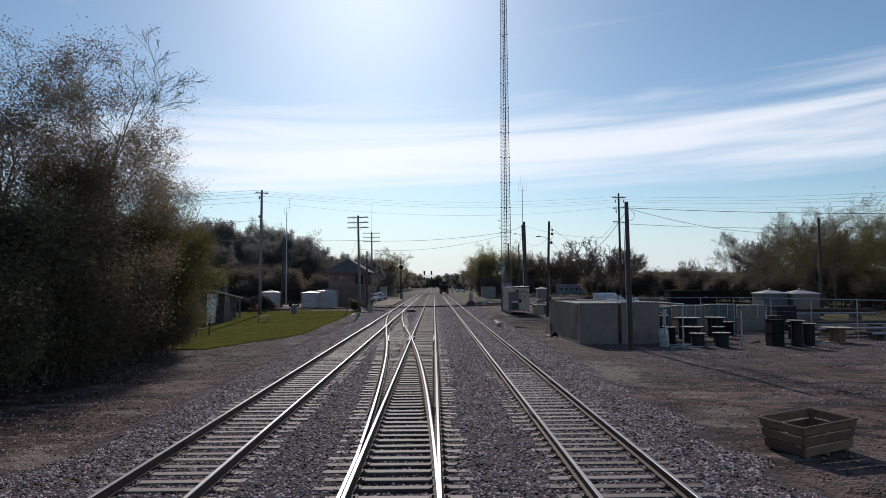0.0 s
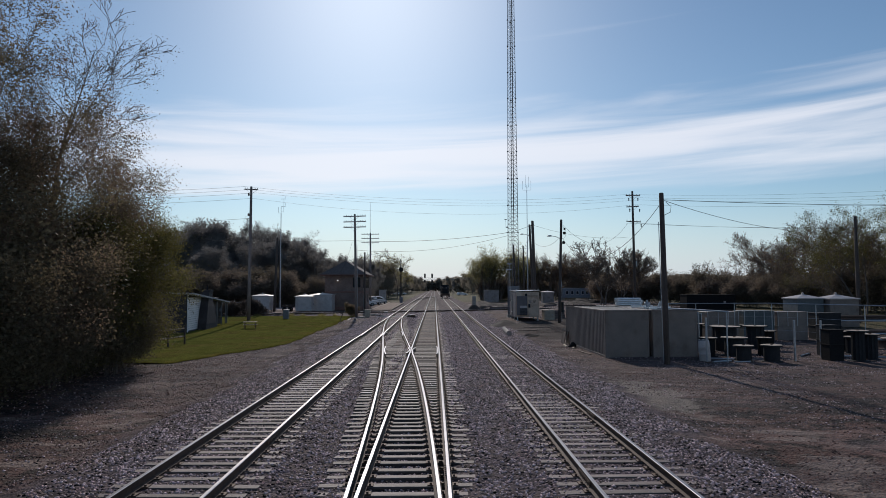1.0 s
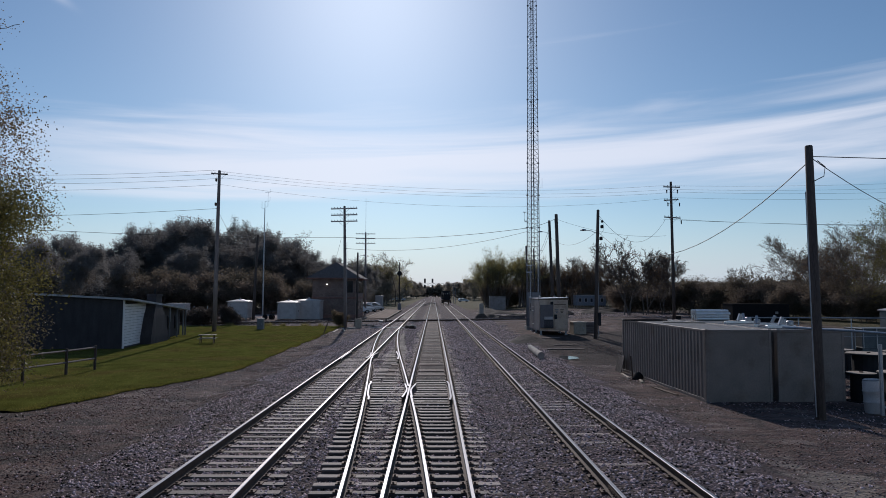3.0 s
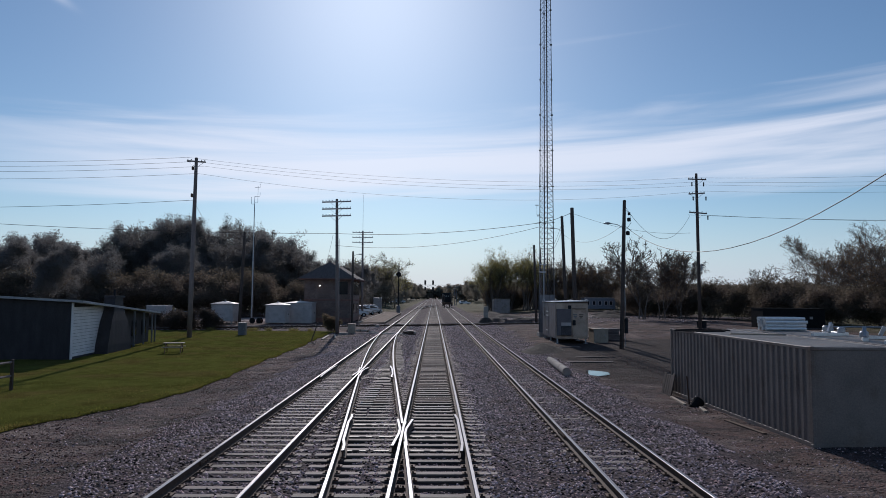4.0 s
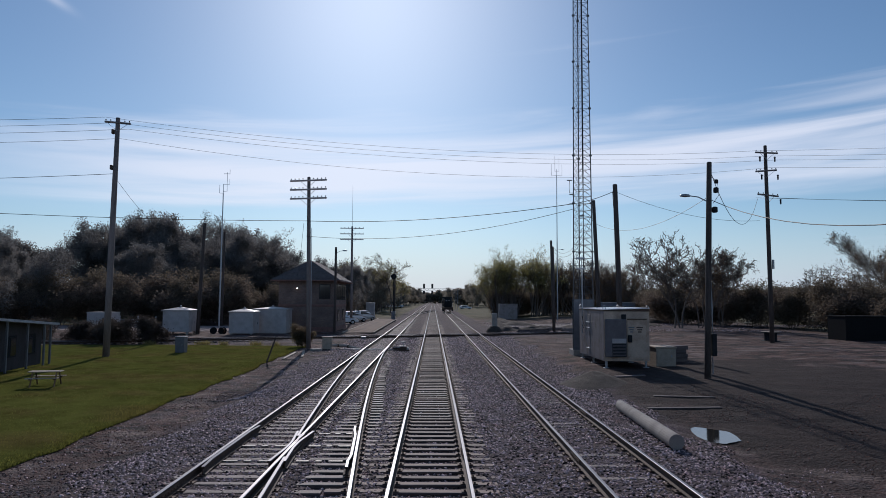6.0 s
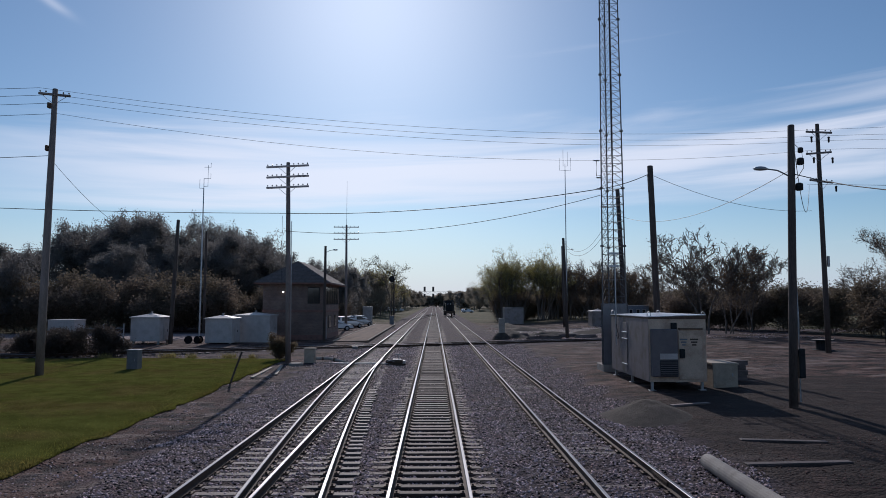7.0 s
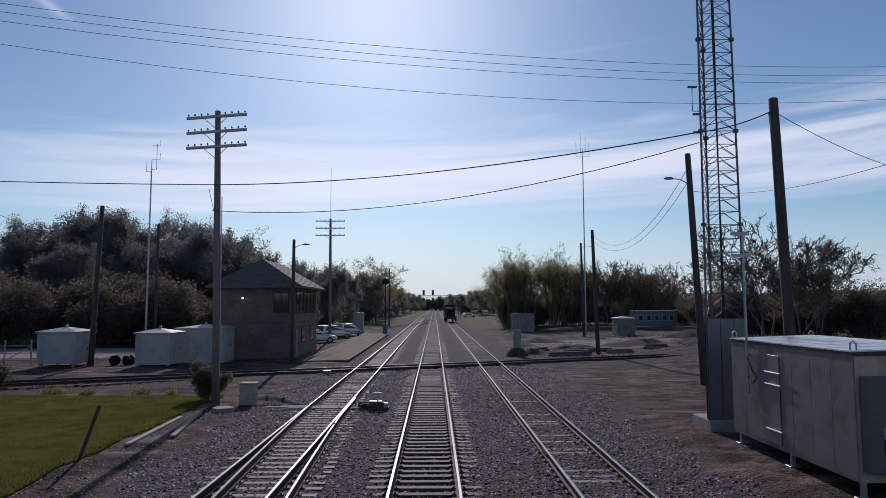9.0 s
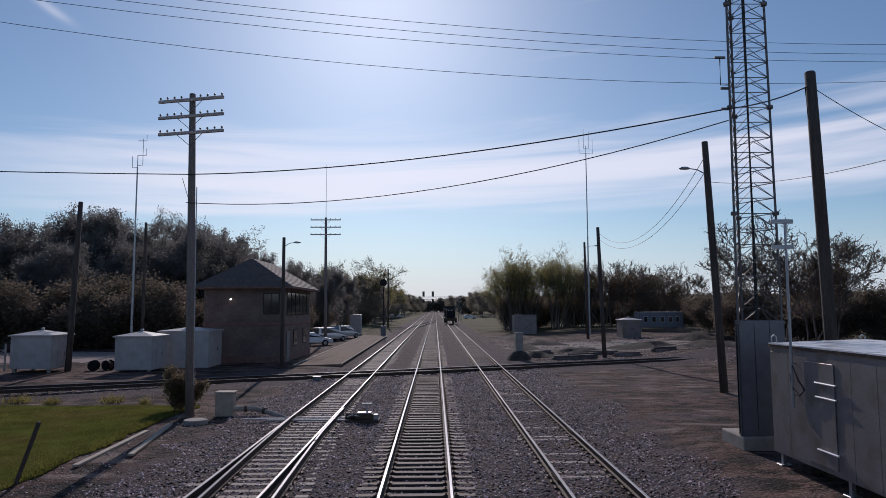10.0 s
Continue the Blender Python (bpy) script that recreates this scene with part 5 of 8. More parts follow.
rod(bm, (0, 0, -0.2), (0, 0, 1.05), 0.03, 0.025, 6)
part("stake_bar", bm, IRON, d)


# ---- open wooden crate ----
def crate():
    t = thing("wooden_crate", pose(9.22, 9.2, ground_z(9.22, 9.2) + 0.03, 2, -2.5, 22), "open brown slatted wooden crate on the dirt", "crate")
    L, W, H = 0.8, 0.54, 0.66
    for s in (-1, 1):
        for k in range(3):
            bm = bmesh.new()
            box(bm, -L, L, s * W - 0.018, s * W + 0.018, 0.03 + k * 0.24, 0.03 + k * 0.24 + 0.2, 0.006)
            part("side_slat", bm, PLANK, t)
            bm = bmesh.new()
            box(bm, s * L - 0.018, s * L + 0.018, -W + 0.02, W - 0.02, 0.03 + k * 0.24, 0.03 + k * 0.24 + 0.2, 0.006)
            part("end_slat", bm, PLANK, t)
        for q in (-1, 1):
            bm = bmesh.new()
            box(bm, s * (L - 0.065) - 0.045, s * (L - 0.065) + 0.045, q * (W - 0.065) - 0.045, q * (W - 0.065) + 0.045, 0.0, H, 0.008)
            part("corner_post", bm, PLANK, t)
        bm = bmesh.new()
        box(bm, -L - 0.03, L + 0.03, s * W - 0.035, s * W + 0.035, H, H + 0.035, 0.006)
        part("top_rim", bm, PLANK, t)
        bm = bmesh.new()
        box(bm, s * L - 0.035, s * L + 0.035, -W + 0.036, W - 0.036, H, H + 0.035, 0.006)
        part("top_rim", bm, PLANK, t)
    for k in range(5):
        bm = bmesh.new()
        a = -W + 0.03 + k * 0.208
        box(bm, -L + 0.02, L - 0.02, a, a + 0.185, 0.02, 0.045, 0.004)
        part("floor_slat", bm, PLANK, t)
    for q in (-1, 0, 1):
        bm = bmesh.new()
        box(bm, q * 0.68 - 0.05, q * 0.68 + 0.05, -W, W, -0.05, 0.02, 0.006)
        part("skid", bm, PLANK, t)
    for o in t.children:                         # the sides flare outwards to the rim
        for v in o.data.vertices:
            k = 0.93 + 0.13 * v.co.z / H
            v.co.x, v.co.y = v.co.x * k, v.co.y * k


crate()


# ---- cable reels, fence and sheds in the yard ----
def reel(m, r, h, label, mat=None, full=0.86):
    """A cable reel lying on its flange; full is how far the drum, with its cable, reaches to the rim."""
    t = thing("cable_reel", m, label, "cable reel", "reels in the yard")
    for z in (0.0, h - 0.06):
        bm = bmesh.new()
        lathe(bm, [(r * 0.98, z), (r, z + 0.01), (r, z + 0.05), (r * 0.98, z + 0.06)], 24)
        part("flange", bm, mat or PLANK, t)
    bm = bmesh.new()
    lathe(bm, [(r * full, 0.06), (r * full * 1.01, h * 0.3), (r * full * 0.99, h * 0.6), (r * full, h - 0.06)], 20)
    part("reel_drum", bm, mat or PLANK, t, smooth=False)
    if full < 0.7:
        for k in range(10):
            bm = bmesh.new()
            a = k * math.pi / 5
            box(bm, r * full * math.cos(a) - 0.035, r * full * math.cos(a) + 0.035, r * full * math.sin(a) - 0.035, r * full * math.sin(a) + 0.035, 0.06, h - 0.06)
            part("stave", bm, mat or PLANK, t)
    # top disc, paler than the dark reels
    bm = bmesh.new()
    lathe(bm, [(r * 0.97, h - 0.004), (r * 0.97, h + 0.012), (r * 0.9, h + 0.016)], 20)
    part("top_board", bm, PALE_PLANK, t, "pale top board")
    bm = bmesh.new()
    lathe(bm, [(0.07, h), (0.07, h + 0.05), (0.04, h + 0.06)], 8)
    part("hub_cap", bm, IRON, t)
    return t


DARK_REEL = "dark cable reel lying on its flange with a pale top"
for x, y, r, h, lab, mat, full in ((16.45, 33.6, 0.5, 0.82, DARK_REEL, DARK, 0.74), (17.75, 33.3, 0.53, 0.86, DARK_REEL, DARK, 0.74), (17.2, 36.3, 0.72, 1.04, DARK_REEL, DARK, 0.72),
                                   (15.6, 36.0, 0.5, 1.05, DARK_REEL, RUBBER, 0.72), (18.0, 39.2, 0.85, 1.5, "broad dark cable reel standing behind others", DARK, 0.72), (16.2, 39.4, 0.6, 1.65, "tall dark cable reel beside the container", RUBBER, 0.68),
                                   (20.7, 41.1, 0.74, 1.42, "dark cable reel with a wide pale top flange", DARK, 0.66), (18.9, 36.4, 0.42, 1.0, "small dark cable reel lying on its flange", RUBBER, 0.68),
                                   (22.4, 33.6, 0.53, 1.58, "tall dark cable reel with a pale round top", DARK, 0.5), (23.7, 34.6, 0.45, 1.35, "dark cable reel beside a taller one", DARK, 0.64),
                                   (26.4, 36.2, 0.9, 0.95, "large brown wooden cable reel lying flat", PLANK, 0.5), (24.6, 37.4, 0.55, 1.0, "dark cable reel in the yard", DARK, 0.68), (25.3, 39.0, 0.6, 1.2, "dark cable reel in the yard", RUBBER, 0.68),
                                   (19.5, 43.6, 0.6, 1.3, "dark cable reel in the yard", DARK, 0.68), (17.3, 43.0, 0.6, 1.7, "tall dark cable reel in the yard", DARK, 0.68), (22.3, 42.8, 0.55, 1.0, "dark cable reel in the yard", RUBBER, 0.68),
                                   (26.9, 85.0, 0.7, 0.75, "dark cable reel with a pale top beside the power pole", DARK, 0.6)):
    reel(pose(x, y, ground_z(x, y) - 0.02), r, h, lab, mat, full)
b = thing("plastic_barrel", pose(14.45, 33.6, ground_z(14.45, 33.6), 0, -4, 0), "pale grey plastic barrel leaning beside the container", "barrel")
bm = bmesh.new()
lathe(bm, [(0.26, -0.04), (0.28, 0.06), (0.28, 0.34), (0.3, 0.37), (0.28, 0.4), (0.28, 0.7), (0.3, 0.73), (0.28, 0.76), (0.27, 1.02), (0.24, 1.07)], 18)
part("barrel_body", bm, WHITE, b, smooth=True)
bm = bmesh.new()
lathe(bm, [(0.25, 1.06), (0.25, 1.09), (0.1, 1.1)], 18)
part("barrel_lid", bm, GREY, b)
# scrap at the feet of the reels
for x, y, turn, ln, r in ((15.2, 33.2, 20, 1.3, 0.05), (15.6, 34.4, -35, 1.6, 0.04), (18.9, 34.9, 60, 1.4, 0.05), (23.0, 35.6, 10, 1.8, 0.05), (24.9, 35.2, -20, 1.5, 0.04), (21.2, 36.4, 45, 1.6, 0.06), (16.1, 32.9, 5, 1.0, 0.04)):
    d = thing("scrap_pipe", pose(x, y, ground_z(x, y) + r * 0.6, 0, 0, turn), "short grey pipe lying among the reels", "pipe", "scrap among the reels")
    bm = bmesh.new()
    rod(bm, (-ln / 2, 0, 0), (ln / 2, 0, 0.02), r, None, 8)
    part("pipe", bm, GALV, d)
    bm = bmesh.new()
    lathe(bm, [(r * 1.35, -0.05), (r * 1.35, 0.05)], 10, (0, 0, 0))
    for v in bm.verts:
        v.co = Vector((v.co.z + ln / 2 - 0.08, v.co.y, v.co.x + 0.02))
    part("coupling", bm, IRON, d)
# uprights with silver hooks
for x, y, top in ((14.3, 33.0, 1.75), (19.0, 33.4, 1.6), (15.9, 38.0, 1.9), (21.3, 35.0, 1.5)):
    d = thing("steel_upright", pose(x, y, ground_z(x, y), 1.5, -1, 0), "galvanised steel upright standing among the reels", "post", "uprights in the yard")
    bm = bmesh.new()
    rod(bm, (0, 0, -0.3), (0, 0, top + 0.5), 0.06, None, 8)
    part("post_bar", bm, GALV, d)
    bm = bmesh.new()
    box(bm, -0.14, 0.14, -0.14, 0.14, -0.04, 0.03, 0.008)
    part("foot_plate", bm, IRON, d)
pb = thing("long_pipe", pose(0, 0, 0), "long pale pipe laid from the container roof to a post", "pipe")
bm = bmesh.new()
chain(bm, [(13.0, 36.4, 2.14), (14.3, 34.4, 2.12), (15.35, 32.8, 2.06)], 0.045, 8)
part("pipe", bm, GALV, pb)
bm = bmesh.new()
rod(bm, (15.3, 32.9, ground_z(15.3, 32.9) - 0.2), (15.3, 32.9, 2.03), 0.04, None, 8)
part("post", bm, GALV, pb)

fence = thing("pipe_fence", pose(0, 0, 0), "galvanised pipe fence with thin line wires round the yard", "fence")
run = [(16.4, 46.3), (19.0, 46.2), (21.7, 46.1), (24.3, 46.0), (25.7, 43.0), (27.0, 40.0), (28.3, 37.0), (29.4, 34.4)]
for x, y in run:
    bm = bmesh.new()
    g = ground_z(x, y)
    rod(bm, (x, y, g - 0.3), (x, y, 2.15), 0.03, None, 8)
    part("post", bm, GALV, fence)
for (a, b), (c_, d_) in zip(run, run[1:]):
    for z, r in ((2.15, 0.034), (1.2, 0.008), (0.3, 0.008)):
        bm = bmesh.new()
        rod(bm, (a, b, z), (c_, d_, z), r, None, 6)
        part("rail", bm, GALV, fence)


def shed(name, x0, x1, y0, y1, h, mat, label, roof=WHITE, overhang=0.12, peak=0.25, category="shed", zb=None, legs=0.0, door=True, group=""):
    g = min(ground_z(x0, y0), ground_z(x1, y0), ground_z(x0, y1)) if zb is None else zb
    cx, cy = (x0 + x1) / 2, (y0 + y1) / 2
    t = thing(name, pose(cx, cy, g), label, category, group)
    w, d = (x1 - x0) / 2, (y1 - y0) / 2
    bm = bmesh.new()
    box(bm, -w, w, -d, d, legs - (0.15 if legs == 0 else 0), h)
    part("shed_body", bm, mat, t)
    n = max(2, int(2 * w / 0.9))
    for k in range(n):
        bm = bmesh.new()
        box(bm, -w + 0.015 + k * (2 * w / n), -w - 0.015 + (k + 1) * (2 * w / n), -d - 0.014, -d - 0.001, legs + 0.05, h - 0.06, 0.004)
        part("wall_panel", bm, mat, t)
    bm = bmesh.new()
    vs = bmesh.ops.create_cube(bm, size=1, matrix=Matrix.Translation((0, 0, h + 0.04)) @ Matrix.Diagonal((2 * w + 2 * overhang, 2 * d + 2 * overhang, 0.08, 1)))["verts"]
    top = [f for f in bm.faces if f.normal.z > 0.5][0]
    bmesh.ops.poke(bm, faces=[top], offset=peak)
    part("roof", bm, roof, t)
    if peak:
        bm = bmesh.new()
        lathe(bm, [(0.09, 0), (0.09, 0.14), (0.13, 0.15), (0.05, 0.22)], 10, (0, 0, h + 0.02 + peak))
        part("roof_vent", bm, roof, t)
    if legs:
        for a in (-1, 1):
            for b_ in (-1, 1):
                bm = bmesh.new()
                box(bm, a * (w - 0.2) - 0.09, a * (w - 0.2) + 0.09, b_ * (d - 0.2) - 0.09, b_ * (d - 0.2) + 0.09, -0.2, legs, 0.01)
                part("foot", bm, CONCRETE, t)
    if door:
        bm = bmesh.new()
        box(bm, w + 0.001, w + 0.03, -0.45, 0.45, legs + 0.08, h - 0.15, 0.008)
        dd = part("door", bm, mat, t)
        bm = bmesh.new()
        box(bm, w + 0.031, w + 0.06, 0.28, 0.34, h * 0.45, h * 0.55, 0.006)
        part("handle", bm, DARK, dd)
    return t


TEAL = material("dull_teal_paint", (0.1, 0.115, 0.12), 0.6, var=0.2, scale=3, fine=30, bump=0.1)
shed("yard_shed", 32.2, 34.5, 57.0, 59.4, 2.4, TEAL, "blue-grey yard shed with a pale peaked roof", overhang=0.1, peak=0.32, door=False)
shed("yard_shed", 34.7, 37.2, 56.4, 58.8, 2.4, CONTAINER, "brown-grey yard shed with a pale peaked roof", overhang=0.1, peak=0.35, door=False)


def steel_bin(x, y, w, d, h, mat, label, cage=True):
    t = thing("steel_bin", pose(x, y, ground_z(x, y)), label, "bin", "bins in the yard")
    bm = bmesh.new()
    box(bm, -w / 2, w / 2, -d / 2, d / 2, -0.1, h, 0.015)
    part("bin_body", bm, mat, t)
    for z in (h * 0.5, h - 0.04):
        bm = bmesh.new()
        box(bm, -w / 2 - 0.03, w / 2 + 0.03, -d / 2 - 0.03, d / 2 + 0.03, z, z + 0.06, 0.01)
        part("rim", bm, mat, t)
    if cage:
        for a in (-1, -0.33, 0.33, 1):
            bm = bmesh.new()
            box(bm, a * (w / 2 - 0.04) - 0.025, a * (w / 2 - 0.04) + 0.025, -d / 2 - 0.06, -d / 2 - 0.031, h * 0.5, h + 0.05, 0.008)
            part("stake", bm, GALV, t)
    return t


for x, y, w, d, h, mat, lab in ((18.6, 47.8, 2.3, 1.5, 1.9, TEAL, "dull blue-grey steel bin with upright stakes"), (21.2, 47.6, 2.3, 1.5, 2.0, CONTAINER, "grey steel bin with upright stakes"), (23.7, 47.4, 2.2, 1.5, 2.05, TEAL, "dull blue-grey steel bin with upright stakes"),
                                (26.2, 47.6, 2.2, 1.5, 2.0, CONTAINER, "grey steel bin with upright stakes")):
    steel_bin(x, y, w, d, h, mat, lab)
for x, y, w, d, h, mat, lab in ((21.3, 34.0, 0.75, 0.8, 1.6, RUBBER, "dark steel bin among the reels"), (22.6, 36.6, 0.8, 0.8, 1.7, DARK, "black steel bin among the reels"), (16.4, 44.2, 1.2, 1.2, 1.9, DARK, "dark steel bin beside the container"),
                                (28.9, 47.5, 1.6, 1.4, 1.9, DARK, "dark steel bin in the yard")):
    steel_bin(x, y, w, d, h, mat, lab, False)
for x, y, ln, turn, z, tiers in ((31.5, 44.0, 8.0, 6, 0.62, 2), (31.0, 41.0, 7.0, 4, 0.5, 1), (32.5, 38.6, 6.0, 8, 0.35, 1), (33.5, 50.0, 9.0, 5, 1.1, 3)):
    rk = thing("lumber_rack", pose(x, y, ground_z(x, y), 0, 0, turn), "low rack of rusty rails and pipes on trestles", "rack", "racks of pipes")
    for q in (-0.35, 0.35):
        bm = bmesh.new()
        box(bm, q * ln - 0.1, q * ln + 0.1, -0.7, 0.7, -0.1, z, 0.02)
        part("trestle", bm, TIE, rk)
    for j in range(tiers):
        for k in range(8 - j):
            bm = bmesh.new()
            rod(bm, (-ln / 2 + random.uniform(-0.3, 0.3), -0.6 + k * 0.17 + 0.085 * j, z + 0.08 + 0.15 * j), (ln / 2 + random.uniform(-0.3, 0.3), -0.6 + k * 0.17 + 0.085 * j, z + 0.08 + 0.15 * j), 0.08, None, 8)
            part("pipe", bm, GALV if k == 0 and j == 0 else RAIL, rk)
small_box("dark_dumpster", 33.6, 40.0, 86.0, 88.5, 2.0, RUBBER, "large black steel dumpster at the yard's edge", "dumpster", 0.1)

# fallen pole, soil heap, puddle and odd timbers between the hut and the track
fl = thing("fallen_pole", pose(0, 0, 0), "short pale concrete pole lying on the ground", "pole")
bm = bmesh.new()
rod(bm, (6.05, 48.8, ground_z(6.05, 48.8) + 0.19), (6.3, 54.6, ground_z(6.3, 54.6) + 0.17), 0.19, 0.17, 20)
part("pole_shaft", bm, CONCRETE, fl)
heap_v, heap_f = [], []
R, A = 9, 28
for i in range(R + 1):
    for k in range(A):
        a, rr = 2 * math.pi * k / A, i / R
        x, y = 6.95 + 1.5 * rr * math.cos(a), 61.2 + 2.0 * rr * math.sin(a)
        heap_v.append((x, y, ground_z(x, y) - 0.04 + 0.5 * (1 - rr ** 1.3) * (1 + 0.25 * noise.noise((x, y, 2))) + 0.06 * noise.noise((x * 3, y * 3, 0)) * (1 - rr)))
for i in range(R):
    for k in range(A):
        heap_f.append((i * A + k, (i + 1) * A + k, (i + 1) * A + (k + 1) % A, i * A + (k + 1) % A))
SOIL = material("dark_soil", (0.07, 0.055, 0.045), 0.95, var=0.3, scale=4, fine=40, bump=0.8, dist=0.04)
tagged(new("earth_mound", arrays_mesh("earth_mound", np.array(heap_v), np.array(heap_f), SOIL)), "low dark heap of soil beside the track", "soil heap")
pv = [(7.95, 51.6, 0)] + [(7.95 + 0.75 * math.cos(a) * (1 + 0.3 * noise.noise((math.cos(a) * 2, math.sin(a) * 2, 4))), 51.6 + 1.3 * math.sin(a) * (1 + 0.25 * noise.noise((math.cos(a) * 2, math.sin(a) * 2, 9))), 0) for a in np.linspace(0, 6.2832, 40, endpoint=False)]
pz = sum(ground_z(x, y) for x, y, _ in pv) / len(pv) - 0.012
tagged(new("puddle", arrays_mesh("puddle", np.array([(x, y, pz) for x, y, _ in pv]), np.array([(0, 1 + k, 1 + (k + 1) % 40) for k in range(40)]), WATER)), "shallow puddle reflecting the sky", "puddle")
for x, y, turn, ln in ((8.6, 55.0, 5, 2.6), (9.4, 57.2, -8, 2.2), (9.0, 62.6, 20, 1.6)):
    d = thing("loose_timber", pose(x, y, ground_z(x, y), 0, 0, turn), "weathered timber lying on the dirt", "timber", "timbers by the hut")
    bm = bmesh.new()
    box(bm, -ln / 2, ln / 2, -0.11, 0.11, -0.1, 0.06, 0.015)
    part("timber", bm, TIE, d)

# beyond the crossing
shed("equipment_shelter", 12.4, 15.75, 156, 159, 2.8, SILVER, "beige equipment shelter beyond the crossing", roof=SILVER, overhang=0.02, peak=0.0)
shed("round_roofed_shed", 22.6, 24.8, 134, 136.4, 2.1, SILVER, "small pale shed with a low peaked roof", roof=WHITE, overhang=0.15, peak=0.25)
tr = shed("site_trailer", 30.2, 36.6, 152, 154.6, 2.75, BLUE, "faded blue and white site trailer", roof=WHITE, overhang=0.05, peak=0.0, category="trailer", legs=0.6, door=False)
for x in (-2.3, -1.1, 0.1, 1.3, 2.3):
    bm = bmesh.new()
    box(bm, x - 0.32, x + 0.32, -1.335, -1.316, 1.3, 2.2, 0.006)
    wd = part("window", bm, WHITE, tr)
    bm = bmesh.new()
    box(bm, x - 0.25, x + 0.25, -1.345, -1.336, 1.38, 2.12)
    part("pane", bm, GLASS_DARK, wd)
rb = thing("relay_post", pose(7.0, 107.6, ground_z(7.0, 107.6)), "grey relay post on a dark rubble mound", "relay post")
bm = bmesh.new()
box(bm, -0.3, 0.3, -0.25, 0.25, 0.2, 2.1, 0.05)
part("post_body", bm, CONCRETE, rb)
bm = bmesh.new()
lathe(bm, [(1.0, -0.05), (0.8, 0.3), (0.5, 0.6), (0.3, 0.65)], 12)
part("rubble_mound", bm, SOIL, rb)
for x, y, turn in ((10.6, 106.5, 20), (12.2, 108.8, 15), (11.8, 107.0, 28), (16.2, 110.0, 22), (9.4, 112.5, 35), (14.8, 112, 10), (20.5, 113.5, 24)):
    d = thing("timber_pile", pose(x, y, ground_z(x, y), 0, 0, turn), "low pile of old ties beyond the crossing", "timber pile", "piles of old ties")
    for k in range(3):
        bm = bmesh.new()
        box(bm, -1.2, 1.2, -0.4 + k * 0.27, -0.15 + k * 0.27, -0.06, 0.18 + 0.17 * (k == 1), 0.015)
        part("timber", bm, TIE, d)


def mound(x0, y0, rx, ry, h, seed):
    """A low ragged heap of rubble and soil."""
    v, f = [], []
    for i in range(11):
        for k in range(36):
            a, rr = 2 * math.pi * k / 36, i / 10
            w = 1 + 0.3 * noise.noise((math.cos(a) * 1.5, math.sin(a) * 1.5, seed))
            x, y = x0 + rx * rr * w * math.cos(a), y0 + ry * rr * w * math.sin(a)
            v.append((x, y, ground_z(x, y) - 0.05 + h * (1 - rr ** 1.4) * (1 + 0.5 * noise.noise((x * 0.8, y * 0.8, seed))) + 0.12 * noise.noise((x * 3, y * 3, seed)) * (1 - rr)))
    for i in range(10):
        for k in range(36):
            f.append((i * 36 + k, (i + 1) * 36 + k, (i + 1) * 36 + (k + 1) % 36, i * 36 + (k + 1) % 36))
    tagged(new("earth_mound", arrays_mesh("earth_mound", np.array(v), np.array(f), SOIL)), "low dark heap of soil and rubble beyond the crossing", "soil heap", "heaps beyond the crossing")


for k, (x, y, rx, ry, h) in enumerate(((8.6, 109.6, 2.0, 1.6, 0.5), (13.5, 115.0, 3.5, 1.5, 0.45), (20.0, 119.0, 4.0, 2.0, 0.6), (26.0, 116.0, 3.5, 2.0, 0.6), (12.0, 128.0, 3.0, 2.5, 0.6), (9.0, 121.0, 1.6, 2.2, 0.5), (29.5, 127.0, 4.0, 2.2, 0.9), (10.5, 140.0, 2.4, 4.0, 0.7), (34.0, 130.0, 4.0, 2.0, 0.9))):
    mound(x, y, rx, ry, h, k + 3.5)


# ---- the sheds and the signal tower beyond the lawn ----
shed("relay_shed", -26.3, -23.75, 97.6, 100.0, 2.3, WHITE, "white metal relay shed with a peaked roof on feet", overhang=0.12, peak=0.3, legs=0.28, group="sheds along the crossing track")
shed("relay_shed", -20.05, -17.7, 98.2, 100.6, 2.2, WHITE, "white metal relay shed with a peaked roof", overhang=0.12, peak=0.28, legs=0.12, group="sheds along the crossing track")
shed("relay_shed", -18.5, -15.1, 101.2, 104.0, 2.45, WHITE, "long pale relay shed beside the signal tower", overhang=0.1, peak=0.25, group="sheds along the crossing track")
shed("relay_shed", -35.4, -33.0, 101, 103, 2.0, WHITE, "small white metal cabinet shed", overhang=0.04, peak=0.0, group="sheds along the crossing track")


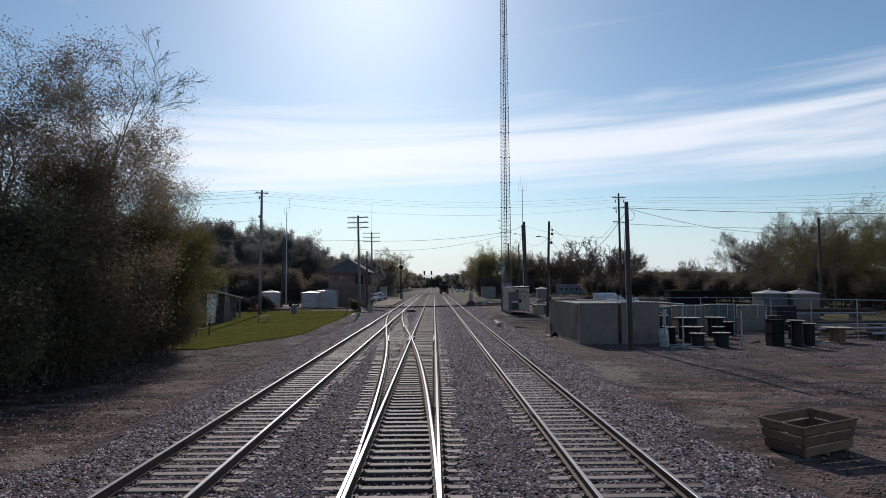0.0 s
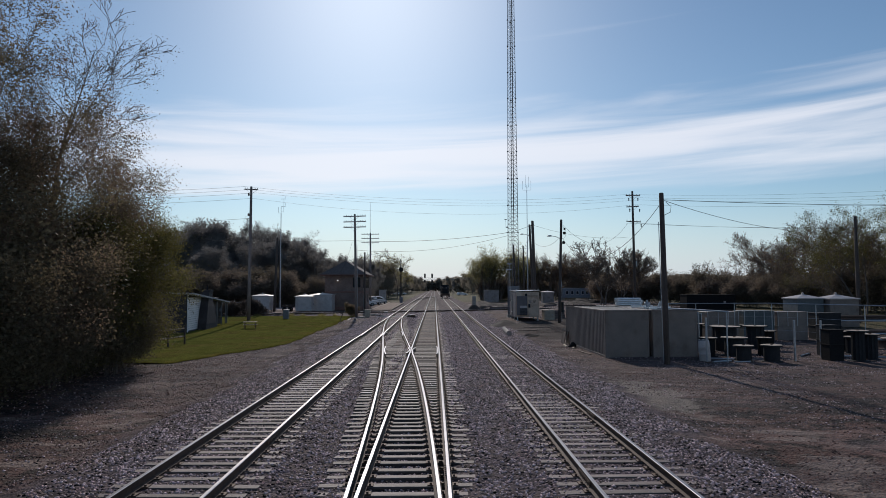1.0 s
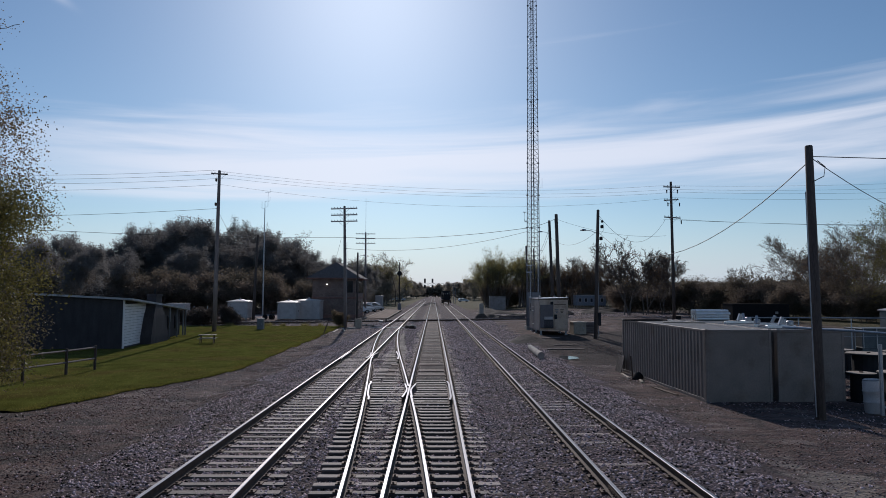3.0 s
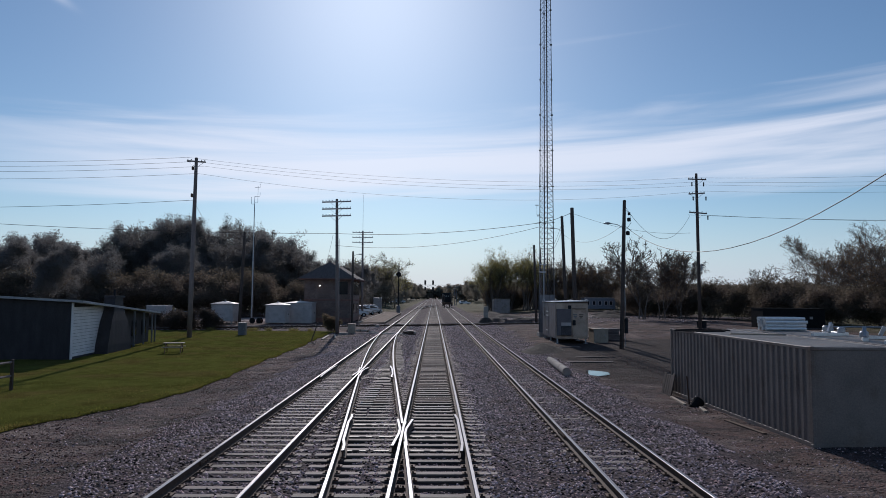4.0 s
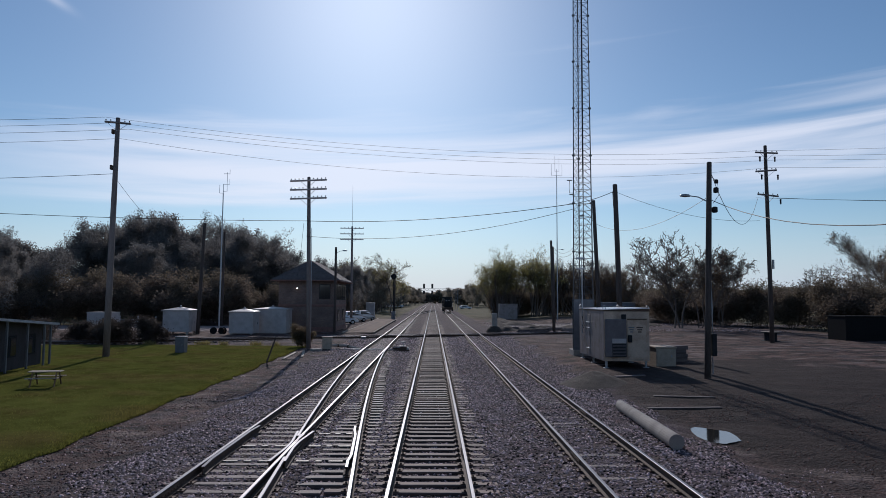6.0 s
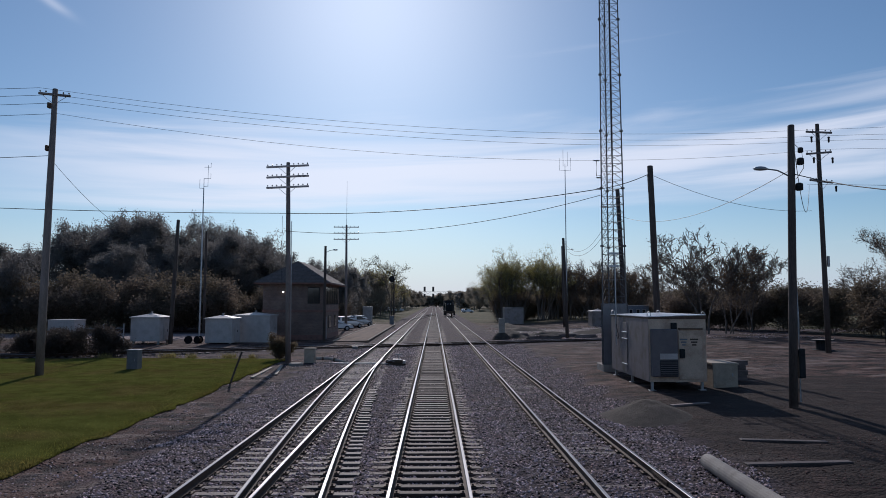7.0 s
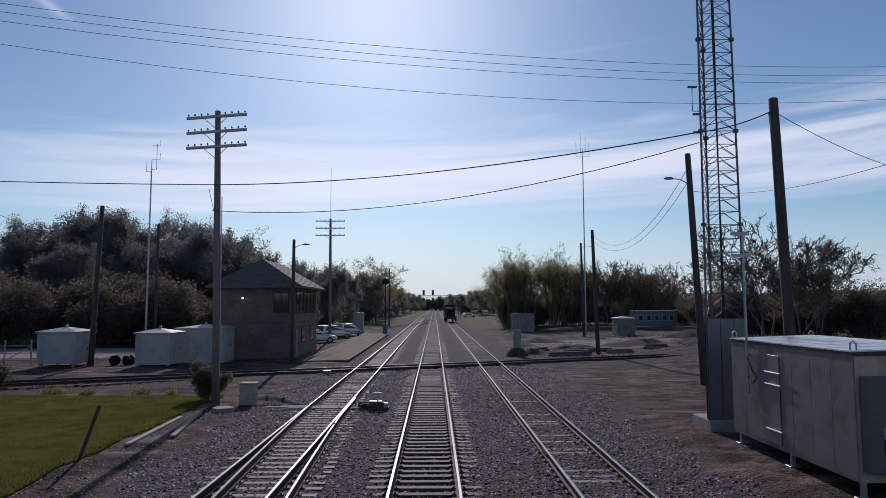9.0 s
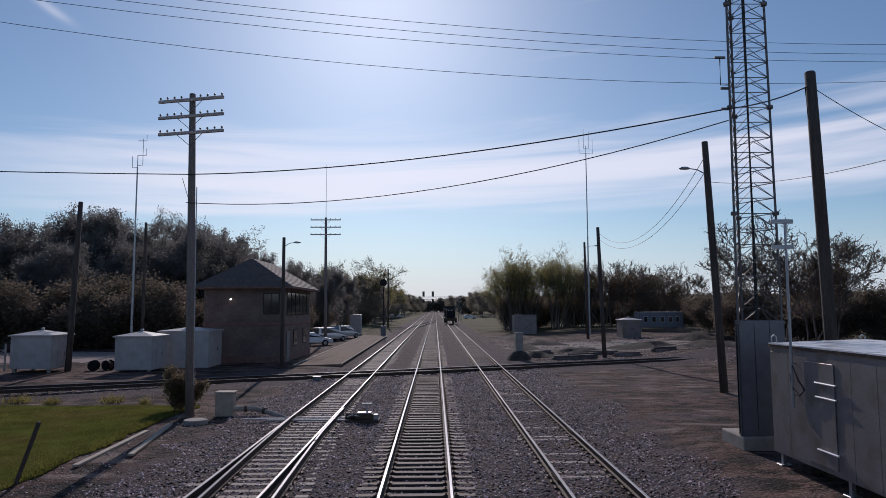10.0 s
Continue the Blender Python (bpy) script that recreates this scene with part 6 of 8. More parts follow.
def signal_tower():
    x0, x1, y0, y1 = -16.8, -10.8, 105, 115
    g, eave, apex = -0.3, 5.45, 7.7
    t = thing("signal_tower", pose(0, 0, 0), "two-storey brown brick railway signal tower with a hipped roof", "signal tower")
    bk = brick_wall()
    bm = bmesh.new()
    box(bm, x0, x1, y0, y1, g, eave - 0.02)
    part("wall", bm, bk, t)
    bm = bmesh.new()
    box(bm, x0 - 0.06, x1 + 0.06, y0 - 0.06, y1 + 0.06, 2.55, 2.8, 0.03)
    part("string_course", bm, BRICK, t)
    bm = bmesh.new()
    box(bm, x0 - 0.05, x1 + 0.05, y0 - 0.05, y1 + 0.05, g - 0.1, 0.35, 0.03)
    part("plinth", bm, BRICK, t)
    # hipped roof with overhang, its courses as thin steps
    ov = 0.75
    cx, cy = (x0 + x1) / 2, (y0 + y1) / 2
    ridge = 3.2
    n = 16
    bm = bmesh.new()
    prev = None
    for k in range(n + 1):
        u = k / n
        hx = (1 - u) * ((x1 - x0) / 2 + ov) + u * 0.05
        hy = (1 - u) * ((y1 - y0) / 2 + ov) + u * ridge
        z = eave + u * (apex - eave)
        for dz in ((0.0, 0.03) if k < n else (0.0,)):
            ring = [bm.verts.new((cx + a * hx, cy + b * hy, z + dz)) for a, b in ((-1, -1), (1, -1), (1, 1), (-1, 1))]
            if prev:
                for i in range(4):
                    bm.faces.new((prev[i], prev[(i + 1) % 4], ring[(i + 1) % 4], ring[i]))
            prev = ring
    bm.faces.new(prev)
    part("roof", bm, SHINGLE, t)
    bm = bmesh.new()
    box(bm, x0 - ov, x1 + ov, y0 - ov, y1 + ov, eave - 0.14, eave - 0.004, 0.02)
    part("eave_board", bm, BRICK, t)

    def window(nx, at_, w, z0, z1, name="window", panes=2):
        """A window on the side (nx) or front wall."""
        bm = bmesh.new()
        if nx:
            box(bm, x1 - 0.02, x1 + 0.05, at_ - w, at_ + w, z0, z1, 0.01)
        else:
            box(bm, at_ - w, at_ + w, y0 - 0.05, y0 + 0.02, z0, z1, 0.01)
        fr = part(name, bm, DARK, t)
        for k in range(panes):
            a = at_ - w + 0.06 + k * (2 * w - 0.06) / panes
            b_ = a + (2 * w - 0.06) / panes - 0.06
            bm = bmesh.new()
            if nx:
                box(bm, x1 + 0.051, x1 + 0.058, a, b_, z0 + 0.07, z1 - 0.07)
            else:
                box(bm, a, b_, y0 - 0.058, y0 - 0.051, z0 + 0.07, z1 - 0.07)
            part("pane", bm, GLASS_DARK, fr)

    window(False, x1 - 1.0, 0.6, 3.4, 5.0)
    for k in range(6):
        window(True, y0 + 1.2 + k * 1.5, 0.6, 3.3, 5.1)
    for at_ in (y0 + 3.6, y0 + 7.4):
        window(True, at_, 0.6, 0.9, 2.2)
    bm = bmesh.new()
    box(bm, x1 - 0.02, x1 + 0.06, y0 + 0.6, y0 + 1.6, g + 0.1, 2.1, 0.01)
    part("door", bm, GREY, t)
    bm = bmesh.new()
    box(bm, x0 + 1.95, x0 + 2.1, y0 - 0.16, y0, 4.5, 4.65, 0.02)
    lf_ = part("flood_lamp", bm, GREY, t)
    bm = bmesh.new()
    lathe(bm, [(0.03, -0.05), (0.07, 0), (0.05, 0.06)], 10, (x0 + 2.02, y0 - 0.2, 4.52))
    part("bulb", bm, LAMP_WHITE, lf_, "small lit lamp")


def brick_wall():
    m = bpy.data.materials.new("brick_masonry")
    m.use_nodes = True
    n, l = m.node_tree.nodes, m.node_tree.links
    b = n["Principled BSDF"]
    b.inputs["Roughness"].default_value = 0.88
    tc, mp, br = n.new("ShaderNodeTexCoord"), n.new("ShaderNodeVectorMath"), n.new("ShaderNodeTexBrick")
    sp, cb = n.new("ShaderNodeSeparateXYZ"), n.new("ShaderNodeCombineXYZ")
    l.new(tc.outputs["Object"], sp.inputs[0])
    ad = n.new("ShaderNodeMath")
    l.new(sp.outputs[0], ad.inputs[0])
    l.new(sp.outputs[1], ad.inputs[1])
    l.new(ad.outputs[0], cb.inputs[0])
    l.new(sp.outputs[2], cb.inputs[1])
    l.new(cb.outputs[0], br.inputs["Vector"])
    br.inputs["Scale"].default_value = 1.0
    br.inputs["Brick Width"].default_value, br.inputs["Row Height"].default_value, br.inputs["Mortar Size"].default_value = 0.215, 0.075, 0.008
    br.inputs["Color1"].default_value, br.inputs["Color2"].default_value, br.inputs["Mortar"].default_value = (0.2, 0.125, 0.1, 1), (0.135, 0.085, 0.07, 1), (0.26, 0.22, 0.2, 1)
    ns = n.new("ShaderNodeTexNoise")
    ns.inputs["Scale"].default_value = 0.9
    ns.inputs["Detail"].default_value = 6
    l.new(tc.outputs["Object"], ns.inputs["Vector"])
    mr = n.new("ShaderNodeMapRange")
    mr.inputs[1].default_value, mr.inputs[2].default_value, mr.inputs[3].default_value, mr.inputs[4].default_value = 0.3, 0.7, 0.75, 1.2
    l.new(ns.outputs["Fac"], mr.inputs[0])
    mu = n.new("ShaderNodeMixRGB")
    mu.blend_type = "MULTIPLY"
    mu.inputs[0].default_value = 1
    l.new(br.outputs["Color"], mu.inputs[1])
    l.new(mr.outputs[0], mu.inputs[2])
    l.new(mu.outputs[0], b.inputs["Base Color"])
    bp = n.new("ShaderNodeBump")
    bp.inputs["Strength"].default_value, bp.inputs["Distance"].default_value, bp.invert = 0.5, 0.008, True
    l.new(br.outputs["Fac"], bp.inputs["Height"])
    l.new(bp.outputs[0], b.inputs["Normal"])
    return m


signal_tower()

# pale gravel road behind the sheds
rv, rf = [], []
for k in range(41):
    x = -58 + 1.0 * k
    for q in (-6.2, -5.2, 5.2, 6.2):
        y = 111.5 + 0.06 * (x + 40) + q + 0.25 * noise.noise((x * 0.3, q, 0))
        rv.append((x, y, ground_z(x, y) + (0.03 if abs(q) < 6 else 0.006)))
for k in range(40):
    for q in range(3):
        rf.append((k * 4 + q, k * 4 + 4 + q, k * 4 + 5 + q, k * 4 + 1 + q))
PALE_GRAVEL = material("pale_gravel", (0.36, 0.28, 0.26), 0.95, var=0.2, scale=1.5, fine=30, bump=0.5, second=(0.22, 0.18, 0.16), second_at=0.55, spec=0.1)
tagged(new("road", arrays_mesh("road", np.array(rv), np.array(rf), PALE_GRAVEL)), "pale pinkish gravel road behind the sheds", "road", kind="structure")

# platform of boards beside the far track
pf = thing("track_platform", pose(0, 0, 0), "low brown plank platform beside the track", "platform")
bm = bmesh.new()
vs = [(-9.2, 101.4), (-6.25, 102.3), (-6.45, 149), (-9.7, 152)]
lo = [bm.verts.new((x, y, -0.35)) for x, y in vs]
hi = [bm.verts.new((x, y, -0.06)) for x, y in vs]
bm.faces.new(hi)
for i in range(4):
    bm.faces.new((lo[i], lo[(i + 1) % 4], hi[(i + 1) % 4], hi[i]))
DECK = material("brown_decking", (0.2, 0.142, 0.112), 0.9, spec=0.1, var=0.2, scale=3, fine=30, bump=0.3, second=(0.15, 0.11, 0.088), second_at=0.58, stretch=(1, 0.1, 1))
part("deck", bm, DECK, pf)
for s in (0, 1):
    bm = bmesh.new()
    a, b_ = ((-9.3, 101.3), (-9.8, 152)) if s == 0 else ((-6.2, 102.2), (-6.4, 149.2))
    rod(bm, (*a, -0.05), (*b_, -0.05), 0.07, None, 4)
    part("edge_board", bm, PALE_PLANK, pf)


# white-sided house by the lawn
def lawn_house():
    t = thing("lawn_house", pose(-20.7, 56.9, -0.5, 0, 0, 5.2), "low white-sided house with a sloping overhanging roof by the lawn", "house")
    L, W = 13.2, 9.0
    near, far = 3.3, 2.35                        # wall heights at the two ends

    def slab(bm, x0, x1, y0, y1, z0, za, zb, rise):
        vs = [(x0, y0, z0), (x1, y0, z0), (x1, y1, z0), (x0, y1, z0), (x0, y0, za + rise), (x1, y0, za), (x1, y1, zb), (x0, y1, zb + rise)]
        v = [bm.verts.new(p) for p in vs]
        for f in ((0, 3, 2, 1), (4, 5, 6, 7), (0, 1, 5, 4), (1, 2, 6, 5), (2, 3, 7, 6), (3, 0, 4, 7)):
            bm.faces.new([v[i] for i in f])

    bm = bmesh.new()
    slab(bm, -W, 0, 0, L, -0.2, near, far, 0.5)
    # shade below the porch roof is put into this wall's colour
    part("wall", bm, HOUSE_SHADED, t)
    for k in range(15):                          # clapboards on the lawn side
        z = 0.2 + k * 0.19
        bm = bmesh.new()
        box(bm, 0.001, 0.022, 0.0, 4.4, z, z + 0.175, 0.004)
        part("clapboard", bm, HOUSE_WHITE, t)
    bm = bmesh.new()
    box(bm, -0.02, 0.05, -0.05, 0.14, -0.1, near, 0.01)
    part("corner_board", bm, HOUSE_WHITE, t, "bright white corner board")
    bm = bmesh.new()
    v = [bm.verts.new(p) for p in [(-W - 0.3, -0.3, near + 0.52), (0.7, -0.3, near), (0.7, L + 0.5, far - 0.04), (-W - 0.3, L + 0.5, far + 0.5)]]
    w = [bm.verts.new(p.co + Vector((0, 0, 0.13))) for p in v]
    bm.faces.new(w)
    bm.faces.new(v[::-1])
    for i in range(4):
        bm.faces.new((v[i], v[(i + 1) % 4], w[(i + 1) % 4], w[i]))
    part("roof", bm, ROOFING, t)
    for y in (6.6, 8.6, 10.6, 12.4, 13.1):
        bm = bmesh.new()
        box(bm, 0.45, 0.55, y - 0.05, y + 0.05, -0.1, near + (far - near) * y / L - 0.02, 0.008)
        part("porch_post", bm, GREY, t)
    for y in (6.0, 8.0, 10.0, 12.0):
        bm = bmesh.new()
        box(bm, 0.001, 0.06, y - 0.45, y + 0.45, 0.8, 1.9, 0.01)
        w_ = part("window", bm, DARK, t)
        bm = bmesh.new()
        box(bm, 0.061, 0.068, y - 0.38, y + 0.38, 0.88, 1.82)
        part("pane", bm, GLASS_DARK, w_)
    bm = bmesh.new()
    prev = None
    for z, y0_, y1_, out in ((-0.2, 3.2, 7.3, 0.8), (0.6, 3.3, 7.2, 0.8), (2.1, 3.9, 6.6, 0.75), (2.7, 4.35, 5.95, 0.7), (near + 0.25, 4.5, 5.8, 0.68), (near + 0.25, 4.4, 5.9, 0.76), (near + 0.4, 4.4, 5.9, 0.76)):
        ring = [bm.verts.new(p) for p in ((0.03, y0_, z), (out, y0_, z), (out, y1_, z), (0.03, y1_, z))]
        if prev:
            for i in range(4):
                bm.faces.new((prev[i], prev[(i + 1) % 4], ring[(i + 1) % 4], ring[i]))
        prev = ring
    bm.faces.new(prev)
    ch = part("chimney", bm, HOUSE_SHADED, t, "dark chimney against the wall")
    bm = bmesh.new()
    rod(bm, (0.4, 5.1, near + 0.38), (0.4, 5.1, near + 0.8), 0.06, None, 8)
    part("flue", bm, DARK, ch)


# near-black base colour paints in the shade on walls and chimney
HOUSE_SHADED = material("shaded_house_wall", (0.05, 0.045, 0.05), 0.85, var=0.25, scale=3, fine=30, bump=0.3, stretch=(1, 1, 0.3))
HOUSE_WHITE = material("white_clapboard_paint", (0.78, 0.76, 0.77), 0.6, var=0.1, scale=2, fine=30, bump=0.05)
ROOFING = material("pale_roofing", (0.42, 0.41, 0.42), 0.7, var=0.2, scale=2, fine=25, bump=0.2)
lawn_house()


def picnic_table(x, y, turn):
    t = thing("picnic_table", pose(x, y, ground_z(x, y) + 0.05, 0, 0, turn), "weathered wooden picnic table on the lawn", "picnic table")
    for k in range(5):
        bm = bmesh.new()
        box(bm, -0.95, 0.95, -0.37 + k * 0.15, -0.24 + k * 0.15, 0.72, 0.76, 0.006)
        part("top_board", bm, PALE_PLANK, t)
    for s in (-1, 1):
        for k in range(2):
            bm = bmesh.new()
            box(bm, -0.95, 0.95, s * 0.7 - 0.13 + k * 0.14, s * 0.7 - 0.01 + k * 0.14, 0.43, 0.47, 0.006)
            part("bench_board", bm, PALE_PLANK, t)
        for q in (-1, 1):
            bm = bmesh.new()
            rod(bm, (s * 0.7, q * 0.62, 0), (s * 0.7, q * 0.22, 0.73), 0.045, None, 4)
            part("leg", bm, PLANK, t)
        bm = bmesh.new()
        box(bm, s * 0.7 - 0.02, s * 0.7 + 0.02, -0.78, 0.78, 0.36, 0.44, 0.005)
        part("cross_beam", bm, PLANK, t)
    t.scale = (0.66, 0.75, 0.85)
    return t


tb = picnic_table(-16.5, 61.2, 12)
small_box("electrical_cabinet", -17.0, -16.4, 76.7, 77.3, 1.15, GREY, "grey electrical cabinet standing on the lawn", "cabinet")
mk = thing("marker_post", pose(-9.75, 71.8, ground_z(-9.75, 71.8), 3, 20, 0), "thin dark leaning marker post at the lawn's edge", "marker post")
bm = bmesh.new()
box(bm, -0.04, 0.04, -0.04, 0.04, -0.3, 1.62, 0.008)
part("post_bar", bm, POLE, mk)
for x, y, turn, ln, lab in ((-9.25, 75.8, 93, 5.0, "long pale board lying at the lawn's edge"), (-8.6, 76.9, 99.5, 5.0, "long weathered timber edging beside the lawn")):
    d = thing("loose_board", pose(x, y, ground_z(x, y) + 0.06, 0, 0, turn), lab, "board")
    bm = bmesh.new()
    box(bm, -ln / 2, ln / 2, -0.08, 0.08, -0.05, 0.02, 0.008)
    part("board", bm, PALE_PLANK, d)

# switch gear by the crossover's far end
sm = thing("switch_box", pose(-7.7, 81.4, ground_z(-7.7, 81.4)), "pale grey switch control box on a stand beside the track", "switch box")
bm = bmesh.new()
box(bm, -0.33, 0.33, -0.25, 0.25, -0.05, 0.85, 0.03)
part("box_body", bm, PALE_PLANK, sm)
bm = bmesh.new()
box(bm, -0.37, 0.37, -0.29, 0.29, 0.85, 0.92, 0.02)
part("lid", bm, PALE_PLANK, sm)
lid = thing("round_cover", pose(-8.2, 79.6, ground_z(-8.2, 79.6)), "round pale concrete pit cover", "pit cover")
bm = bmesh.new()
lathe(bm, [(0.42, -0.1), (0.42, 0.14), (0.4, 0.16)], 20)
part("cover_ring", bm, CONCRETE, lid)
sw = thing("switch_machine", pose(-2.1, 79.6, -0.2), "low switch machine with white covers and throw rods", "switch machine")
bm = bmesh.new()
box(bm, -0.75, 0.5, -0.3, 0.3, -0.06, 0.06, 0.015)
part("base_plate", bm, IRON, sw)
bm = bmesh.new()
box(bm, -0.35, 0.3, -0.22, 0.22, 0.06, 0.27, 0.03)
part("gear_case", bm, IRON, sw)
bm = bmesh.new()
rod(bm, (-0.72, 0.02, 0.17), (-0.36, 0.02, 0.17), 0.12, None, 14)
part("motor", bm, IRON, sw)
bm = bmesh.new()
box(bm, -0.3, 0.22, -0.2, 0.18, 0.275, 0.32, 0.015)
part("cover", bm, WHITE, sw, "white painted cover")
bm = bmesh.new()
box(bm, 0.24, 0.46, -0.16, 0.12, 0.06, 0.24, 0.02)
part("junction_case", bm, WHITE, sw, "white painted case")
bm = bmesh.new()
rod(bm, (0.05, 0, 0.31), (0.05, 0, 0.56), 0.035, 0.03, 8)
part("spindle", bm, WHITE, sw)
bm = bmesh.new()
box(bm, -0.14, 0.24, -0.05, 0.05, 0.55, 0.63, 0.015)
part("target", bm, WHITE, sw, "white target plate")
bm = bmesh.new()
chain(bm, [(-0.2, -0.24, 0.2), (-0.45, -0.34, 0.26), (-0.62, -0.36, 0.2)], 0.022, 6)
part("hand_lever", bm, GALV, sw)
for y, r, x1_ in ((0.1, 0.04, -4.4), (-0.18, 0.03, -3.5), (0.42, 0.03, -3.9)):
    bm = bmesh.new()
    rod(bm, (-0.6, y, 0.06), (x1_, y, 0.06), r, None, 6)
    part("throw_rod", bm, WHITE, sw)
for x in (-1.05, -2.65):
    bm = bmesh.new()
    box(bm, x - 0.22, x + 0.22, -0.28, 0.5, -0.0, 0.045, 0.01)
    part("slide_plate", bm, PLATE_STEEL, sw)
pp = thing("pipe_run", pose(0, 0, 0), "thick grey conduit running from the switch box to the track", "pipe")
bm = bmesh.new()
chain(bm, [(-7.3, 81.2, 0.02), (-6.5, 81.35, 0.0), (-5.9, 80.95, -0.08), (-5.1, 80.3, -0.2)], 0.1, 8)
part("pipe", bm, CONCRETE, pp)
for a, b in (((-6.95, 81.27, 0.01), (-6.85, 81.3, 0.01)), ((-6.15, 81.1, -0.04), (-6.05, 81.05, -0.05))):
    bm = bmesh.new()
    rod(bm, a, b, 0.13, None, 10)
    part("coupling", bm, IRON, pp)
for x, y, w, h, lab in ((-6.3, 93.4, 0.4, 0.25, "low grey junction box on the ballast"),):
    small_box("junction_box", x - w / 2, x + w / 2, y - w / 2, y + w / 2, h, GREY, lab, "junction box", 0.04)


# ---- line signals ----
def signal_head(t, x, y, z, n, r=0.2):
    bm = bmesh.new()
    box(bm, x - r * 1.15, x + r * 1.15, y - 0.05, y + 0.12, z, z + n * 0.5, 0.03)
    hd = part("signal_head", bm, DARK, t)
    for k in range(n):
        bm = bmesh.new()
        lathe(bm, [(r * 0.55, 0), (r * 0.6, 0.01), (r * 0.5, 0.03)], 12)
        for v in bm.verts:
            v.co = Vector((x + v.co.x, y - 0.06 - v.co.z, z + 0.25 + k * 0.5 + v.co.y))
        part("lens", bm, GLASS_DARK, hd)


sg = thing("searchlight_signal", pose(-7.0, 150.5, ground_z(-7.0, 150.5)), "tall dark mast signal with a round target", "railway signal")
bm = bmesh.new()
rod(bm, (0, 0, -0.2), (0, 0, 8.0), 0.09, 0.07, 8)
part("signal_mast", bm, DARK, sg)
bm = bmesh.new()
rod(bm, (0, -0.12, 7.65), (0, -0.06, 7.65), 0.5, None, 20)
part("target_disc", bm, DARK, sg)
bm = bmesh.new()
rod(bm, (0, -0.3, 7.65), (0, -0.12, 7.65), 0.14, 0.16, 12)
part("signal_lamp", bm, DARK, sg)
bm = bmesh.new()
box(bm, -0.35, 0.35, -0.3, 0.3, -0.1, 1.5, 0.04)
part("signal_case", bm, GREY, sg)

gt = thing("signal_bridge", pose(0, 248, -0.25), "cantilever signal bridge with two dark signal heads", "railway signal")
bm = bmesh.new()
for x in (7.2, 7.9):
    rod(bm, (x, 0, -0.2), (x, 0, 7.2), 0.08, None, 6)
for k in range(7):
    rod(bm, (7.2, 0, k), (7.9, 0, k + 1), 0.03, None, 4)
part("bridge_post", bm, GREY, gt)
bm = bmesh.new()
for z in (6.5, 7.2):
    rod(bm, (-4.2, 0, z), (7.9, 0, z), 0.06, None, 6)
for k in range(16):
    a = -4.2 + k * 0.75
    rod(bm, (a, 0, 6.5 if k % 2 else 7.2), (a + 0.75, 0, 7.2 if k % 2 else 6.5), 0.03, None, 4)
part("bridge_truss", bm, GREY, gt)
for x in (-0.25, -2.95):
    signal_head(gt, x, -0.1, 7.3, 3, 0.28)
    signal_head(gt, x, -0.1, 5.5, 2, 0.28)


# ---- locomotive waiting on the side track ----
def locomotive():
    t = thing("locomotive", pose(RT, 211, 0), "dark diesel switcher locomotive waiting on the track", "locomotive")
    bm = bmesh.new()
    box(bm, -1.5, 1.5, 0.4, 14, 1.0, 1.45, 0.04)
    part("frame", bm, DARK, t)
    bm = bmesh.new()
    box(bm, -0.95, 0.95, 1.6, 9.5, 1.45, 3.5, 0.18)
    part("hood", bm, DARK, t)
    bm = bmesh.new()
    box(bm, -1.45, 1.45, 9.5, 12.5, 1.45, 4.2, 0.12)
    cb = part("cab", bm, DARK, t)
    for s in (-1, 1):
        bm = bmesh.new()
        box(bm, s * 1.2 - 0.2, s * 1.2 + 0.2, 9.46, 9.49, 3.0, 3.8, 0.01)
        part("cab_window", bm, GLASS_DARK, cb)
        bm = bmesh.new()
        chain(bm, [(s * 1.35, 0.5, 1.4), (s * 1.35, 0.5, 2.4), (s * 1.35, 9.4, 2.4)], 0.03, 5)
        part("handrail", bm, WHITE, t)
        bm = bmesh.new()
        box(bm, s * 1.25 - 0.25, s * 1.25 + 0.25, 0.3, 0.9, 0.35, 1.4, 0.02)
        part("step", bm, DARK, t)
        bm = bmesh.new()
        rod(bm, (s * 0.35, 1.5, 3.2), (s * 0.35, 1.58, 3.2), 0.12, None, 10)
        part("headlamp", bm, TARP, t)
    bm = bmesh.new()
    box(bm, -1.5, 1.5, 0.15, 0.45, 0.75, 1.45, 0.03)
    part("pilot", bm, IRON, t, "rusty pilot beam")
    bm = bmesh.new()
    box(bm, -0.14, 0.14, -0.35, 0.2, 0.75, 1.0, 0.03)
    part("coupler", bm, IRON, t)
    for y in (2.4, 4.6, 9.6, 11.8):
        for s in (-1, 1):
            bm = bmesh.new()
            rod(bm, (s * 0.68, y, 0.51), (s * 0.82, y, 0.51), 0.5, None, 20)
            part("wheel", bm, IRON, t)


locomotive()


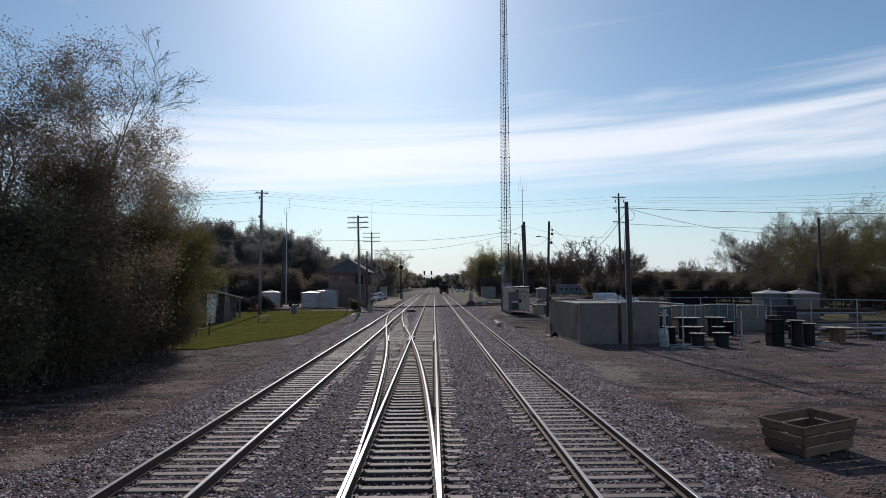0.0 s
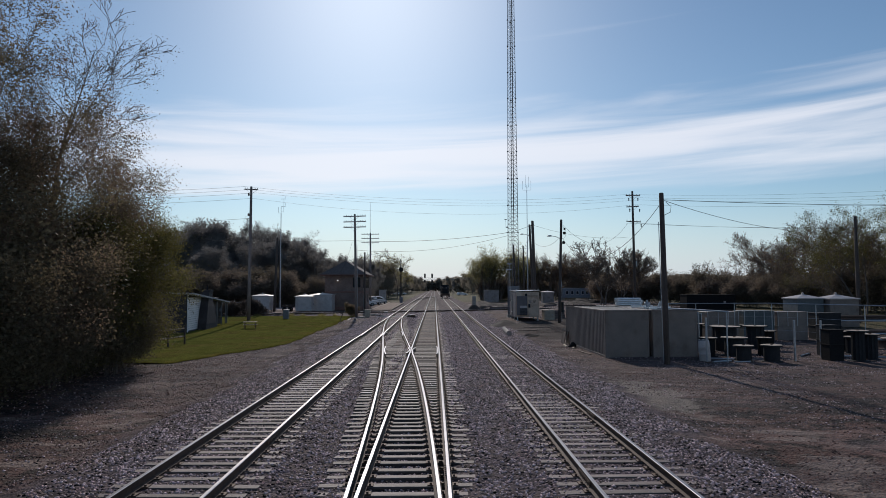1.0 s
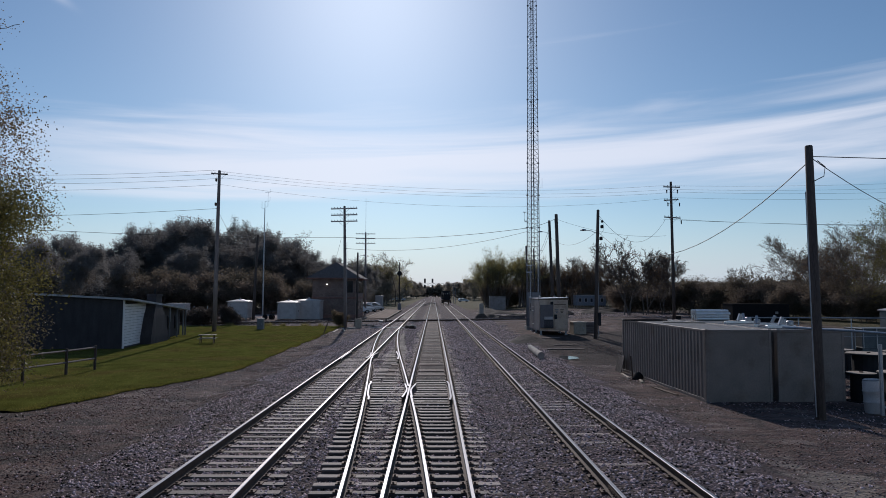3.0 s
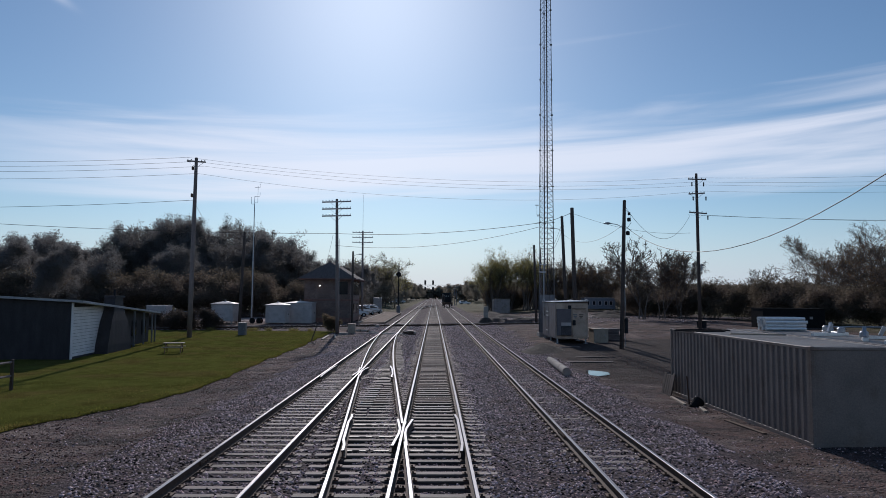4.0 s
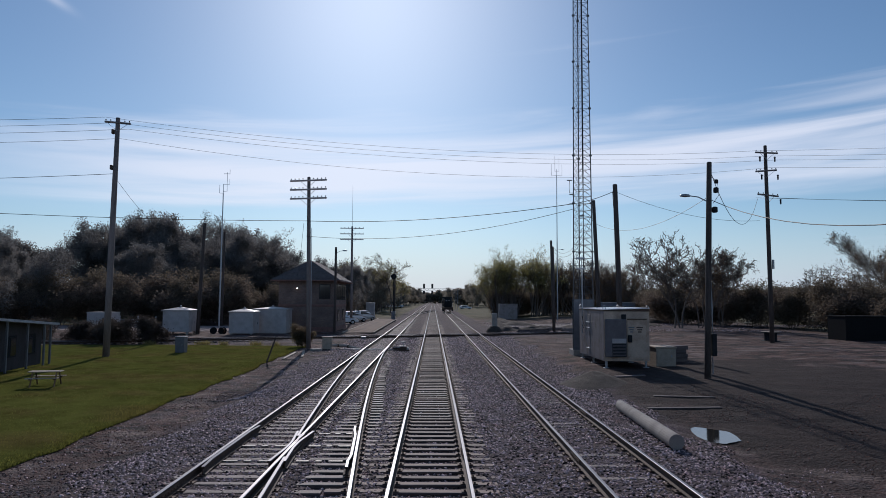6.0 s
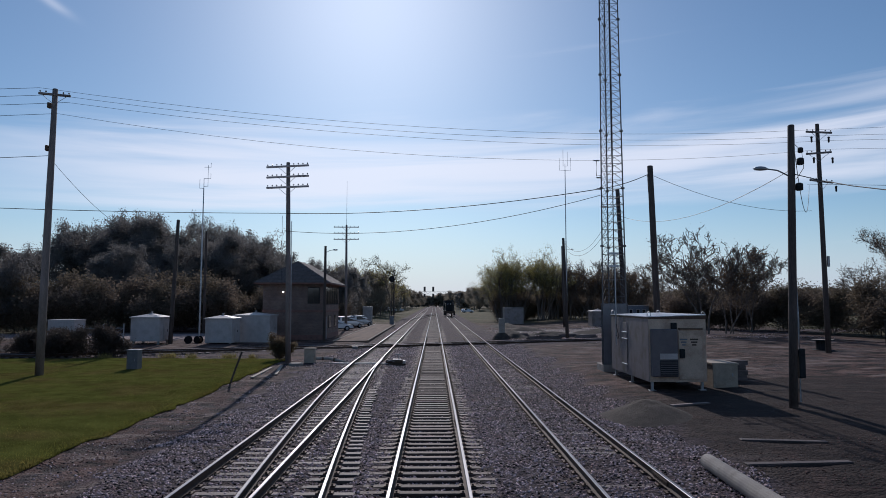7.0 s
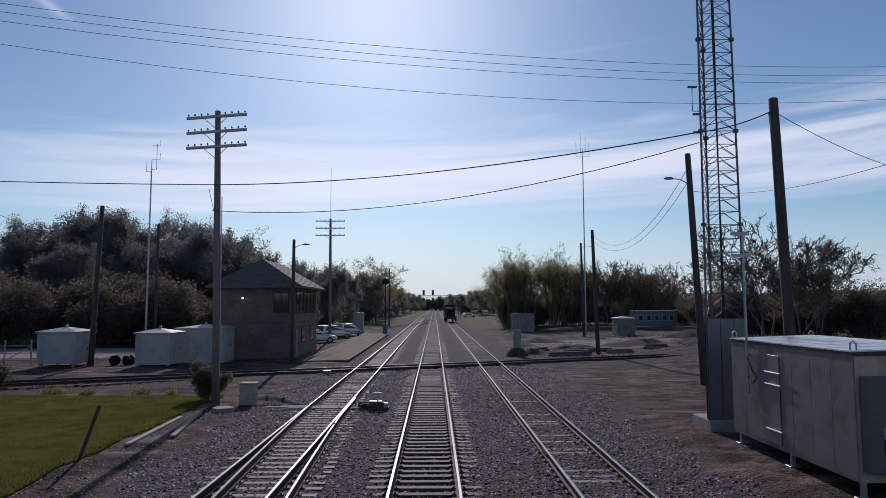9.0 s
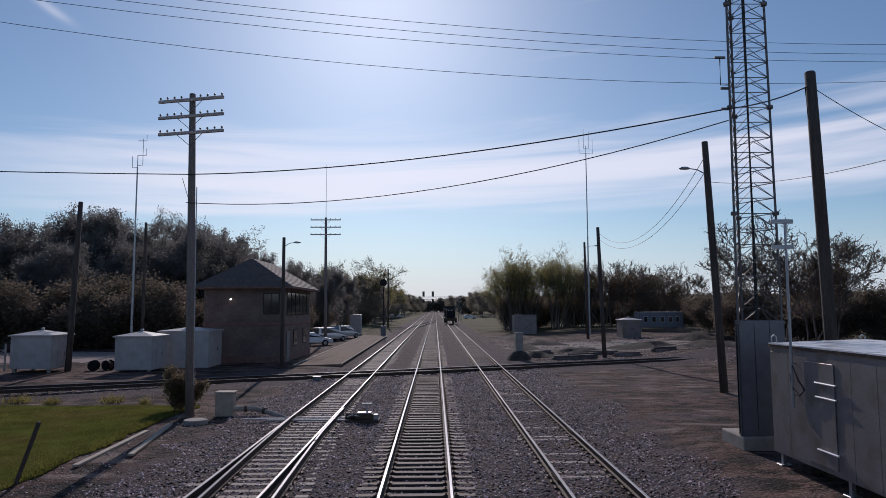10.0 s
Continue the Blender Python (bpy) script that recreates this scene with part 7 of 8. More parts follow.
# ---- parked vehicles ----
def vehicle(m, label, paint, kind="suv"):
    t = thing("parked_car", m, label, "car", "cars parked by the signal tower")
    L, W = 2.3, 0.9
    hood, roof = (0.95, 1.7) if kind == "suv" else (0.85, 1.42)
    if kind == "pickup":
        outline = [(-2.6, 0.4), (-2.6, 1.0), (-0.5, 1.0), (-0.35, 1.75), (0.85, 1.75), (1.35, 1.1), (2.55, 1.02), (2.6, 0.45)]
    else:
        outline = [(-L, 0.35), (-L - 0.05, hood), (-L + 0.25, roof - 0.05), (-L + 0.7, roof), (0.35, roof), (1.1, hood + 0.08), (2.15, hood - 0.12), (L, 0.6), (L, 0.35)]
    bm = bmesh.new()
    prism(bm, outline, -W, W)
    for v in bm.verts:
        if v.co.z > hood + 0.15:
            v.co.y *= 0.82
    bmesh.ops.bevel(bm, geom=list(bm.edges), offset=0.05, segments=2, affect="EDGES")
    part("body", bm, paint, t, smooth=False)
    zr = max(z for _, z in outline)
    for s in (-1, 1):
        bm = bmesh.new()
        a0, a1 = (-0.35, 0.95) if kind == "pickup" else (-L + 0.45, 0.75)
        y = s * (W * 0.9 + 0.03)
        vs = [bm.verts.new(p) for p in ((a0, y + s * 0.03, hood + 0.12), (a1 + 0.2, y + s * 0.03, hood + 0.12), (a1 - 0.3, y - s * 0.07, zr - 0.12), (a0 + 0.1, y - s * 0.07, zr - 0.12))]
        bm.faces.new(vs if s < 0 else vs[::-1])
        bmesh.ops.solidify(bm, geom=bm.faces[:], thickness=0.02)
        part("side_window", bm, GLASS_DARK, t)
        for x in (-1.45, 1.45):
            bm = bmesh.new()
            rod(bm, (x, s * (W - 0.2), 0.33), (x, s * (W + 0.015), 0.33), 0.33, None, 20)
            w = part("wheel", bm, RUBBER, t)
            bm = bmesh.new()
            rod(bm, (x, s * (W - 0.1), 0.33), (x, s * (W + 0.025), 0.33), 0.19, None, 14)
            part("rim", bm, GALV, w)
    x = 1.1 if kind == "pickup" else 0.72
    bm = bmesh.new()
    vs = [bm.verts.new(p) for p in ((x + 0.36, -0.7, hood + 0.14), (x + 0.36, 0.7, hood + 0.14), (x - 0.22, 0.6, zr - 0.06), (x - 0.22, -0.6, zr - 0.06))]
    bm.faces.new(vs)
    bmesh.ops.solidify(bm, geom=bm.faces[:], thickness=0.02)
    part("windscreen", bm, GLASS_DARK, t)
    bx = -2.6 if kind == "pickup" else -L
    for s in (-1, 1):
        bm = bmesh.new()
        box(bm, bx - 0.07, bx + 0.02, s * 0.72 - 0.12, s * 0.72 + 0.12, 0.75, 0.95, 0.02)
        part("tail_lamp", bm, SIGN_RED, t)
        bm = bmesh.new()
        box(bm, 2.22, 2.34, s * 0.65 - 0.15, s * 0.65 + 0.15, 0.62, 0.78, 0.02)
        part("headlight", bm, GLASS_DARK, t)
    return t


for x, y, turn, paint, kind, lab in ((-12.9, 127.0, 14, CAR_WHITE, "sedan", "white car parked beside the signal tower"), (-12.4, 136.0, 48, CAR_SILVER, "suv", "silver station wagon parked beside the tower"),
                                     (-14.6, 132.0, 30, CAR_DARK, "suv", "dark car parked beyond the signal tower"), (-11.6, 143.5, 60, CAR_SILVER, "suv", "silver car parked beyond the signal tower"),
                                     (12.7, 290, 15, CAR_WHITE, "sedan", "white car parked beside the far track"), (-15.5, 322, 20, CAR_WHITE, "pickup", "white pickup parked by the line"),
                                     (-20.5, 330, 40, CAR_SILVER, "suv", "silver car parked by the line"), (-24.5, 318, 30, CAR_DARK, "pickup", "dark pickup parked by the line"),
                                     (-25.5, 345, 10, CAR_WHITE, "pickup", "white truck parked by the line"), (-18.5, 352, 25, CAR_SILVER, "pickup", "silver pickup parked by the line")):
    vehicle(pose(x, y, ground_z(x, y) - 0.01, 0, 0, turn), lab, paint, kind)
small_box("signal_case", -12.6, -11.0, 157.6, 159.0, 3.0, WHITE, "grey signal case with a bright top by the platform", "signal case", 0.35)

# ---- overhead wires ----
UL, UR = (-20.1, 74.0), (25.6, 82.4)
for k, (za, zb, off) in enumerate(((14.75, 15.0, -0.65), (14.45, 14.6, 0.0), (14.1, 14.3, 0.65), (13.45, 13.7, 0.2))):
    wire((UL[0] + off * 0.94, UL[1] - 0.11 + off * 0.34, za), (UR[0] + off * 1.2, UR[1] - 0.12, zb), 1.1 if k < 3 else 1.5, 0.009, group="power line over the tracks")
    wire((UL[0] + off * 0.94, UL[1] - 0.11 + off * 0.34, za), (UL[0] - 48, UL[1] - 6 + off, za - 0.2), 1.0, 0.012, group="power line over the lawn")
    wire((UR[0] + off * 1.2, UR[1] - 0.12, zb), (UR[0] + 52, UR[1] - 34 + off * 1.5, zb - 1), 1.4, 0.009, group="power line over the yard")
for off in (-0.9, 0.0, 0.9):
    wire((UR[0] + off, UR[1] - 0.1, 11.35), (UR[0] + 52, UR[1] - 30 + off * 1.5, 10.4), 1.4, 0.009, group="power line over the yard")
wire((-60, 72, 10.6), (-9.4, 81.2, 9.15), 0.7, 0.02, "thick black cable strung across the tracks", "cables across the tracks")
wire((-9.4, 81.2, 9.15), (8.7, 73.5, 9.45), 0.42, 0.022, "thick black cable strung across the tracks", "cables across the tracks")
wire((-9.4, 81.2, 8.02), (8.75, 73.5, 9.12), 0.82, 0.016, "thin black cable strung across the tracks", "cables across the tracks")
wire((8.7, 73.5, 9.45), (11.75, 74.5, 10.5), 0.12, 0.02, "thick black cable from the mast to the pole", "cables across the tracks")
wire((11.8, 74.5, 10.4), (25.0, 82.4, 9.6), 0.6, 0.012, group="cables across the tracks")
wire((-20.1, 74.0, 11.2), (-70, 66, 10.2), 0.9, 0.016, group="power line over the lawn")
wire((-20.15, 74.0, 11.0), (-23.0, 98.8, 8.6), 1.4, 0.012, group="power line over the lawn")
wire((-23.0, 98.8, 9.5), (-70, 104, 9.0), 1.2, 0.012, group="power line over the lawn")
wire((-9.6, 81.3, 9.0), (-15.0, 105.0, 5.3), 0.9, 0.012, group="cables across the tracks")
wire((12.05, 32.7, 7.6), (12.65, 62.0, 8.0), 2.4, 0.016, "black cable sagging between yard poles", "cables over the yard")
wire((12.05, 32.7, 7.75), (39.4, 60, 8.8), 0.9, 0.014, "black cable over the yard", "cables over the yard")
wire((12.05, 32.7, 7.75), (60, 20, 8.5), 1.2, 0.014, "black cable over the yard", "cables over the yard")
wire((12.65, 62.0, 9.3), (24.9, 82.4, 11.3), 2.2, 0.014, "black cable sagging between yard poles", "cables over the yard")
wire((12.6, 62.0, 8.2), (13.1, 85.3, 9.6), 1.0, 0.012, "black cable sagging between yard poles", "cables over the yard")
wire((13.0, 85.3, 10.9), (13.6, 108.4, 9.9), 2.2, 0.014, "black cable sagging between yard poles", "cables over the yard")
wire((13.0, 85.3, 10.2), (13.6, 108.4, 9.4), 2.0, 0.014, "black cable sagging between yard poles", "cables over the yard")


# ---- trees and brush ----
def skeleton(rng, height, spread, levels, stems, upright, kids=(5, 7, 5, 4), first=0.3):
    """Limbs of a tree as segments (start, end, radius, radius, level) and the twig tips."""
    segs, tips = [], []

    def grow(p, d, length, r, level):
        steps_ = 5 if level < 2 else 3
        pts = [p]
        for i in range(steps_):
            bend = Vector((rng.gauss(0, 1), rng.gauss(0, 1), rng.gauss(0, 0.6) + upright * (0.5 if level else 0.2)))
            d = (d + bend * (0.1 + 0.07 * level)).normalized()
            q = p + d * (length / steps_)
            ra, rb = r * (1 - 0.8 * i / steps_), r * (1 - 0.8 * (i + 1) / steps_)
            segs.append((p, q, ra, rb, level))
            p = q
            pts.append(p)
        if level >= levels:
            tips.extend(pts[1:])
            return
        n = kids[min(level, len(kids) - 1)]
        n = max(2, n + rng.randint(-1, 1))
        for i in range(n):
            u = first + (1 - first) * (i + rng.random()) / n if level == 0 else 0.25 + 0.75 * (i + rng.random()) / n
            k = min(len(pts) - 2, int(u * (len(pts) - 1)))
            start = pts[k].lerp(pts[k + 1], u * (len(pts) - 1) - k)
            axis = (pts[k + 1] - pts[k]).normalized()
            out = Vector((rng.gauss(0, 1), rng.gauss(0, 1), rng.gauss(0, 0.3)))
            out = (out - out.project(axis)).normalized()
            nd = (axis * rng.uniform(0.45, 1.0) + out * spread * rng.uniform(0.6, 1.1) + Vector((0, 0, upright * 0.3))).normalized()
            grow(start, nd, length * rng.uniform(0.42, 0.68) * (1.1 - 0.4 * u), max(0.006, r * (1 - 0.75 * u) * rng.uniform(0.45, 0.65)), level + 1)

    for s in range(stems):
        lean = Vector((rng.gauss(0, 0.22), rng.gauss(0, 0.22), 1)).normalized() if stems > 1 else Vector((rng.gauss(0, 0.05), rng.gauss(0, 0.05), 1)).normalized()
        base = Vector((rng.gauss(0, 0.3 if stems < 8 else 0.9), rng.gauss(0, 0.3 if stems < 8 else 0.9), -0.15)) if stems > 1 else Vector((0, 0, -0.2))
        hh = height * (0.72 if stems > 1 else 0.75) * rng.uniform(0.85, 1.1)
        grow(base, lean, hh, 0.017 * hh / (1 if stems == 1 else 1.5), 0)
    return segs, tips


def limb_mesh(segs, mat, thin=0.0):
    v, f = [], []
    count = 0
    for p, q, a, b, level in segs:
        n = 7 if level == 0 else (5 if level == 1 else 3)
        d = q - p
        turn = d.to_track_quat("Z", "Y").to_matrix()
        ring = [turn @ Vector((math.cos(6.2832 * i / n), math.sin(6.2832 * i / n), 0)) for i in range(n)]
        v += [p + c * max(a, thin) for c in ring] + [q + d * 0.04 + c * max(b, thin) for c in ring]
        for i in range(n):
            f.append((count + i, count + (i + 1) % n, count + n + (i + 1) % n, count + n + i))
        count += 2 * n
    return arrays_mesh("limbs", np.array([tuple(c) for c in v]), np.array(f), mat)


def leaf_mesh(rng, tips, per, reach, size, mat, zmin=0.2, thin_top=0.0, height=1.0):
    """Many small folded leaves about the twigs, in clumps."""
    t = np.array([tuple(p) for p in tips])
    keep = rng.random(len(t)) > thin_top * np.clip((t[:, 2] / height - 0.45) / 0.45, 0, 1)
    t = t[keep]
    n = len(t) * per
    c = np.repeat(t, per, 0) + reach * np.clip(rng.normal(0, 1, (n, 3)), -1.5, 1.5) * np.repeat(rng.uniform(0.5, 1.3, (len(t), 1)), per, 0)
    c = c[c[:, 2] > zmin]
    n = len(c)
    u = rng.normal(0, 1, (n, 3))
    u /= np.linalg.norm(u, axis=1)[:, None]
    w = rng.normal(0, 1, (n, 3))
    w = np.cross(u, w)
    w /= np.linalg.norm(w, axis=1)[:, None]
    s = rng.uniform(*size, (n, 1))
    a, b, d, e = c - u * s, c + w * s * 0.55, c + u * s, c - w * s * 0.55
    v = np.stack([a, b, d, e], 1).reshape(-1, 3)
    f = (np.arange(4)[None] + 4 * np.arange(n)[:, None])
    return arrays_mesh("leaves", v, f, mat)


def make_tree(name, seed, m, height, label, category="tree", spread=0.75, levels=3, stems=1, upright=0.25, per=6, reach=0.25, size=(0.05, 0.1), leaf=None, kids=(5, 7, 5, 4),
              first=0.3, thin_top=0.0, zmin=0.2, twig=0.0):
    rng = random.Random(seed)
    segs, tips = skeleton(rng, height, spread, levels, stems, upright, kids, first)
    top = max(p.z for p in tips)
    k = height / top
    segs = [(p * k, q * k, a, b, lv) for p, q, a, b, lv in segs]
    tips = [p * k for p in tips]
    t = thing(name, m, label, category)
    o = new("trunk", limb_mesh(segs, BARK, twig))
    o.parent = t
    if leaf and per:
        o = new("crown", leaf_mesh(np.random.default_rng(seed), tips, per, reach, size, leaf, zmin, thin_top, height))
        o.parent = t
    return t


def at(x, y, turn=0.0, s=1.0, sx=1.0):
    return pose(x, y, ground_z(x, y) - 0.05, 0, 0, turn) @ Matrix.Diagonal((s * sx, s * sx, s, 1))


def copies(ob, rows, group):
    tagged(ob, group=group)
    for x, y, turn, s, sx in rows:
        c = copy_thing(ob, pose(0, 0, 0))
        c.matrix_basis = at(x, y, turn, s, sx)


# the row of half-bare trees and undergrowth by the track
make_tree("roadside_tree", 3, at(-16.6, 29.5), 18.4, "tall half-bare tree with few leaves on its top", spread=0.58, levels=4, per=19, reach=0.3, size=(0.02, 0.048), leaf=LEAF, kids=(7, 6, 5, 3), first=0.22, thin_top=0.92, upright=0.3, twig=0.012)
make_tree("roadside_tree", 8, at(-19.0, 21.5, 40), 15.0, "leafy tree with thinning brown-green foliage", spread=0.9, levels=4, per=27, reach=0.42, size=(0.026, 0.058), leaf=LEAF, kids=(8, 6, 5, 3), first=0.15, thin_top=0.2, twig=0.01)
make_tree("roadside_tree", 12, at(-13.8, 30.6, 70), 8.2, "leafy tree with yellow-green autumn foliage", spread=0.9, levels=4, per=26, reach=0.42, size=(0.026, 0.058), leaf=LEAF_YELLOW, kids=(8, 6, 5, 3), first=0.05, thin_top=0.45, stems=2)
make_tree("roadside_tree", 14, at(-15.8, 24.5, 200), 12.0, "leafy tree with dull green foliage", spread=0.95, levels=4, per=26, reach=0.42, size=(0.026, 0.058), leaf=LEAF, kids=(8, 6, 5, 3), first=0.06, thin_top=0.2, stems=2)
make_tree("roadside_tree", 17, at(-18.5, 13.5, 120), 13.0, "leafy tree with dull green foliage", spread=0.95, levels=4, per=26, reach=0.42, size=(0.026, 0.058), leaf=LEAF, kids=(8, 6, 5, 3), first=0.08, thin_top=0.2, stems=2)
make_tree("roadside_tree", 19, at(-17.2, 33.5, 10), 12.0, "leafy tree with rusty brown thinning foliage", spread=0.85, levels=4, per=21, reach=0.42, size=(0.026, 0.058), leaf=LEAF, kids=(8, 6, 5, 3), first=0.1, thin_top=0.5, stems=2)
bush = make_tree("undergrowth_shrub", 21, at(-14.6, 25.5), 5.0, "dense olive undergrowth shrub by the dirt bank", "shrub", spread=1.0, levels=3, stems=6, per=20, reach=0.42, size=(0.03, 0.062), leaf=LEAF_SHADE, kids=(7, 6, 4), first=0.05, zmin=0.02)
copies(bush, [(-14.8, 20.5, 80, 1.05, 1.1), (-14.6, 15.5, 160, 1.0, 1.1), (-14.9, 11.0, 220, 1.1, 1.15), (-13.9, 29.6, 300, 0.8, 0.9), (-16.5, 32.5, 30, 1.1, 1.1), (-16.0, 6.5, 30, 1.2, 1.2), (-17.2, 23, 240, 1.5, 1.2),
              (-20.0, 25.0, 190, 1.3, 1.2), (-20.5, 15.5, 100, 1.3, 1.2), (-18.0, 2.0, 130, 1.2, 1.2), (-24, 31, 50, 1.2, 1.3), (-24, 21, 250, 1.4, 1.3), (-30, 33, 75, 1.2, 1.3), (-17.0, 18, 10, 1.5, 1.2),
              (-23, 36, 130, 0.8, 1.2), (-27, 38, 200, 0.8, 1.2), (-15.4, 31.2, 15, 1.15, 1.0), (-16.2, 34.2, 260, 0.9, 1.0), (-17.6, 30.5, 75, 1.4, 1.1), (-15.6, 28.2, 140, 1.2, 1.0)], "undergrowth by the bank")

# woods behind the sheds and the lawn
wood = make_tree("woodland_tree", 31, at(-37, 150), 15.5, "broad dark leafy tree behind the sheds", spread=0.9, levels=3, per=30, reach=0.5, size=(0.085, 0.165), leaf=LEAF_DARK, kids=(11, 7, 5), first=0.06)
wood2 = make_tree("woodland_tree", 33, at(-26, 154, 50), 15.0, "dark leafy tree with a thin ragged top", spread=0.75, levels=3, per=20, reach=0.42, size=(0.08, 0.16), leaf=LEAF_DARK, kids=(11, 7, 5), first=0.06, thin_top=0.6, twig=0.03)
copies(wood, [(-46, 134, 90, 0.78, 1.0), (-58, 124, 200, 0.8, 1.05), (-72, 128, 20, 0.8, 1.2), (-20, 155, 140, 0.72, 0.85), (-15.5, 152, 10, 0.62, 0.75), (-88, 120, 70, 0.8, 1.2), (-50, 106, 33, 0.66, 0.9),
              (-64, 98, 160, 0.62, 0.9), (-40, 150, 33, 0.85, 1.2), (-27, 165, 66, 0.72, 1.0), (-45, 62, 300, 0.5, 0.7), (-56, 76, 15, 0.55, 0.8), (-46, 84, 240, 0.5, 0.8), (-30, 158, 280, 0.8, 0.9),
              (-60, 86, 100, 0.6, 0.9), (-74, 100, 200, 0.65, 1.0), (-16, 168, 45, 0.6, 0.8), (-46, 140, 320, 0.62, 0.8),
              (-67, 172, 15, 1.3, 0.95), (-60, 178, 130, 1.4, 0.95), (-44.5, 176, 70, 1.22, 0.9), (-39, 168, 200, 1.08, 0.95), (-33, 165, 310, 1.0, 0.95), (-28.5, 163, 110, 0.86, 0.9), (-56, 166, 250, 1.15, 1.1),
              (-76, 165, 40, 0.98, 1.2), (-86, 160, 170, 1.02, 1.2), (-97, 158, 290, 1.0, 1.3), (-108, 150, 60, 1.05, 1.3), (-118, 138, 220, 1.0, 1.3), (-104, 120, 15, 0.85, 1.3), (-50, 150, 95, 0.95, 1.2), (-22, 178, 20, 0.75, 1.0), (-56, 158, 35, 1.25, 1.0), (-48, 161, 185, 1.22, 0.95), (-42, 159, 265, 1.08, 1.0), (-35.5, 160, 95, 1.02, 1.0), (-63, 156, 145, 1.15, 1.0), (-72, 150, 225, 0.98, 1.1), (-84, 142, 305, 0.95, 1.2)], "woods behind the sheds")
copies(wood2, [(-33, 152, 10, 1.0, 0.9), (-40, 148, 100, 0.92, 0.9), (-52, 118, 250, 0.72, 1.0), (-66, 114, 50, 0.7, 1.0), (-16, 175, 77, 0.75, 1.0), (-82, 138, 0, 0.9, 1.2), (-22, 153, 160, 0.72, 0.9), (-36, 146, 60, 0.65, 0.9),
               (-50, 170, 30, 1.42, 0.9), (-54, 174, 200, 1.45, 0.85), (-64, 168, 300, 1.38, 0.9), (-70, 176, 90, 1.25, 0.9), (-47, 174, 150, 1.35, 0.85), (-52, 163, 60, 1.36, 0.85), (-59, 164, 240, 1.36, 0.85)], "woods behind the sheds")
conifer = make_tree("conifer", 37, at(-33.5, 172), 17.8, "dark pointed conifer among the woods", spread=0.9, levels=2, per=10, reach=0.3, size=(0.1, 0.2), leaf=LEAF_DARK, kids=(34, 8), first=0.1, upright=0.0)
thinwood = make_tree("bare_tree", 41, at(-11, 205), 15.5, "pale bare spreading tree by the line", spread=0.75, levels=4, per=2, reach=0.4, size=(0.08, 0.14), leaf=LEAF_OLIVE, kids=(6, 6, 5, 3), first=0.25, thin_top=0.6, twig=0.025)
copies(thinwood, [(-15, 225, 60, 0.95, 1.1), (-19, 190, 130, 0.85, 1.0), (-13, 260, 200, 0.85, 1.0), (-17, 178, 250, 0.85, 1.1)], "trees along the line")

# willow-like cluster and thin trees beyond the crossing
clump = make_tree("thinning_tree", 51, at(13.5, 170), 14.8, "yellow-green thinning many-stemmed tree beyond the crossing", spread=0.34, levels=3, stems=11, per=5, reach=0.36, size=(0.06, 0.11), leaf=LEAF_OLIVE, kids=(6, 5, 3), first=0.35, upright=0.5, zmin=4.0, twig=0.015)
copies(clump, [(17.5, 172, 80, 1.03, 1.0), (21.5, 170, 170, 1.02, 1.0), (15.5, 174, 20, 1.0, 1.05), (24.5, 173, 120, 0.95, 1.0)], "trees beyond the crossing")
rusty = make_tree("thinning_tree", 53, at(30, 169), 11.8, "half-bare many-stemmed tree with rusty brown leaves", spread=0.4, levels=3, stems=9, per=2, reach=0.4, size=(0.045, 0.09), leaf=LEAF_RUST, kids=(7, 6, 4), first=0.3, upright=0.5, zmin=2.5, twig=0.022)
copies(rusty, [(27, 172, 60, 1.02, 1.0), (33.5, 170, 150, 1.0, 1.05), (37, 172, 240, 0.95, 1.05), (41, 171, 330, 0.85, 1.0)], "trees beyond the crossing")
twiggy = make_tree("bare_tree", 57, at(44, 190, 20), 12.5, "bare brown twiggy tree beyond the crossing", spread=0.65, levels=4, stems=3, per=1, reach=0.3, size=(0.035, 0.08), leaf=LEAF_RUST, kids=(6, 6, 4, 3), first=0.25, upright=0.45, twig=0.03)
copies(twiggy, [(52, 194, 90, 1.05, 1.0), (58, 188, 200, 1.0, 1.1), (40, 196, 130, 1.1, 1.0), (28.5, 109, 40, 0.92, 1.1), (31.5, 110, 250, 0.8, 1.0), (35, 112, 150, 0.76, 0.8), (39, 124, 10, 0.8, 0.9),
                (66, 136, 210, 0.65, 0.9), (78, 140, 10, 0.7, 1.0), (72, 108, 310, 0.8, 1.1), (90, 150, 95, 0.75, 1.2), (46, 108, 45, 0.6, 0.9), (50, 92, 120, 0.75, 1.0), (54, 80, 300, 0.85, 1.0)], "bare trees beyond the yard")
yard_tree = make_tree("yard_side_tree", 61, at(57, 74, 20), 12.0, "spreading tree with thin yellow-green leaves behind the yard", spread=0.7, levels=4, per=4, reach=0.3, size=(0.035, 0.07), leaf=LEAF_YELLOW, kids=(7, 6, 5, 3), first=0.15, stems=2)
copies(yard_tree, [(48.5, 72, 210, 1.12, 1.0), (53, 75, 20, 1.15, 1.0), (52, 70, 140, 1.0, 1.0), (61, 66, 250, 1.2, 1.1), (57, 57, 30, 1.15, 1.1), (66, 84, 330, 1.1, 1.1), (56, 48, 80, 1.2, 1.1), (60, 90, 190, 0.95, 1.0), (50, 60, 200, 0.9, 1.0), (51, 52, 300, 1.0, 1.0)], "trees behind the yard")

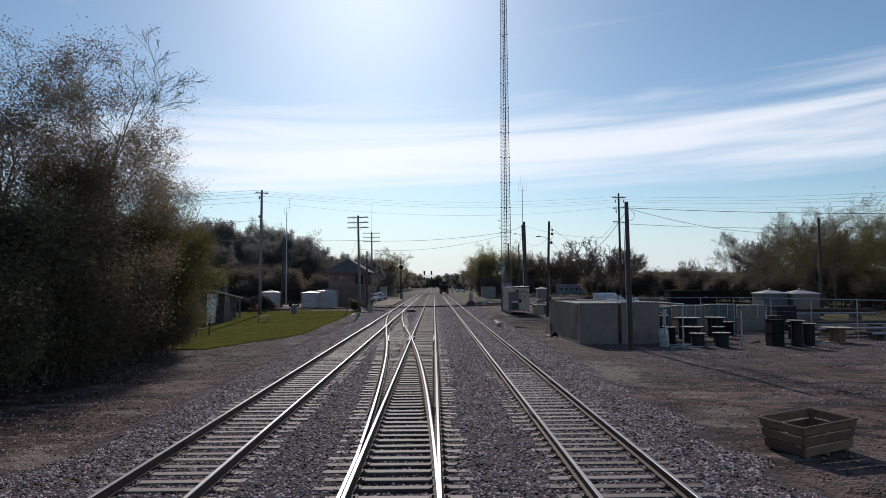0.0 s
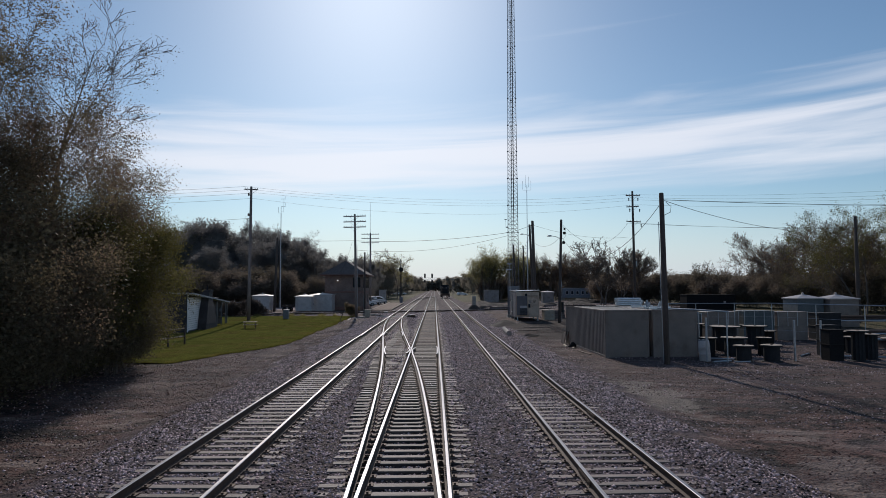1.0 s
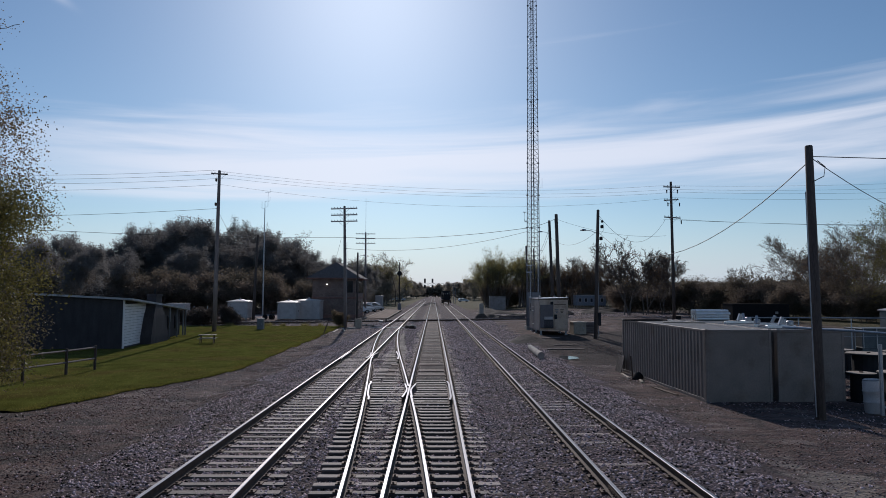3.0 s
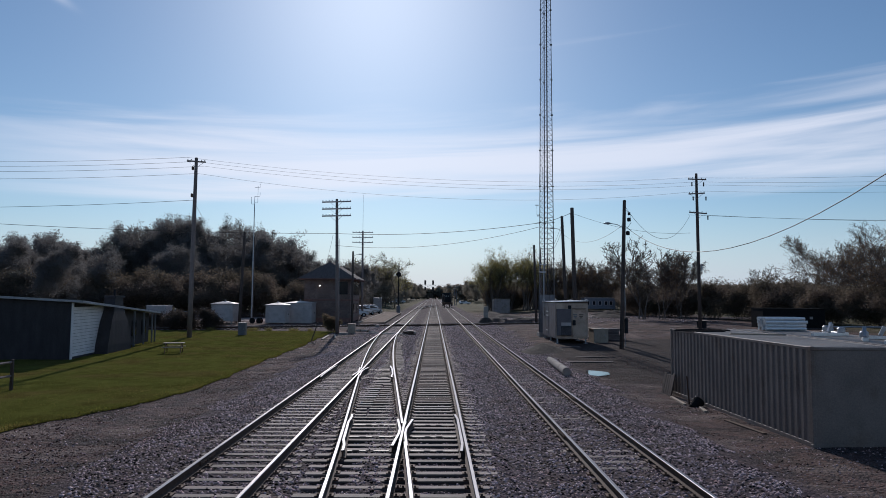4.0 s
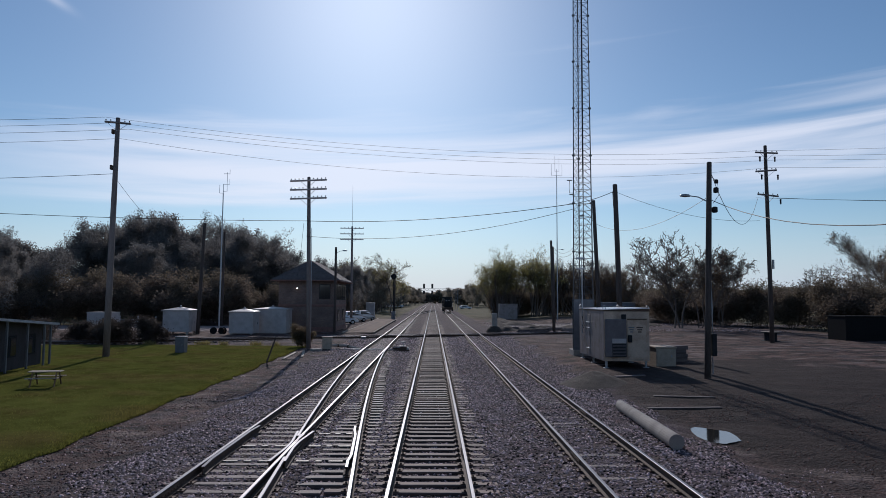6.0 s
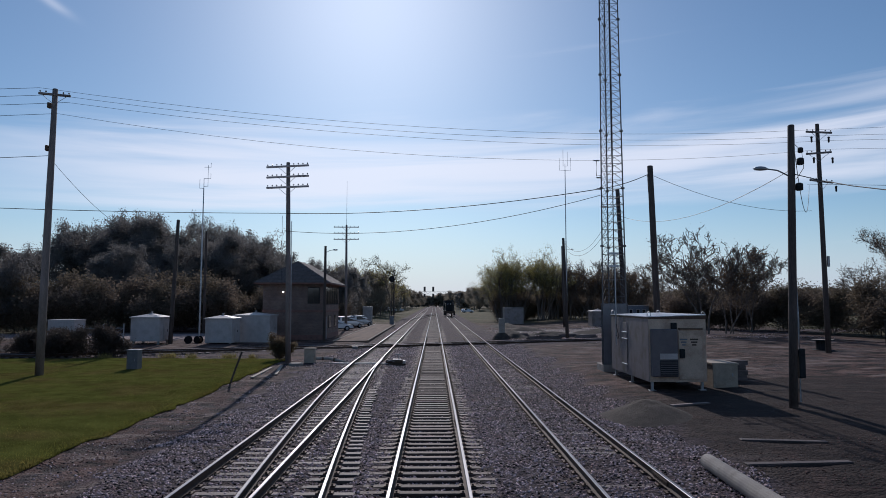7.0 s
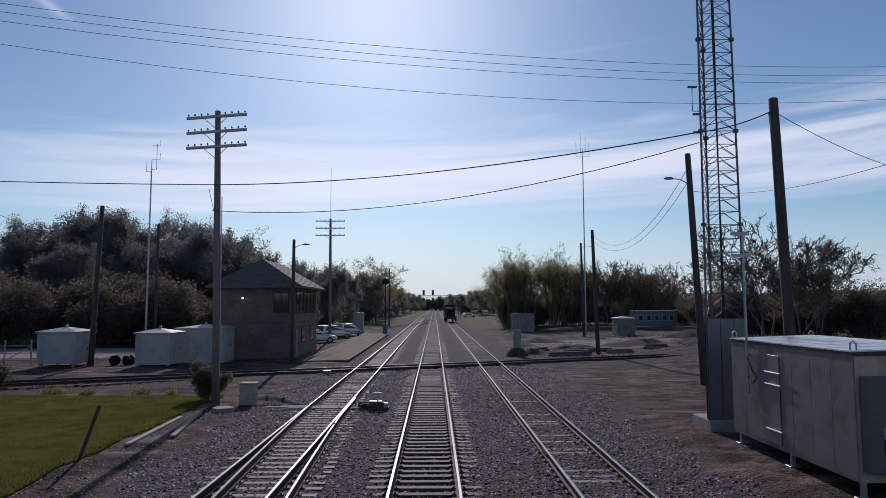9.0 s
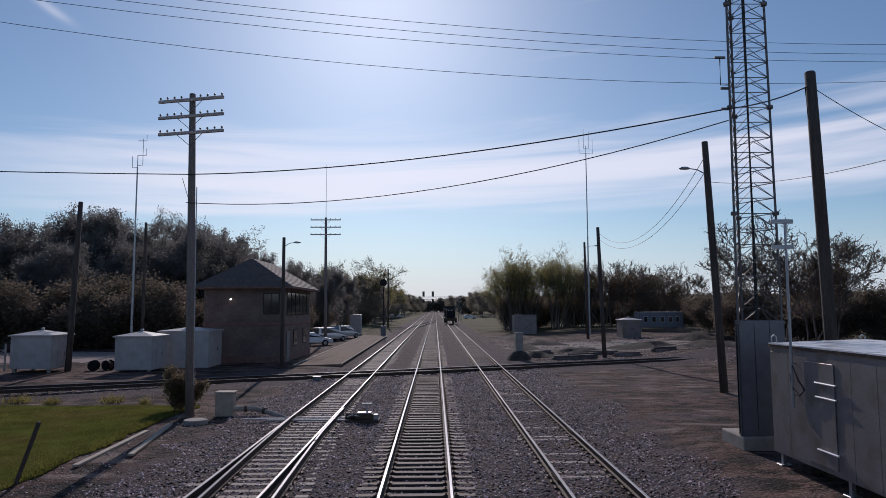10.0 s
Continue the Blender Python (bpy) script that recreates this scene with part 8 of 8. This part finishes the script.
back_tree = make_tree("yard_side_tree", 65, at(70, 131), 15.5, "half-bare tree with thin dark brown-green leaves behind the yard", spread=0.75, levels=4, per=1, reach=0.35, size=(0.05, 0.1), leaf=LEAF_RUST, kids=(7, 6, 5, 3), first=0.15, stems=3, upright=0.4, twig=0.02)
copies(back_tree, [(60, 102, 100, 0.88, 1.0), (63, 121, 220, 0.82, 1.0), (76, 127, 300, 0.95, 1.0), (66, 96, 40, 0.9, 1.0), (58, 88, 160, 0.85, 0.9), (56, 112, 260, 0.6, 0.9), (50, 80, 330, 0.72, 0.9)], "half-bare trees behind the yard")

# brush hedge right round behind the yard, and far woods
brush = make_tree("brush_thicket", 71, at(40, 150), 5.5, "dense dark brown brush thicket behind the yard", "shrub", spread=1.0, levels=3, stems=6, per=9, reach=0.45, size=(0.065, 0.125), leaf=LEAF_BRUSH, kids=(7, 6, 4), first=0.05, zmin=0.0)
rng = random.Random(9)
rows = []
line = [(34, 127), (39, 119), (44, 104), (50, 86), (55, 66), (57, 38)]
for (xa, ya), (xb, yb) in zip(line, line[1:]):
    n = max(3, int(math.hypot(xb - xa, yb - ya) / 4.2))
    for k in range(n):
        u = k / n
        rows.append((xa + (xb - xa) * u + rng.uniform(-1, 1), ya + (yb - ya) * u + rng.uniform(-1, 1), rng.uniform(0, 360), rng.uniform(0.8, 1.1), rng.uniform(1.1, 1.4)))
for k in range(12):
    rows.append((20 + 7.5 * k + rng.uniform(-2, 2), 176 + rng.uniform(-4, 4) - (14 if k > 5 else 0), rng.uniform(0, 360), rng.uniform(0.5, 0.75), rng.uniform(0.9, 1.2)))
for k in range(13):
    rows.append((14.5 + 2.8 * k + rng.uniform(-1, 1), 179 + rng.uniform(-2, 2), rng.uniform(0, 360), rng.uniform(0.85, 1.15), rng.uniform(0.9, 1.2)))
copies(brush, rows, "brush behind the yard")
rows = []
for k in range(22):
    u = k / 21
    rows.append((-19 - 75 * u + rng.uniform(-1.5, 1.5), 133 - 33 * u + rng.uniform(-3, 3), rng.uniform(0, 360), rng.uniform(0.9, 1.4), rng.uniform(1.0, 1.4)))
for k in range(9):
    rows.append((-40 - 4 * k + rng.uniform(-1, 1), 56 + 5 * k, rng.uniform(0, 360), rng.uniform(0.9, 1.3), rng.uniform(1.0, 1.3)))
for k in range(8):
    rows.append((-16 - rng.uniform(0, 5), 140 + 11 * k, rng.uniform(0, 360), rng.uniform(0.6, 0.9), rng.uniform(0.8, 1.1)))
copies(brush, rows, "brush at the foot of the woods")
rows = []
for k in range(26):
    y = 215 + 13 * k
    rows.append((-13 - rng.uniform(0, 6) - 0.005 * (y - 215), y, rng.uniform(0, 360), rng.uniform(0.85, 1.15), rng.uniform(0.8, 1.1)))
    rows.append((18 + rng.uniform(0, 12) - 0.02 * (y - 215), y + 90, rng.uniform(0, 360), rng.uniform(0.8, 1.1), rng.uniform(0.9, 1.2)))
for k in range(14):
    y = 420 + 36 * k
    rows.append((-10 - rng.uniform(0, 3), y, rng.uniform(0, 360), rng.uniform(0.85, 1.1), rng.uniform(0.8, 1.1)))
    rows.append((11 + rng.uniform(0, 3), y + 18, rng.uniform(0, 360), rng.uniform(0.85, 1.1), rng.uniform(0.8, 1.1)))
# distance haze is mixed into these leaves' base colour
hazy = make_tree("line_side_tree", 91, at(-15, 208), 10.5, "olive-leaved tree beside the line, paled by painted haze", spread=0.85, levels=3, per=10, reach=0.5, size=(0.12, 0.24), leaf=LEAF_HAZE, kids=(10, 7, 4), first=0.06)
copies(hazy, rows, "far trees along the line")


# far woods on the horizon: uneven masses of leaves, haze put in their colour
def far_woods(name, seed, xa, xb, y, h, label):
    r = np.random.default_rng(seed)
    n = 16000
    x = r.uniform(xa, xb, n)
    top = np.array([h * (0.72 + 0.3 * noise.noise((q * 0.02, seed, 0)) + 0.2 * noise.noise((q * 0.09, seed, 5)) + 0.12 * noise.noise((q * 0.3, seed, 8))) for q in x])
    z = top * np.sqrt(r.random(n))
    c = np.stack([x, y + r.uniform(-10, 10, n), z], 1)
    u = r.normal(0, 1, (n, 3))
    u /= np.linalg.norm(u, axis=1)[:, None]
    w = np.cross(u, r.normal(0, 1, (n, 3)))
    w /= np.linalg.norm(w, axis=1)[:, None]
    s = r.uniform(0.6, 1.5, (n, 1))
    v = np.stack([c - u * s, c + w * s, c + u * s, c - w * s], 1).reshape(-1, 3)
    f = np.arange(4)[None] + 4 * np.arange(n)[:, None]
    return tagged(new(name, arrays_mesh(name, v, f, LEAF_HAZE)), label, "woods", kind="stuff")


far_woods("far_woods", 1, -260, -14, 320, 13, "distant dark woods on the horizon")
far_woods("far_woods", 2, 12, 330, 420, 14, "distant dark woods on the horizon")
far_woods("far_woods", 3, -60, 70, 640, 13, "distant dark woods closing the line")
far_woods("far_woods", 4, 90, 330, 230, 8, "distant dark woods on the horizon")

# ---- small plants ----
sb = make_tree("pole_shrub", 83, at(-9.85, 82.3), 1.7, "leafy green shrub at the foot of the telegraph pole", "shrub", spread=0.7, levels=3, stems=4, per=10, reach=0.14, size=(0.03, 0.06), leaf=LEAF, kids=(6, 5, 3), first=0.03, upright=0.9, zmin=0.0)
hedge = make_tree("hedge_shrub", 85, at(-22.5, 86), 2.1, "low dark bramble shrub beyond the lawn", "shrub", spread=1.0, levels=3, stems=6, per=9, reach=0.22, size=(0.04, 0.08), leaf=LEAF_BRAMBLE, kids=(6, 5, 3), first=0.03, zmin=0.0)
copies(hedge, [(-25.5, 86.4, 60, 0.9, 1.2), (-28.5, 87, 130, 0.8, 1.2), (-32, 86, 250, 0.9, 1.3), (-36, 84, 10, 0.9, 1.3)], "brambles beyond the lawn")


def blades(name, seed, n, places, h, w, mat, label):
    """Upright blades of grass or weeds."""
    r = np.random.default_rng(seed)
    p = np.array(places(r, n))
    k = len(p)
    z = np.array([ground_z(a, b) for a, b in p])
    a = r.uniform(0, 6.283, k)
    hh = r.uniform(*h, k)
    d = np.stack([np.cos(a), np.sin(a), np.zeros(k)], 1)
    lean_ = r.normal(0, 0.35, (k, 2)) * hh[:, None]
    base = np.stack([p[:, 0], p[:, 1], z + 0.03], 1)
    tip = base + np.stack([lean_[:, 0], lean_[:, 1], hh], 1)
    v = np.stack([base - d * w, base + d * w, tip], 1).reshape(-1, 3)
    f = np.arange(3)[None] + 3 * np.arange(k)[:, None]
    return tagged(new(name, arrays_mesh(name, v, f, mat)), label, "grass", kind="stuff")


# rail fence at the near end of the lawn
rf_ = thing("rail_fence", pose(0, 0, 0), "weathered grey wooden rail fence at the end of the lawn", "fence")
posts = [(-16.4, 44.8), (-16.75, 42.9), (-17.2, 40.4), (-17.7, 38.0)]
for x, y in posts:
    bm = bmesh.new()
    g = ground_z(x, y)
    box(bm, x - 0.05, x + 0.05, y - 0.05, y + 0.05, g - 0.3, g + 1.25, 0.01)
    part("post", bm, POLE, rf_)
for (xa, ya), (xb, yb) in zip(posts, posts[1:]):
    for z in (1.15, 0.62):
        bm = bmesh.new()
        rod(bm, (xa, ya, ground_z(xa, ya) + z), (xb, yb, ground_z(xb, yb) + z), 0.045, None, 4)
        part("rail", bm, POLE_GREY, rf_)
# gate, board and drums between the relay sheds
gate = thing("pipe_gate", pose(-29.3, 99.0, ground_z(-29.3, 99.0), 0, 0, 6), "grey pipe gate with crossed braces beside the relay shed", "gate")
for x in (-1.7, 0.0, 1.7):
    bm = bmesh.new()
    rod(bm, (x, 0, -0.2), (x, 0, 1.75), 0.06, None, 8)
    part("post", bm, GALV, gate)
for z in (0.35, 0.85, 1.35):
    bm = bmesh.new()
    rod(bm, (-1.7, 0, z), (1.7, 0, z), 0.03, None, 6)
    part("bar", bm, GALV, gate)
for a, b in ((-1.7, 0.0), (0.0, 1.7)):
    bm = bmesh.new()
    rod(bm, (a, 0.05, 0.35), (b, 0.05, 1.35), 0.025, None, 6)
    part("brace", bm, GALV, gate)
for x, y, turn in ((-21.9, 99.3, 15), (-21.1, 99.6, -20)):
    dr = thing("small_drum", pose(x, y, ground_z(x, y) + 0.33, 90, 0, turn), "small dark drum lying between the relay sheds", "drum", "drums between the sheds")
    for z in (-0.25, 0.2):
        bm = bmesh.new()
        lathe(bm, [(0.33, z), (0.34, z + 0.025), (0.33, z + 0.05)], 18)
        part("flange", bm, RUBBER, dr)
    bm = bmesh.new()
    lathe(bm, [(0.24, -0.2), (0.24, 0.2)], 16)
    part("drum_core", bm, IRON, dr)


def on_lawn(r, n):
    y = r.uniform(33.6, 84, n)
    x = np.array([lawn_edge(q) for q in y]) - r.random(n) ** 1.6 * 14
    return np.stack([x, y], 1)


def weeds(r, n):
    out = []
    for cx, cy, s, m in ((-18, 85.2, 0.7, 320), (-16.3, 84.8, 0.4, 200), (-14.0, 85.4, 0.6, 260), (-12.2, 84.6, 0.3, 120), (-22, 84.5, 0.6, 160)):
        out.append(np.stack([r.normal(cx, s * 0.45, m), r.normal(cy, s * 0.4, m)], 1))
    return np.concatenate(out)


blades("lawn_grass", 5, 150000, on_lawn, (0.03, 0.1), 0.012, GRASS_BLADE, "short bright green grass blades of the lawn")
blades("dry_weeds", 6, 0, weeds, (0.1, 0.42), 0.014, WEED, "tufts of dry yellow weeds beside the track")
